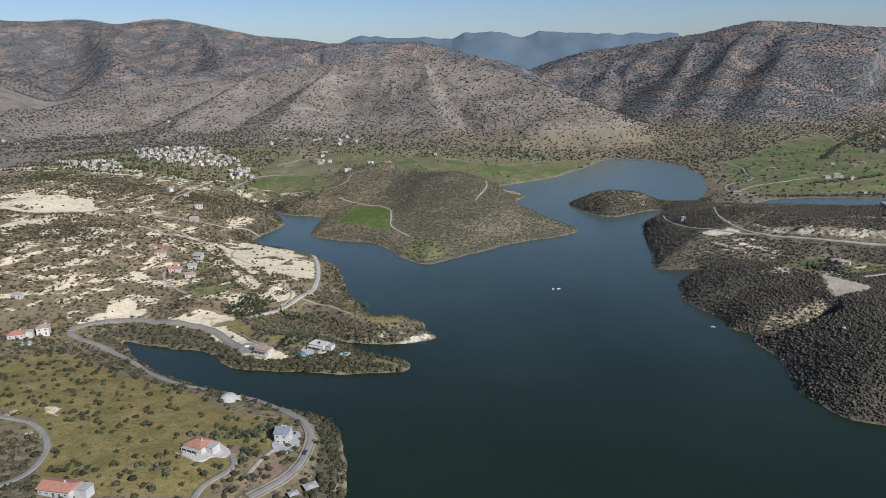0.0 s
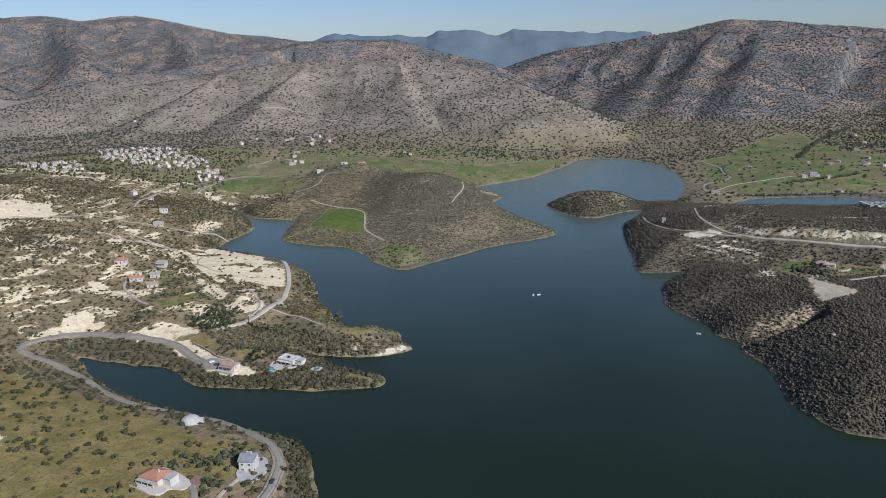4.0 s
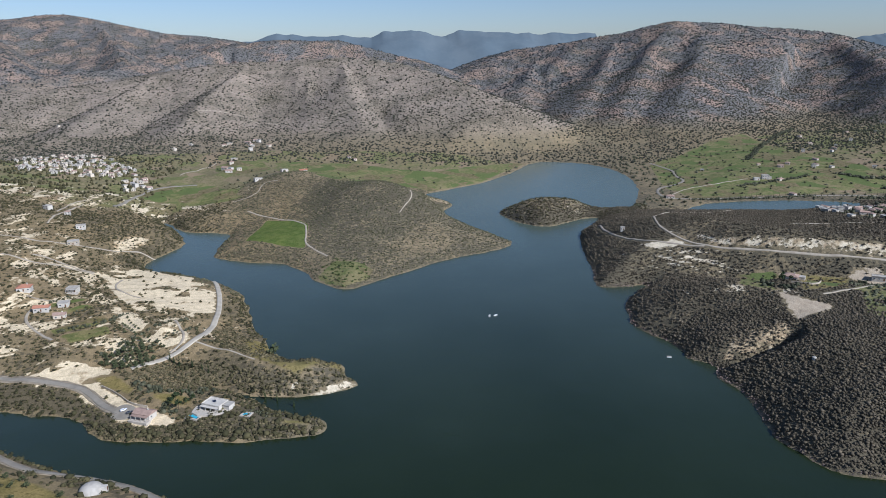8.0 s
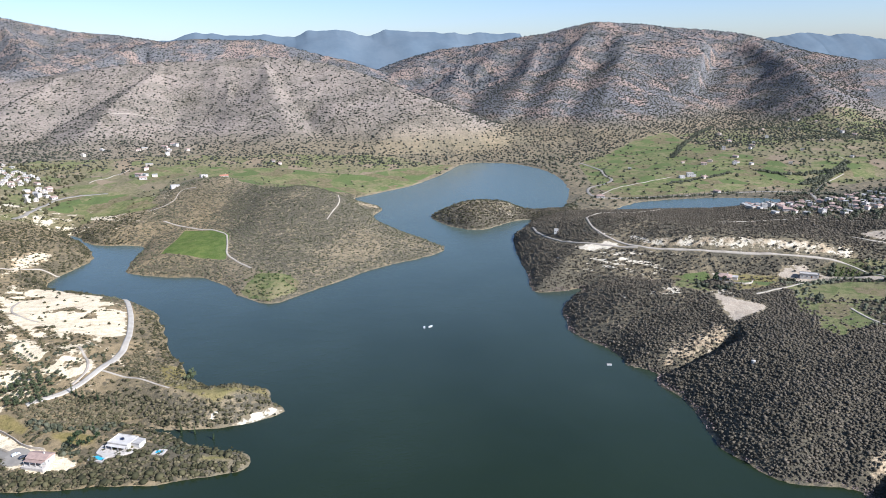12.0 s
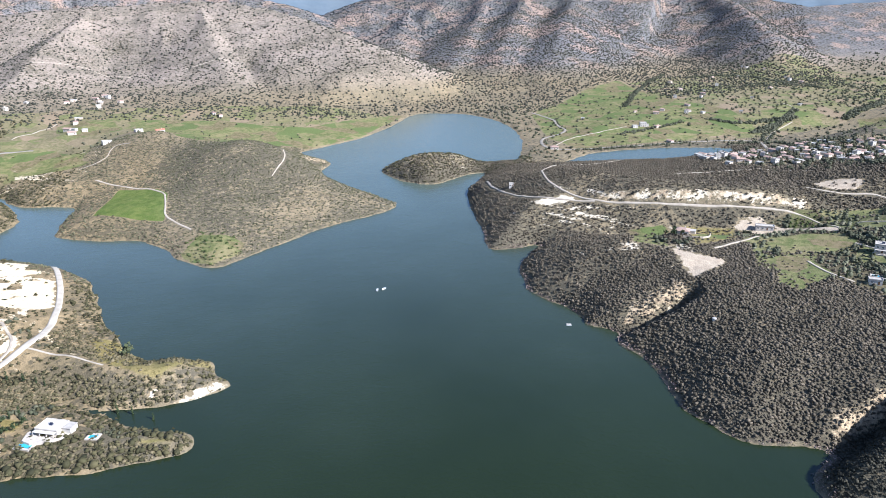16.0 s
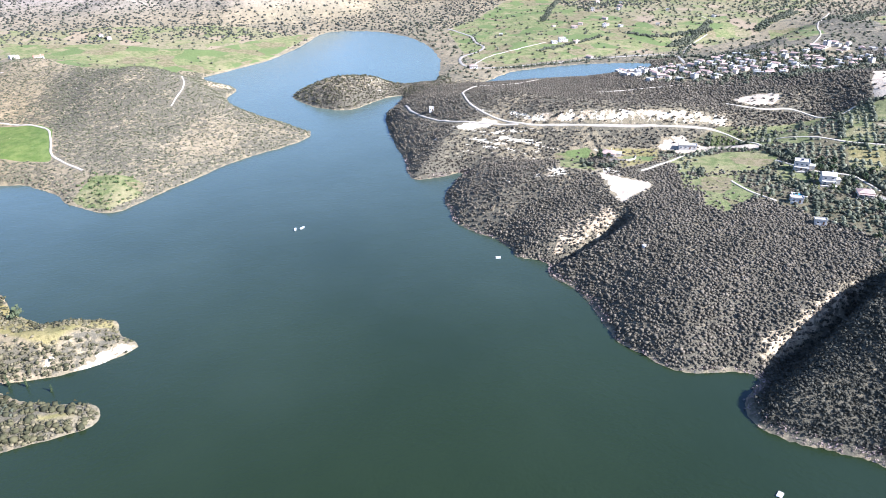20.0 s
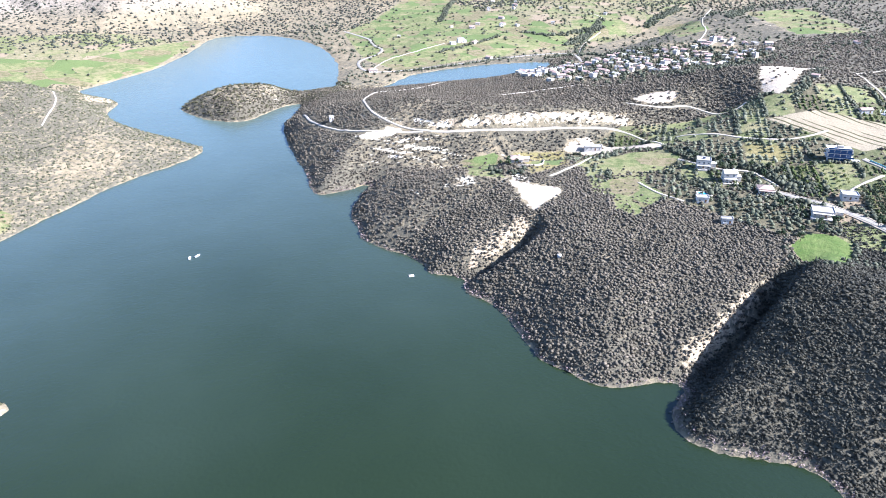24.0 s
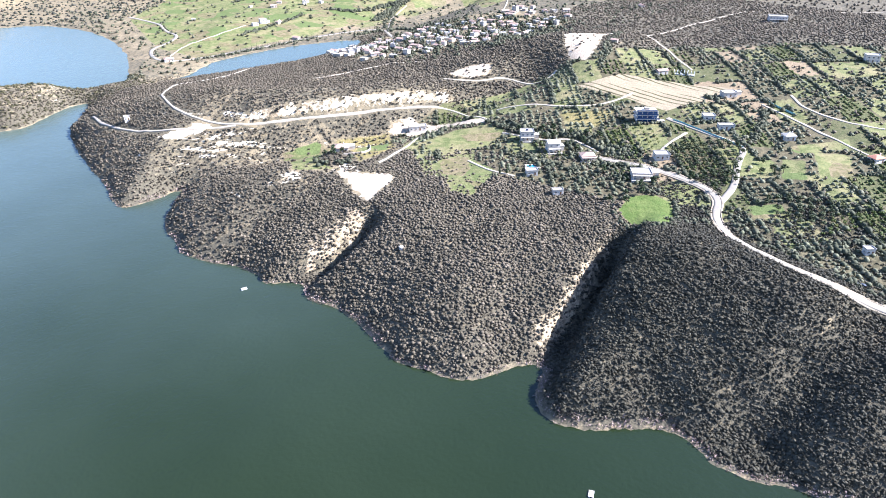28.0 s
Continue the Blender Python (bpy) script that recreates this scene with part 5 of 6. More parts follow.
def block(bm, x0, x1, y0, y1, z0, z1, bevel=0.0):
    made = bmesh.ops.create_cube(bm, size=1, matrix=Matrix.Translation(((x0 + x1) / 2, (y0 + y1) / 2, (z0 + z1) / 2)) @ Matrix.Diagonal((x1 - x0, y1 - y0, z1 - z0, 1)))
    if bevel:
        edges = list({e for v in made["verts"] for e in v.link_edges})
        bmesh.ops.bevel(bm, geom=edges, offset=bevel, segments=1, affect="EDGES")
    return bm


def box(x0, x1, y0, y1, z0, z1, bevel=0.0):
    return block(bmesh.new(), x0, x1, y0, y1, z0, z1, bevel)


def rod(x, y, z0, z1, r0, r1=None, sides=8):
    bm = bmesh.new()
    bmesh.ops.create_cone(bm, cap_ends=True, segments=sides, radius1=r0, radius2=r0 if r1 is None else r1, depth=z1 - z0,
                          matrix=Matrix.Translation((x, y, (z0 + z1) / 2)))
    return bm


def roof_shape(w, d, z, rise, over, hip):
    """A pitched roof with eaves and thickness, over the middle of the house."""
    a, b = w / 2 + over, d / 2 + over
    run = b if hip else 0.0
    ridge = max(a - run, 0.3)
    low = [(-a, -b, z), (a, -b, z), (a, b, z), (-a, b, z)]
    top = [(x, y, h + 0.22) for x, y, h in low] + [(-ridge, 0, z + rise + 0.22), (ridge, 0, z + rise + 0.22)]
    verts = low + top
    faces = [(3, 2, 1, 0), (0, 1, 5, 4), (1, 2, 6, 5), (2, 3, 7, 6), (3, 0, 4, 7), (4, 5, 9, 8), (5, 6, 9), (6, 7, 8, 9), (7, 4, 8)]
    return verts, faces


def window(parent, x, y, z, w, h, facing, glazed=True):
    """A framed window set on a wall that faces that way (degrees from -y, turning left)."""
    m = pose(x, y, z, 0, 0, facing)
    bm = bmesh.new()
    for x0, x1, z0, z1 in ((-w / 2, -w / 2 + 0.09, 0, h), (w / 2 - 0.09, w / 2, 0, h), (-w / 2 + 0.09, w / 2 - 0.09, 0, 0.09), (-w / 2 + 0.09, w / 2 - 0.09, h - 0.09, h),
                           (-0.04, 0.04, 0.09, h - 0.09)):
        block(bm, x0, x1, -0.10, 0.06, z0, z1)
    ob = part("window", bm, M_FRAME, parent)
    ob.matrix_local = m
    part("pane", box(-w / 2 + 0.08, w / 2 - 0.08, -0.045, 0.03, 0.08, h - 0.08), M_GLASS, ob)
    if glazed:
        part("sill", box(-w / 2 - 0.1, w / 2 + 0.1, -0.22, 0.02, -0.09, 0.0), M_WHITE, ob)
    return ob


def house(label, w, d, storeys=1, roof="flat", walls=None, cover=None, group="", veranda=False, tank=False, wing=False, full=True):
    """A house about its own middle, its front towards -y, with a footing that goes down into the slope."""
    walls, tall = walls or M_WHITE, 3.0 * storeys + 0.2
    ob = thing("house", label, "house", group)
    bm = box(-w / 2, w / 2, -d / 2, d / 2, -2.2, tall)
    if wing:
        block(bm, w / 2 - 0.02, w / 2 + w * 0.42, -d * 0.15, d / 2 - 0.3, -2.2, 3.1)
    part("wall", bm, walls, ob)
    if roof == "flat":
        bm = box(-w / 2 - 0.3, w / 2 + 0.3, -d / 2 - 0.3, d / 2 + 0.3, tall, tall + 0.22)
        for x0, x1, y0, y1 in ((-w / 2 - 0.3, w / 2 + 0.3, -d / 2 - 0.3, -d / 2 - 0.1), (-w / 2 - 0.3, w / 2 + 0.3, d / 2 + 0.1, d / 2 + 0.3),
                               (-w / 2 - 0.3, -w / 2 - 0.1, -d / 2 - 0.1, d / 2 + 0.1), (w / 2 + 0.1, w / 2 + 0.3, -d / 2 - 0.1, d / 2 + 0.1)):
            block(bm, x0, x1, y0, y1, tall + 0.22, tall + 0.75)
        part("roof", bm, cover or M_ROOFWHITE, ob)
    else:
        verts, faces = roof_shape(w, d, tall, d * 0.24, 0.55, roof == "hip")
        top = part_of("roof", verts, faces, cover or M_TILE, ob)
        if full:
            part("chimney", box(w * 0.2, w * 0.2 + 0.7, -0.4, 0.3, tall + 0.4, tall + d * 0.24 + 1.1, 0.03), walls, top)
    if wing:
        part("wing_roof", box(w / 2 + 0.02, w / 2 + w * 0.42 + 0.3, -d * 0.15 - 0.3, d / 2, 3.1, 3.4), M_ROOFWHITE, ob)
    for s in range(storeys):
        n = max(2, int(w / 3.2)) if full else 2
        for k in range(n):
            x = (k + 0.5) / n * w - w / 2
            if s == 0 and k == n // 2:
                door = part("door", box(x - 0.55, x + 0.55, -d / 2 - 0.07, -d / 2 + 0.04, 0.0, 2.1, 0.02), M_WOOD, ob)
                if full:
                    part("door_handle", box(x + 0.38, x + 0.44, -d / 2 - 0.14, -d / 2 - 0.05, 0.95, 1.1), M_STEEL, door)
            else:
                window(ob, x, -d / 2, 0.9 + 3 * s, 1.5, 1.3, 0, full)
        if full or s == 0:
            window(ob, -w / 2, 0, 0.9 + 3 * s, 1.3, 1.25, -90, full)
        if full and not (wing and s == 0):
            window(ob, w / 2, -d * 0.2, 0.9 + 3 * s, 1.3, 1.25, 90, full)
    if veranda:
        part("terrace", box(-w / 2 - 1, w / 2 + 1, -d / 2 - 4, -d / 2 - 0.05, -2.2, 0.05), M_PAVING, ob)
        shade = part("veranda_roof", box(-w / 2, w / 2, -d / 2 - 2.8, -d / 2 - 0.32, 2.75, 2.95), cover or M_ROOFWHITE, ob)
        for k in range(4):
            x = -w / 2 + 0.3 + k * (w - 0.6) / 3
            part("post", box(x - 0.12, x + 0.12, -d / 2 - 2.75, -d / 2 - 2.5, 0.05, 2.75), walls, shade)
    if tank:
        z = tall + (0.22 if roof == "flat" else d * 0.13)
        stand = part("solar_heater", box(-1.0, 1.0, 0.2, 0.3, z, z + 1.5), M_STEEL, ob, "steel stand with a solar water heater")
        bm = bmesh.new()
        bmesh.ops.create_cone(bm, cap_ends=True, segments=10, radius1=0.35, radius2=0.35, depth=1.7, matrix=pose(0, 0.4, z + 1.55, 0, 90, 0))
        part("tank", bm, M_WHITE, stand)
        part_of("panel", [(-0.95, -0.9, z + 0.35), (0.95, -0.9, z + 0.35), (0.95, 0.15, z + 1.25), (-0.95, 0.15, z + 1.25), (-0.95, -0.86, z + 0.27), (0.95, -0.86, z + 0.27), (0.95, 0.19, z + 1.17), (-0.95, 0.19, z + 1.17)],
                [(0, 1, 2, 3), (7, 6, 5, 4), (0, 4, 5, 1), (1, 5, 6, 2), (2, 6, 7, 3), (3, 7, 4, 0)], M_DARKPANEL, stand)
    return ob


def ground_pose(x, y, turn=0.0, lift=0.0, reach=0.0):
    """A pose on the ground; with a reach, on the highest of the ground that near."""
    z = land(x, y)
    if reach:
        z = max(z, 0.35 * z + 0.65 * max(land(x + reach * math.cos(a), y + reach * math.sin(a)) for a in (0.0, 1.57, 3.14, 4.71)))
    return pose(x, y, z + lift, 0, 0, turn)


# houses that stand singly, each with its own look
SINGLE = [
    ("white one-storey villa with a terracotta hip roof and paved yard", (-115, 283.5), -25, dict(w=12, d=9.5, roof="hip", veranda=True, wing=True)),
    ("white two-storey house with a grey pitched roof by the road", (-79.5, 298.5), -6, dict(w=7.5, d=9.5, storeys=2, roof="gable", cover=M_GREYROOF, tank=True)),
    ("white house with a broad terracotta roof on the meadow", (-157, 243), -12, dict(w=17, d=9, roof="gable", wing=True)),
    ("white flat-roofed lakeside villa with terraces and a pool", (-82, 417), -28, dict(w=13, d=9, storeys=1, cover=M_WHITE, veranda=True, wing=True, tank=True)),
    ("white farmhouse with two faded red roofs on the lake shore", (-117, 412), -24, dict(w=12, d=7, roof="gable", cover=M_PINKTILE, veranda=True)),
    ("red-roofed farmhouse on the chalk slope above the road", (-279, 419), 20, dict(w=12, d=9, roof="hip", wing=True)),
    ("cream house beside the red-roofed farmhouse", (-268, 430), 20, dict(w=9, d=8, storeys=2, walls=M_CREAM, roof="hip", cover=M_PINKTILE)),
    ("red-roofed farm villa with walled garden plots", (-246, 578), 10, dict(w=11, d=9, roof="hip")),
    ("long red-roofed cottage among green plots", (-224, 551), 5, dict(w=12, d=6, roof="gable")),
    ("white flat-roofed cottage among green plots", (-212, 558), 5, dict(w=8, d=7, storeys=1)),
    ("cream cottage with a shed roof among green plots", (-208, 540), 5, dict(w=9, d=6, walls=M_CREAM, roof="gable", cover=M_PINKTILE)),
    ("white open-fronted house at the edge of the plots", (-217, 588), 0, dict(w=9, d=7, walls=M_WHITE, veranda=True)),
    ("small white hut on the chalk hill", (-309, 474), 0, dict(w=7, d=5)),
    ("pale stone house on the spur above the creek", (-262, 710), 15, dict(w=11, d=8, walls=M_STONE, roof="flat")),
    ("white shed beside the chalk track", (-275, 764), 15, dict(w=10, d=6)),
    ("cream walled villa above the bare pad", (305, 510), -40, dict(w=12, d=9, walls=M_CREAM, roof="hip", cover=M_PINKTILE, wing=True)),
    ("white two-storey villa among pines and gardens", (392, 426), -48, dict(w=10, d=9, storeys=2, veranda=True, tank=True, wing=True)),
    ("white three-level villa with deep balconies", (385, 401), -40, dict(w=9, d=8, storeys=2, roof="gable", cover=M_ROOFWHITE, veranda=True, wing=True)),
    ("pink-tiled villa beside the garden road", (388, 378), -44, dict(w=10, d=8, walls=M_CREAM, roof="hip", cover=M_PINKTILE, veranda=True)),
    ("small white pool house in the garden", (349, 391), -40, dict(w=8, d=5)),
    ("pink-walled villa with an arched terrace by the bend", (386, 341), -52, dict(w=13, d=10, walls=M_CREAM, roof="flat", veranda=True, wing=True)),
    ("white flat-roofed store among the olives", (414, 343), -48, dict(w=10, d=8)),
    ("white flat-roofed shed in the orchards", (485, 346), -50, dict(w=9, d=7)),
    ("long pale farm shed beside the fence", (478, 331), -50, dict(w=12, d=5)),
    ("white farmhouse at the corner of the ploughed plot", (536, 354), -40, dict(w=12, d=8, wing=True)),
    ("small white house among the vegetable fields", (488, 295), -45, dict(w=8, d=7, roof="hip", cover=M_ROOFWHITE)),
    ("red-roofed cottage at the edge of the fields", (487, 245), -30, dict(w=9, d=7, roof="hip")),
    ("white hut beside the olive grove", (376, 220), -45, dict(w=5, d=4)),
    ("low white cabin in the maquis", (339, 366), -40, dict(w=7, d=3.4)),
    ("pale two-storey villa on the hill above the orchards", (671, 297), -60, dict(w=12, d=9, storeys=2, walls=M_CREAM)),
    ("white modern villa high on the scrub hill", (845, 428), -60, dict(w=22, d=12, storeys=2, veranda=True)),
    ("long low white farm store on the chalk yard", (381, 515), -35, dict(w=15, d=6)),
    ("white cabin on the headland track", (248, 689), -20, dict(w=4.5, d=3.5)),
    ("white villa on the green valley slope", (572, 984), -20, dict(w=11, d=9, storeys=2, wing=True)),
    ("low white annexe beside the valley villa", (556, 979), -10, dict(w=9, d=7)),
    ("cream house below the valley villa", (585, 968), 15, dict(w=10, d=7, walls=M_CREAM, roof="hip", cover=M_PINKTILE)),
    ("white pond-side house with a red hipped roof", (548, 830), -15, dict(w=10, d=7, roof="hip", cover=M_TILE)),
    ("white restaurant building on the causeway", (395, 905), -20, dict(w=12, d=8, roof="hip", cover=M_PINKTILE)),
    ("white house on the brow of the middle hill", (-136, 985), 25, dict(w=9, d=7, wing=True)),
    ("red-roofed house behind the middle hill", (-78, 1010), 15, dict(w=12, d=7, roof="gable")),
    ("white farm on the green meadow", (-113, 1089), 30, dict(w=9, d=7, wing=True)),
]
for _label, (_hx, _hy), _turn, _how in SINGLE:
    _h = house(_label, **_how)
    _h.matrix_world = ground_pose(PLAN * _hx, PLAN * _hy, _turn, 0.1, 5)

# village houses, built once and then copied
random.seed(11)
M_GREYWALL = plain("weathered_render", (0.46, 0.425, 0.365), (0.36, 0.325, 0.275), 3.0, 0.9, 0.15, 0.004, 0.4)
KINDS = [house("small cream flat-roofed village house", 8, 7, 1, walls=M_CREAM, cover=M_CONCRETE, group="village houses", full=False),
         house("white two-storey village house with a flat roof", 8, 8, 2, cover=M_ROOFWHITE, group="village houses", full=False, tank=True),
         house("cream village house with a clay-tiled hip roof", 10, 7, 1, "hip", M_CREAM, M_PINKTILE, group="village houses", full=False),
         house("two-storey village house with a clay-tiled roof", 8, 7, 2, "hip", M_WHITE, M_PINKTILE, group="village houses", full=False),
         house("pale stone village house with a gabled roof", 10, 6, 1, "gable", M_STONE, M_PINKTILE, group="village houses", full=False),
         house("long stone village house with a side wing", 9, 7, 1, walls=M_STONE, cover=M_CONCRETE, group="village houses", full=False, wing=True),
         house("low weathered village house with a red gabled roof", 12, 7, 1, "gable", M_GREYWALL, M_PINKTILE, group="village houses", full=False),
         house("small white village house with a flat concrete roof", 7, 6, 1, walls=M_WHITE, cover=M_CONCRETE, group="village houses", full=False)]
QUARTERS = [(chain("-540,1215 -480,1262 -420,1240 -360,1170 -318,1100 -340,1062 -406,1068 -470,1085"), 130, 0.74),
            (chain("-617,1106 -521,1093 -456,978 -480,939 -548,995"), 44, 0.74), (chain("-330,1050 -300,1067 -279,1017 -305,992"), 12, 0.9),
            (chain("-235,1219 -190,1218 -170,1081 -197,1083"), 6, 1.0), (chain("-271,1417 -168,1477 -160,1309 -235,1309"), 8, 1.0),
            (chain("480,725 560,790 619,820 640,780 671,737 728,652 709,616 600,600 561,607 540,632 499,644 465,671"), 130, 0.82), 
            (chain("476,738 520,772 560,792 602,802 592,762 540,735 500,712"), 24, 0.8), (chain("700,700 785,745 800,660 740,622"), 16, 0.9)]
SPOTS = chain("-20,1222 -10,1202 -314,1404 -323,1319 -677,1640 -625,1606 -201,1373 -306,814 -336,840 -908,1441 -840,1376 639,1056 694,1050 813,1173 827,1264 864,1352 "
              "1097,1429 1100,1363 1074,1272 1066,1220 524,1076 559,897 619,1082 660,1070 720,1090 790,1150 840,1210 905,1260 960,1180 1010,1330 760,1010 880,1020 872,601 579,473 545,411 853,1331 820,1254 814,1179 968,1357 1094,1410 1060,1244 753,1172 857,1104 684,1041 706,1030 640,1056")
_taken, _scales, _first = [], [], set(KINDS)
for _ring, _count, _size in QUARTERS:
    _r = np.array(_ring)
    _done = 0
    for _ in range(_count * 40):
        _hx, _hy = random.uniform(_r[:, 0].min(), _r[:, 0].max()), random.uniform(_r[:, 1].min(), _r[:, 1].max())
        if _done < _count and inside(np.array(_hx), np.array(_hy), _ring) and all((_hx - a) ** 2 + (_hy - b) ** 2 > (300 if _hx < -372 else 185) * _size ** 2 for a, b in _taken) and shore(np.array([_hx]), np.array([_hy]))[0] > 10:
            _taken.append((_hx, _hy))
            _scales.append(_size)
            _done += 1
_taken += SPOTS
_scales += [0.85] * len(SPOTS)
for _n, (_hx, _hy) in enumerate(_taken):
    if _hx < -310:
        continue
    _kind = random.choice([0, 0, 1, 2, 2, 3, 4, 4, 5, 6, 6, 7])
    _m = ground_pose(_hx, _hy, random.choice((-35, 10, 55, 100, -80)) + random.uniform(-9, 9), 0.1, 5) @ Matrix.Scale(_scales[_n], 4)
    if KINDS[_kind] in _first:
        _first.discard(KINDS[_kind])
        KINDS[_kind].matrix_world = _m
    else:
        copy_thing(KINDS[_kind], _m)


def far_village(spots, scales):
    """The crowded village beyond the west bank: low walls, flat and pitched roofs, dark openings, all in one mesh."""
    rng = np.random.default_rng(401)
    verts, faces, slots = [], [], []
    for (x, y), k in zip(spots, scales):
        w, d = k * rng.uniform(7, 12), k * rng.uniform(6, 9)
        tall = k * (6.1 if rng.random() < 0.35 else 3.2)
        a = radians(rng.choice((-35, 10, 55, 100)) + rng.uniform(-9, 9))
        c, q, z = math.cos(a), math.sin(a), land(x, y)
        wall = int(rng.choice([0, 0, 1, 1, 2, 2]))

        def add(points, sides, slot):
            n = len(verts)
            verts.extend((x + u * c - v * q, y + u * q + v * c, z + h) for u, v, h in points)
            faces.extend(tuple(n + i for i in f) for f in sides)
            slots.extend([slot] * len(sides))

        def brick(x0, x1, y0, y1, z0, z1, slot):
            add([(u, v, h) for h in (z0, z1) for u, v in ((x0, y0), (x1, y0), (x1, y1), (x0, y1))],
                [(0, 1, 5, 4), (1, 2, 6, 5), (2, 3, 7, 6), (3, 0, 4, 7), (4, 5, 6, 7)], slot)

        brick(-w / 2, w / 2, -d / 2, d / 2, -2.5, tall, wall)
        if rng.random() < 0.28:
            points, sides = roof_shape(w, d, tall, d * 0.22, 0.4, rng.random() < 0.6)
            add(points, sides, 4)
        else:
            brick(-w / 2 - 0.2, w / 2 + 0.2, -d / 2 - 0.2, d / 2 + 0.2, tall, tall + 0.5, 3)
            if rng.random() < 0.5:
                brick(-w * 0.3, w * 0.05, -d * 0.2, d * 0.25, tall + 0.5, tall + 2.2, wall)
        for s in range(1 if tall < 4 else 2):
            for f in (-0.28, 0.22):
                brick(f * w - 0.6, f * w + 0.6, -d / 2 - 0.06, -d / 2 + 0.1, 0.9 + 2.9 * k * s, 2.1 + 2.9 * k * s, 5)
                brick(-w / 2 - 0.06, -w / 2 + 0.1, f * d - 0.5, f * d + 0.5, 0.9 + 2.9 * k * s, 2.1 + 2.9 * k * s, 5)
    mesh = bpy.data.meshes.new("village")
    mesh.from_pydata(verts, [], faces)
    for m in (M_WHITE, M_CREAM, M_CREAM, M_ROOFWHITE, M_PINKTILE, M_GLASS):
        mesh.materials.append(m)
    mesh.polygons.foreach_set("material_index", slots)
    tagged(new("village", mesh), "crowded white village houses beyond the chalk bank", "houses", kind="stuff")


far_village(*zip(*[(p, k) for p, k in zip(_taken, _scales) if p[0] < -310]))


def glass_house(x, y, turn):
    """The modern block with blue glass bands on stepped white decks."""
    ob = thing("apartment_block", "modern white three-storey block with blue glass balconies", "building", m=ground_pose(PLAN * x, PLAN * y, turn, 0.2, 6))
    part("wall", box(-8, 8, -3, 6, -3, 8.6), M_WHITE, ob)
    for k in range(3):
        z = 2.7 + 2.9 * k
        deck = part("deck", box(-9.2, 9.2 - k, -6.4 + 1.1 * k, 6.3, z, z + 0.3), M_WHITE, ob)
        part("balustrade", box(-9.1, 9.1 - k, -6.35 + 1.1 * k, -6.28 + 1.1 * k, z + 0.3, z + 1.3), M_BLUEGLASS, deck, "blue glass balustrade")
        part("glazing", box(-7.7, 7.7, -3.08, -2.95, z - 2.6, z - 0.1), M_BLUEGLASS, ob, "band of blue glass doors")
        for c in range(5):
            part("column", rod(-8.6 + 4.2 * c, -5.9 + 1.1 * k, -3.0 if k == 0 else z - 2.6, z, 0.16), M_WHITE, ob)
    part("roof_plant", box(-2, 2, 0, 3, 8.9, 10.4), M_ROOFWHITE, ob)
    part("ramp", box(9.3, 15, -2, 5, -3, 0.1), M_CONCRETE, ob)


glass_house(458, 377, -48)


def dome(x, y):
    ob = thing("dome_hall", "white dome-shaped hall beside the lake road", "dome", m=ground_pose(PLAN * x, PLAN * y, 0, 0.0))
    bm = bmesh.new()
    bmesh.ops.create_uvsphere(bm, u_segments=28, v_segments=14, radius=6.2)
    bmesh.ops.delete(bm, geom=[v for v in bm.verts if v.co.z < -0.01], context="VERTS")
    bmesh.ops.scale(bm, vec=(1, 1, 0.72), verts=bm.verts)
    for f in bm.faces:
        f.smooth = True
    shell = part("shell", bm, M_ROOFWHITE, ob)
    for k in range(10):
        a = k * math.pi / 5
        rib = [((6.24 * math.cos(t)) * math.cos(a + s), (6.24 * math.cos(t)) * math.sin(a + s), 6.28 * 0.72 * math.sin(t) + 0.03) for t in np.linspace(0, 1.5, 9) for s in (-0.02, 0.02)]
        part_of("seam", rib, [(2 * i, 2 * i + 1, 2 * i + 3, 2 * i + 2) for i in range(8)], M_CONCRETE, shell)
    part("footing", rod(0, 0, -1.6, 0.35, 6.5, 6.5, 28), M_CONCRETE, ob)
    part("entrance", box(5.2, 8.2, -1.3, 1.3, -1.6, 2.5, 0.05), M_WHITE, ob)
    part("door", box(8.15, 8.28, -0.6, 0.6, 0.0, 2.1), M_WOOD, ob)


dome(-121, 347)


def pool(x, y, turn, w, d, label):
    ob = thing("swimming_pool", label, "pool", m=ground_pose(PLAN * x, PLAN * y, turn, 0.25, 4))
    rim = bmesh.new()
    for x0, x1, y0, y1 in ((-w / 2 - 1.2, w / 2 + 1.2, -d / 2 - 1.2, -d / 2), (-w / 2 - 1.2, w / 2 + 1.2, d / 2, d / 2 + 1.2), (-w / 2 - 1.2, -w / 2, -d / 2, d / 2), (w / 2, w / 2 + 1.2, -d / 2, d / 2)):
        block(rim, x0, x1, y0, y1, -2, 0.15)
    part("coping", rim, M_PAVING, ob)
    part("basin", box(-w / 2, w / 2, -d / 2, d / 2, -2.0, -0.06), M_POOL, ob, "turquoise pool water")


pool(-91.5, 409, -28, 7.5, 4.5, "turquoise swimming pool beside the lakeside villa")
pool(-64, 406, -20, 4.5, 3, "small turquoise garden pool on the terrace")
pool(357, 396, -45, 8, 4, "small turquoise garden pool")
pool(-268, 408, 20, 7, 4, "turquoise swimming pool below the farmhouse")


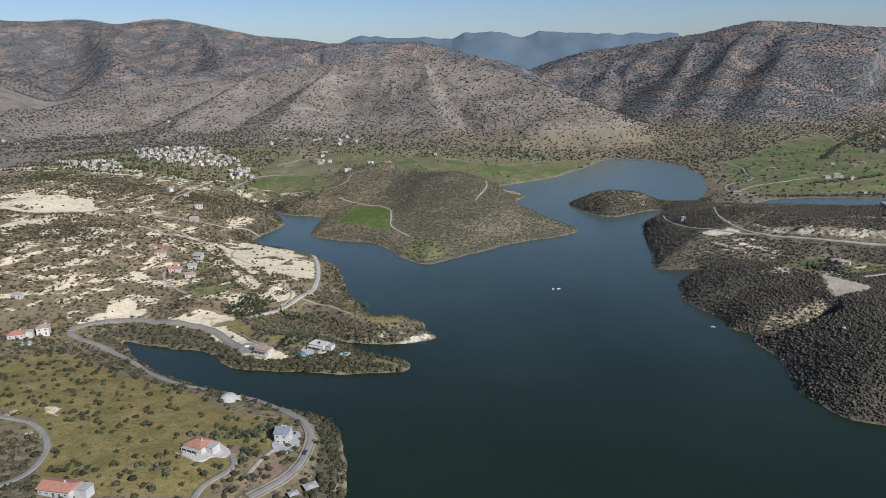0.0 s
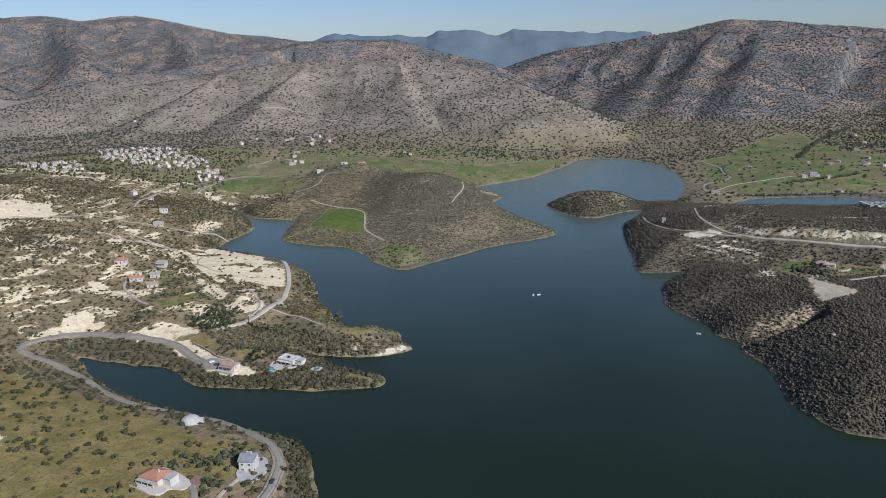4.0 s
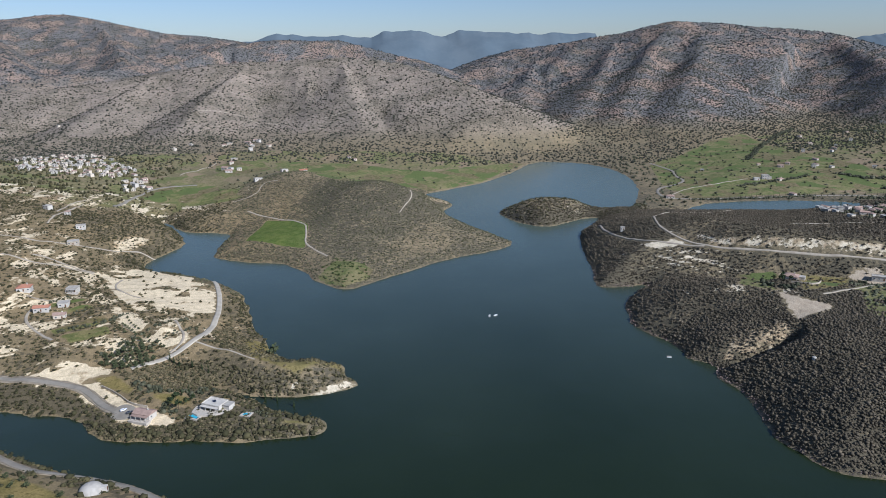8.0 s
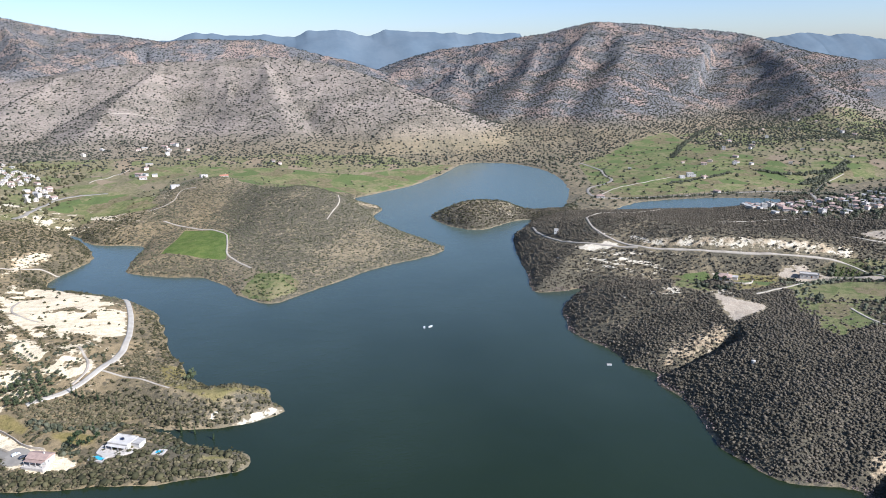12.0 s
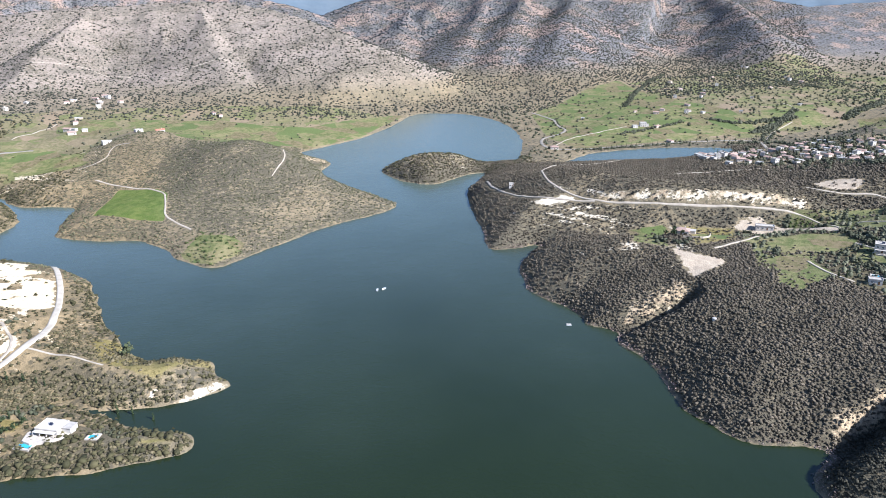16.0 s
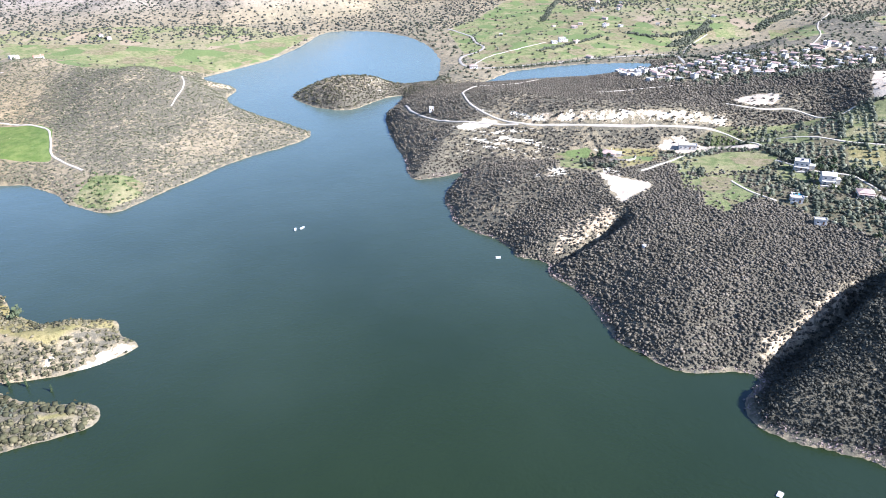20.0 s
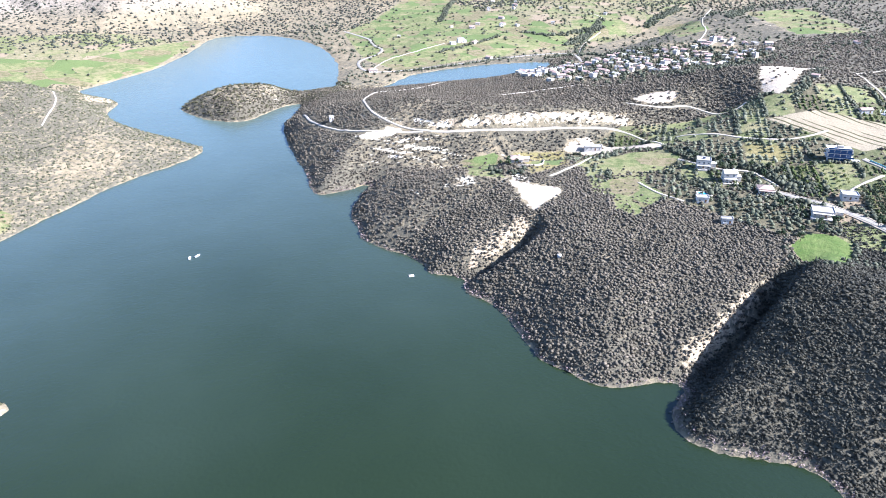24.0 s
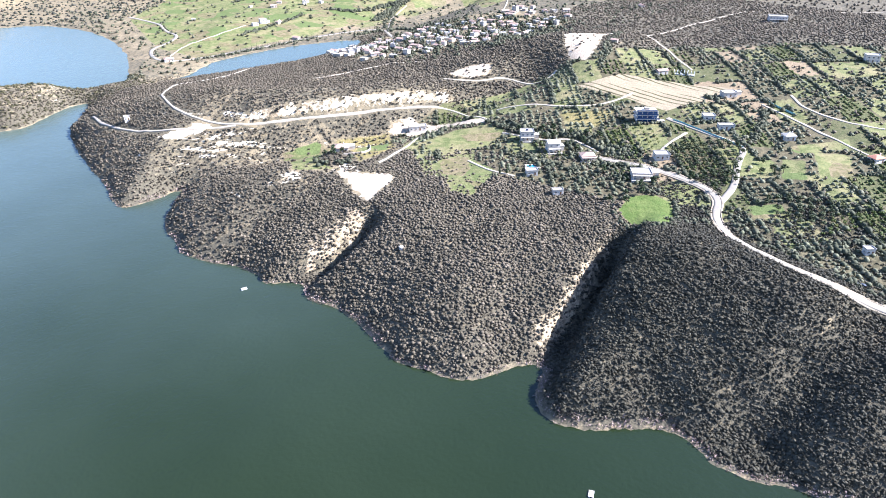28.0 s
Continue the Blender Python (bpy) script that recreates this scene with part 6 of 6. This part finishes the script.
def wall_run(name, line, tall, thick, material, label, category, posts=0.0):
    """A wall or fence that follows the ground, in panels between posts."""
    p = resampled(line, 4.0, 1)
    ob = thing(name, label, category, m=pose(p[0][0], p[0][1], land(*p[0])))
    base = np.array([p[0][0], p[0][1], land(*p[0])])
    for a, b in zip(p[:-1], p[1:]):
        u = (b - a) / max(np.hypot(*(b - a)), 1e-6)
        s = np.array([-u[1], u[0]]) * thick / 2
        za, zb = land(*a), land(*b)
        verts = [np.array([*(q + e), z]) - base for q, z0 in ((a, za), (b, zb)) for e in (-s, s) for z in (z0 - 0.8, z0 + tall)]
        part_of("panel", verts, [(0, 1, 3, 2), (4, 6, 7, 5), (0, 4, 5, 1), (2, 3, 7, 6), (1, 5, 7, 3), (0, 2, 6, 4)], material, ob)
        if posts:
            part("post", rod(a[0] - base[0], a[1] - base[1], za - base[2] - 0.6, za - base[2] + tall + 0.2, posts, posts, 6), M_STEEL, ob)
    return ob


wall_run("fence", chain("471,364 463,331 457,311"), 1.3, 0.08, M_TEAL, "teal netting fence along the orchard lane", "fence", 0.06)
wall_run("fence", chain("540,328 528,304"), 1.3, 0.08, M_TEAL, "teal netting fence beside the farm road", "fence", 0.06)
wall_run("garden_wall", chain("298,499 312,490 322,500 330,512"), 1.5, 0.35, M_STONE, "low pale stone wall round the villa yard", "wall")
wall_run("garden_wall", chain("-124,278 -110,270.5 -107.5,277"), 0.8, 0.3, M_WHITE, "low white wall edging the villa terrace", "wall")
wall_run("garden_wall", chain("-242,570 -228,566 -212,566"), 1.2, 0.3, M_STONE, "stone wall between the garden plots", "wall")
wall_run("retaining_wall", chain("-150,446 -138,436 -128,424 -118,420"), 1.6, 0.4, M_STONE, "pale retaining wall above the parking yard", "wall")


def patch(name, ring, lift, material, label, category="yard", flat=False):
    """A paved or levelled yard laid over the ground."""
    r = np.array(ring)
    c = r.mean(0)
    rings = [c + (r - c) * f for f in (1.04, 1.0, 0.66, 0.33)]
    verts = [np.array([x, y, land(x, y) + lift - (1.0 if k == 0 else 0)]) for k, q in enumerate(rings) for x, y in q] + [np.array([*c, land(*c) + lift])]
    if flat:
        level = max(land(x, y) for x, y in rings[1])
        verts = [np.array([v[0], v[1], level + lift - (3.5 if k < len(r) else 0)]) for k, v in enumerate(verts)]
    n = len(r)
    faces = [(k * n + i, k * n + (i + 1) % n, (k + 1) * n + (i + 1) % n, (k + 1) * n + i) for k in range(3) for i in range(n)] + [(3 * n + i, 3 * n + (i + 1) % n, 4 * n) for i in range(n)]
    ob = sheet_any(name, verts, faces, material)
    return tagged(ob, label, category, kind="structure")


def sheet_any(name, verts, faces, material):
    mesh = bpy.data.meshes.new(name)
    mesh.from_pydata([tuple(v) for v in verts], [], [tuple(int(i) for i in f) for f in faces])
    mesh.materials.append(material)
    return new(name, mesh)


patch("yard", rounded(chain("-123.4,277.7 -110.2,270.7 -107.7,277.5 -100.8,276.9 -99.7,283.4 -109.1,291.0 -118,295"), 1), 0.5, M_PAVING, "paved yard round the red-roofed villa")
patch("yard", rounded(chain("-84,290 -77.5,286 -71.5,293 -72.2,306 -76.5,309 -84,300"), 1), 0.75, M_CONCRETE, "concrete yard beside the white house")
patch("yard", rounded(chain("-92,421 -79,422 -73,414 -77,407 -94,409"), 1), 0.3, M_PAVING, "pale paved terrace round the lakeside villa", flat=True)
patch("yard", rounded(chain("-133,426 -124,422 -122,413 -130,410 -138,417"), 2), 0.5, M_ASPHALT, "grey parking yard above the lake")
M_REDSOIL = plain("red_brown_earth", (0.26, 0.165, 0.11), (0.19, 0.125, 0.085), 2.0, 0.95, 0.1, 0.05)
patch("bare_earth", rounded(chain("-86.6,275.7 -82,274 -79.7,280.9 -74,276.1 -77.8,265.1 -81,268 -86.2,259.9"), 1), 0.25, M_REDSOIL, "bare red-brown earth bank beside the road", "earth")
patch("bare_earth", rounded(chain("-104,277 -98,279 -95,284 -99,290 -104,286"), 1), 0.25, M_REDSOIL, "bare red-brown earth beside the villa yard", "earth")


# ---- trees ----
M_BARK = plain("grey_brown_bark", (0.13, 0.095, 0.065), (0.08, 0.06, 0.042), 0.5, 0.95, 0.1, 0.02)
M_OLIVE = leaf_material("olive_leaves", ((0.030, 0.040, 0.018), (0.060, 0.072, 0.036), (0.105, 0.115, 0.065)))
M_PINE = leaf_material("dark_pine_needles", ((0.014, 0.024, 0.012), (0.028, 0.042, 0.018), (0.055, 0.070, 0.030)))
M_CITRUS = leaf_material("citrus_leaves", ((0.035, 0.058, 0.014), (0.075, 0.100, 0.028), (0.150, 0.140, 0.040)))


def limbs(seed, tall, r, branches, reach, parent):
    """A tapered, slightly bent trunk that forks into limbs."""
    rng = np.random.default_rng(seed)
    verts, faces = [], []

    def tube(a, b, ra, rb):
        a, b = np.array(a, float), np.array(b, float)
        u = (b - a) / np.linalg.norm(b - a)
        s = np.cross(u, (0.3, 0.9, 0.1))
        s /= np.linalg.norm(s)
        v, n = np.cross(u, s), len(verts)
        for p, q in ((a, ra), (b, rb)):
            verts.extend(p + q * (s * math.cos(k * 2 * math.pi / 5) + v * math.sin(k * 2 * math.pi / 5)) for k in range(5))
        faces.extend((n + k, n + (k + 1) % 5, n + 5 + (k + 1) % 5, n + 5 + k) for k in range(5))

    fork = np.array([rng.normal(0, 0.12 * tall), rng.normal(0, 0.12 * tall), tall])
    tube((0, 0, -0.5), fork * 0.5 * (1.2, 1.2, 1), r, r * 0.8)
    tube(fork * 0.5 * (1.2, 1.2, 1), fork, r * 0.8, r * 0.6)
    for k in range(branches):
        a = 2 * math.pi * (k + rng.random() * 0.6) / branches
        tip = fork + reach * np.array([math.cos(a) * 0.8, math.sin(a) * 0.8, 0.75 + 0.3 * rng.random()])
        tube(fork, tip, r * 0.5, r * 0.18)
    part_of("trunk", verts, faces, M_BARK, parent)


def crown(seed, lumps, leaves, material, parent):
    """Leafy clumps round the given lumps (x, y, z, radius), with gaps between."""
    rng = np.random.default_rng(seed)
    verts, faces, n = [], [], 0
    for x, y, z, r in lumps:
        v = ICO * (1 + rng.normal(0, 0.2, (12, 1))) * r * 0.62 * (1, 1, 0.85) + (x, y, z)
        verts.append(v)
        faces.append(ICO_FACES + n)
        n += 12
        d = rng.normal(0, 1, (leaves, 3))
        d /= np.linalg.norm(d, axis=1)[:, None]
        c = d * r * rng.uniform(0.6, 1.12, (leaves, 1)) * (1, 1, 0.85) + (x, y, z)
        t = c[:, None] + rng.normal(0, 0.2 * r, (leaves, 3, 3))
        verts.append(t.reshape(-1, 3))
        faces.append(np.arange(leaves * 3).reshape(-1, 3) + n)
        n += leaves * 3
    part_of("crown", np.concatenate(verts), np.concatenate(faces), material, parent)


def tree(kind, seed, label, group):
    rng = np.random.default_rng(seed)
    if kind == "cypress":
        ob = thing("cypress_tree", label, "tree", group)
        limbs(seed, 1.2, 0.16, 2, 1.0, ob)
        tall = rng.uniform(7, 9)
        crown(seed, [(rng.normal(0, 0.12), rng.normal(0, 0.12), 0.9 + tall * f, 1.15 * (1 - 0.75 * f) + 0.1) for f in np.linspace(0.05, 0.95, 8)], 26, M_PINE, ob)
    elif kind == "pine":
        ob = thing("pine_tree", label, "tree", group)
        limbs(seed, 3.2, 0.24, 4, 1.6, ob)
        crown(seed, [(1.5 * math.cos(a), 1.5 * math.sin(a), 4.6 + rng.uniform(-0.8, 1.4), rng.uniform(1.2, 1.7)) for a in rng.uniform(0, 6.28, 6)] + [(0, 0, 6.6, 1.4)], 24, M_PINE, ob)
    elif kind == "citrus":
        ob = thing("citrus_tree", label, "tree", group)
        limbs(seed, 0.9, 0.1, 3, 0.8, ob)
        crown(seed, [(0.6 * math.cos(a), 0.6 * math.sin(a), 1.6 + rng.uniform(-0.2, 0.4), rng.uniform(0.75, 1.0)) for a in rng.uniform(0, 6.28, 4)], 24, M_CITRUS, ob)
    else:
        ob = thing("olive_tree", label, "tree", group)
        limbs(seed, 1.1, 0.2, 4, 1.2, ob)
        crown(seed, [(1.15 * math.cos(a), 1.15 * math.sin(a), 2.3 + rng.uniform(-0.4, 0.7), rng.uniform(0.85, 1.25)) for a in np.linspace(0, 6.28, 6)[:5] + rng.uniform(-0.4, 0.4, 5)] + [(0, 0, 3.1, 1.1)], 22, M_OLIVE, ob)
    return ob


GROVES = {}


def plant(kind, x, y, size, group, label):
    """Plants a tree: the first of its kind and look is built, the others are copies."""
    look_ = (kind, random.randrange(3), group)
    m = ground_pose(x, y, random.uniform(0, 360), -0.1) @ Matrix.Diagonal((size, size, size * random.uniform(0.9, 1.15), 1))
    if look_ not in GROVES:
        GROVES[look_] = tree(kind, 100 + len(GROVES), label, group)
        GROVES[look_].matrix_world = m
    else:
        ob = copy_thing(GROVES[look_], m)
        ob.scale = m.to_scale()


def grove(kind, ring, gap, turn, group, label, size=(0.8, 1.1), most=60, miss=0.12):
    """Rows of trees inside an outline."""
    r = np.array(ring)
    c, s = math.cos(radians(turn)), math.sin(radians(turn))
    mid, span = r.mean(0), float(np.ptp(r, axis=0).max())
    spots = []
    for i in range(-int(span / gap), int(span / gap) + 1):
        for j in range(-int(span / gap), int(span / gap) + 1):
            x, y = mid[0] + (i * c - j * s) * gap + random.uniform(-0.5, 0.5), mid[1] + (i * s + j * c) * gap + random.uniform(-0.5, 0.5)
            if inside(np.array(x), np.array(y), ring) and random.random() > miss:
                spots.append((x, y))
    for x, y in spots[:most]:
        plant(kind, x, y, random.uniform(*size), group, label)


random.seed(23)
grove("olive", chain("458,358 456,309 405,294 406,318 415,339"), 6.0, 40, "olive grove by the lane", "grey-green olive tree standing in an orchard row", (0.9, 1.25), 62)
grove("olive", chain("402,284 428,243 391,238 382,270"), 6.0, 20, "olive grove by the lane", "grey-green olive tree standing in an orchard row", (0.8, 1.1), 34)
grove("citrus", chain("375,241 409,220 457,232 431,244"), 5.0, 30, "citrus rows", "bright green citrus tree in a garden row", (0.9, 1.3), 30)
grove("citrus", chain("436,426 463,402 437,351 408,354 415,386"), 6.5, 42, "citrus rows", "bright green citrus tree in a garden row", (0.8, 1.2), 40, 0.3)
grove("olive", chain("-164,475 -146,498 -121,482 -129,463 -149,464"), 4.2, 25, "lakeside grove", "dark olive tree in the lakeside grove", (0.8, 1.1), 52)
grove("olive", chain("-164,512 -163,532 -123,493 -125,484"), 5.0, 35, "lakeside grove", "dark olive tree in the lakeside grove", (0.5, 0.7), 26)
for _x, _y in chain("-119,472 -112,466 -104,463 -98,461 -94,459 -116,469 -58,431 -51,428 -41,420 -100,436 -103,432 337,405 340,402 380,392 398,397 372,352 378,349 432,283 430,280"):
    plant("cypress", _x, _y, random.uniform(0.7, 1.05), "garden cypresses", "dark slender cypress tree beside a garden")
for _x, _y in chain("512,742 516,738 545,712 560,700 574,735 590,690 602,672 610,720 625,655 640,700 655,668 668,640 690,655 702,628 530,690 548,660 584,640 620,630"):
    plant("cypress", _x, _y, random.uniform(0.9, 1.5), "village cypresses", "tall dark cypress tree between village houses")
plant("olive", PLAN * -59, PLAN * 484, 2.3, "point tree", "large rounded tree standing alone on the chalk point")
for _x, _y in chain("-106,420 -104,424 -101,417 -98,421 -95,424 402,430 398,437 406,424 410,418 400,410 396,416 412,405 416,396 405,392 418,388 392,388 376,360 380,330 "
                    "372,333 396,316 400,311 392,301 428,289 434,285 438,280 443,294 294,504 298,508 301,504 292,510 350,330 346,338 360,336 366,329"):
    plant("pine", _x, _y, random.uniform(0.7, 1.1), "garden pines", "dark rounded pine tree near the houses")
# olives dotted over the near meadow
_x, _y, _r = strewn(-262, -70, 225, 400, 9.0, 31)
_ok = (_r < 0.5) & (marked(_x, _y, MEADOW) > 0.05) & (shore(_x, _y) > 14) & off_roads(_x, _y, 3) & ~inside(_x, _y, chain("-135,296 -118,299 -72,312 -66,290 -98,264 -128,266"))
for _a, _b in list(zip(_x[_ok], _y[_ok]))[:150]:
    plant("olive", float(_a), float(_b), random.uniform(0.5, 0.95), "meadow olives", "small dark olive tree dotting the meadow")
for _a, _b in chain("-95,292 -98,297 -92,297 -97,302 -103,299 -90,288 -95,284 -88,281 -93,276 -100,268 -105,262 -86,314 -81,312 -76,314 -88,309 -104,304 -112,297 -78,284 -83,279 -72,290"):
    plant("olive", _a, _b, random.uniform(0.75, 1.1), "meadow olives", "dark olive tree close to the houses")
# the row of young trees along the arm of the lake
for _k in range(34):
    _f = _k / 33
    plant("cypress", PLAN * (443 + 254 * _f), PLAN * (884 + 8 * math.sin(_f * 5) - 6 * _f), random.uniform(0.45, 0.75), "roadside cypresses", "small cypress in the row along the valley road")


# ---- boats, rafts, cars and other small things ----
M_HULL = plain("white_boat_hull", (0.78, 0.78, 0.76), (0.66, 0.66, 0.64), 1.0, 0.4, 0.4)
M_CARDARK = plain("dark_car_paint", (0.03, 0.033, 0.04), (0.045, 0.047, 0.05), 1.0, 0.25, 0.5)
M_CARWHITE = plain("white_car_paint", (0.75, 0.75, 0.74), (0.66, 0.66, 0.65), 1.0, 0.3, 0.5)
M_RUBBER = plain("black_rubber", (0.02, 0.02, 0.02), (0.035, 0.034, 0.032), 0.4, 0.8, 0.2)


def boat(x, y, turn, long=5.0):
    ob = thing("rowing_boat", "small white boat afloat on the lake", "boat", "boats on the lake", pose(PLAN * x, PLAN * y, 0, 0, 0, turn))
    outline = [(0.5 - 0.5 * math.cos(math.pi * k / 8), math.sin(math.pi * k / 8) ** 0.7) for k in range(9)]
    rim = [((u - 0.5) * long, 0.85 * w) for u, w in outline] + [((u - 0.5) * long, -0.85 * w) for u, w in outline[-2:0:-1]]
    n = len(rim)
    verts = [(a, b, 0.55) for a, b in rim] + [(a * 0.9, b * 0.6, -0.25) for a, b in rim] + [(a * 0.93, b * 0.85, 0.55) for a, b in rim] + [(a * 0.85, b * 0.6, 0.02) for a, b in rim]
    faces = []
    for i in range(n):
        j = (i + 1) % n
        faces += [(i, j, n + j, n + i)[::-1], (i, 2 * n + i, 2 * n + j, j)[::-1], (2 * n + i, 3 * n + i, 3 * n + j, 2 * n + j)[::-1]]
    faces += [tuple(range(3 * n, 4 * n)), tuple(range(n, 2 * n))[::-1]]
    part_of("hull", verts, faces, M_HULL, ob)
    for k in (-0.22, 0.05, 0.28):
        part("thwart", box(k * long - 0.14, k * long + 0.14, -0.66, 0.66, 0.34, 0.4), M_WOOD, ob)
    part("outboard_motor", box(-long / 2 - 0.25, -long / 2 + 0.1, -0.17, 0.17, 0.1, 0.85, 0.05), M_CARDARK, ob, "dark outboard motor")


boat(90, 537, 70)
boat(94.5, 537.5, 35)


def raft(x, y, turn):
    ob = thing("floating_raft", "pale floating raft moored on the lake", "raft", "moored rafts", pose(PLAN * x, PLAN * y, 0, 0, 0, turn))
    for k in range(7):
        part("plank", box(-1.75 + 0.5 * k, -1.27 + 0.5 * k, -1.1, 1.1, 0.42, 0.5), M_ROOFWHITE, ob)
    for s in (-0.75, 0.75):
        bm = bmesh.new()
        bmesh.ops.create_cone(bm, cap_ends=True, segments=10, radius1=0.36, radius2=0.36, depth=3.5, matrix=pose(0, s, 0.08, 0, 90, 0))
        part("float", bm, M_HULL, ob)


raft(188, 449, -20)
raft(192.5, 251, 25)


def car(x, y, turn, paint, label):
    ob = thing("parked_car", label, "car", m=ground_pose(PLAN * x, PLAN * y, turn, 0.45))
    side = [(-2.1, 0.35), (2.1, 0.35), (2.15, 0.75), (1.9, 0.85), (1.0, 0.95), (0.45, 1.42), (-1.2, 1.45), (-1.85, 1.0), (-2.15, 0.9)]
    verts = [(a, s * (0.85 if b < 1.1 else 0.66), b) for s in (-1, 1) for a, b in side]
    n = len(side)
    faces = [tuple(range(n)), tuple(range(n, 2 * n))[::-1]] + [(i, n + i, n + (i + 1) % n, (i + 1) % n) for i in range(n)]
    body = part_of("body", verts, faces, paint, ob)
    part_of("windscreen", [(0.98, -0.66, 0.99), (0.98, 0.66, 0.99), (0.5, 0.58, 1.4), (0.5, -0.58, 1.4)], [(0, 1, 2, 3)], M_GLASS, body)
    for s in (-1, 1):
        part("side_window", box(-1.1, 0.4, s * 0.76 - 0.04, s * 0.76 + 0.04, 1.02, 1.34), M_GLASS, body)
        part("headlight", box(2.06, 2.18, s * 0.6 - 0.15, s * 0.6 + 0.15, 0.62, 0.76), M_STEEL, body)
        for a in (-1.3, 1.35):
            bm = bmesh.new()
            bmesh.ops.create_cone(bm, cap_ends=True, segments=14, radius1=0.33, radius2=0.33, depth=0.22, matrix=pose(a, s * 0.8, 0.33, 90, 0, 0))
            wheel = part("wheel", bm, M_RUBBER, ob)
            bm = bmesh.new()
            bmesh.ops.create_cone(bm, cap_ends=True, segments=10, radius1=0.19, radius2=0.19, depth=0.03, matrix=pose(a, s * 0.92, 0.33, 90, 0, 0))
            part("rim", bm, M_STEEL, wheel)


car(-67.5, 289, 84, M_CARDARK, "dark car on the lakeside road")
car(-130, 419, 40, M_CARWHITE, "white car in the lakeside parking yard")
car(-126, 416, 35, M_CARDARK, "dark car in the lakeside parking yard")
car(340, 214, 88, M_CARDARK, "dark car on the east road")


def frames(x, y, turn):
    """Bare hoops of an old greenhouse."""
    ob = thing("greenhouse_frame", "white bare frames of an old greenhouse", "greenhouse", m=ground_pose(PLAN * x, PLAN * y, turn, 0.1))
    for k in range(7):
        for s in range(6):
            a0, a1 = math.pi * s / 6, math.pi * (s + 1) / 6
            p, q = (4 * math.cos(a0), 3.2 * math.sin(a0)), (4 * math.cos(a1), 3.2 * math.sin(a1))
            yy = -9 + 3 * k
            verts = [(u[0] * f, yy + e, u[1] * f) for u in (p, q) for f in (0.96, 1.04) for e in (-0.12, 0.12)]
            part_of("hoop", verts, [(0, 1, 3, 2), (4, 6, 7, 5), (0, 4, 5, 1), (2, 3, 7, 6), (0, 2, 6, 4), (1, 5, 7, 3)], M_HULL, ob)
    part("base_frame", box(-4.2, 4.2, -9.3, 9.3, -1.5, 0.15), M_CONCRETE, ob)


frames(557, 398, 20)


def parasol_roof(x, y, turn, w, label):
    """A shade roof on posts."""
    ob = thing("shade_canopy", label, "canopy", m=ground_pose(PLAN * x, PLAN * y, turn, 0.1))
    verts, faces = roof_shape(w, w * 0.8, 2.6, 0.7, 0.2, True)
    part_of("canopy", verts, faces, M_ROOFWHITE, ob)
    for a in (-1, 1):
        for b in (-1, 1):
            part("post", box(a * w * 0.45 - 0.08, a * w * 0.45 + 0.08, b * w * 0.36 - 0.08, b * w * 0.36 + 0.08, -1.5, 2.6), M_WOOD, ob)


parasol_roof(-60, 262, 30, 7, "white canopy over the roadside terrace")
parasol_roof(-66, 255, 30, 5, "white canopy over the roadside terrace")


def tank(x, y):
    """A round water tank in the scrub."""
    ob = thing("water_tank", "pale round water tank alone in the maquis", "tank", m=ground_pose(PLAN * x, PLAN * y, 0, 0.0))
    part("shell", rod(0, 0, -1.0, 2.0, 1.35, 1.35, 20), M_CONCRETE, ob)
    part("lid", rod(0, 0, 2.0, 2.3, 1.45, 0.8, 20), M_ROOFWHITE, ob)
    part("hatch", box(-0.3, 0.3, -0.3, 0.3, 2.3, 2.45, 0.03), M_STEEL, ob)


tank(247, 396)
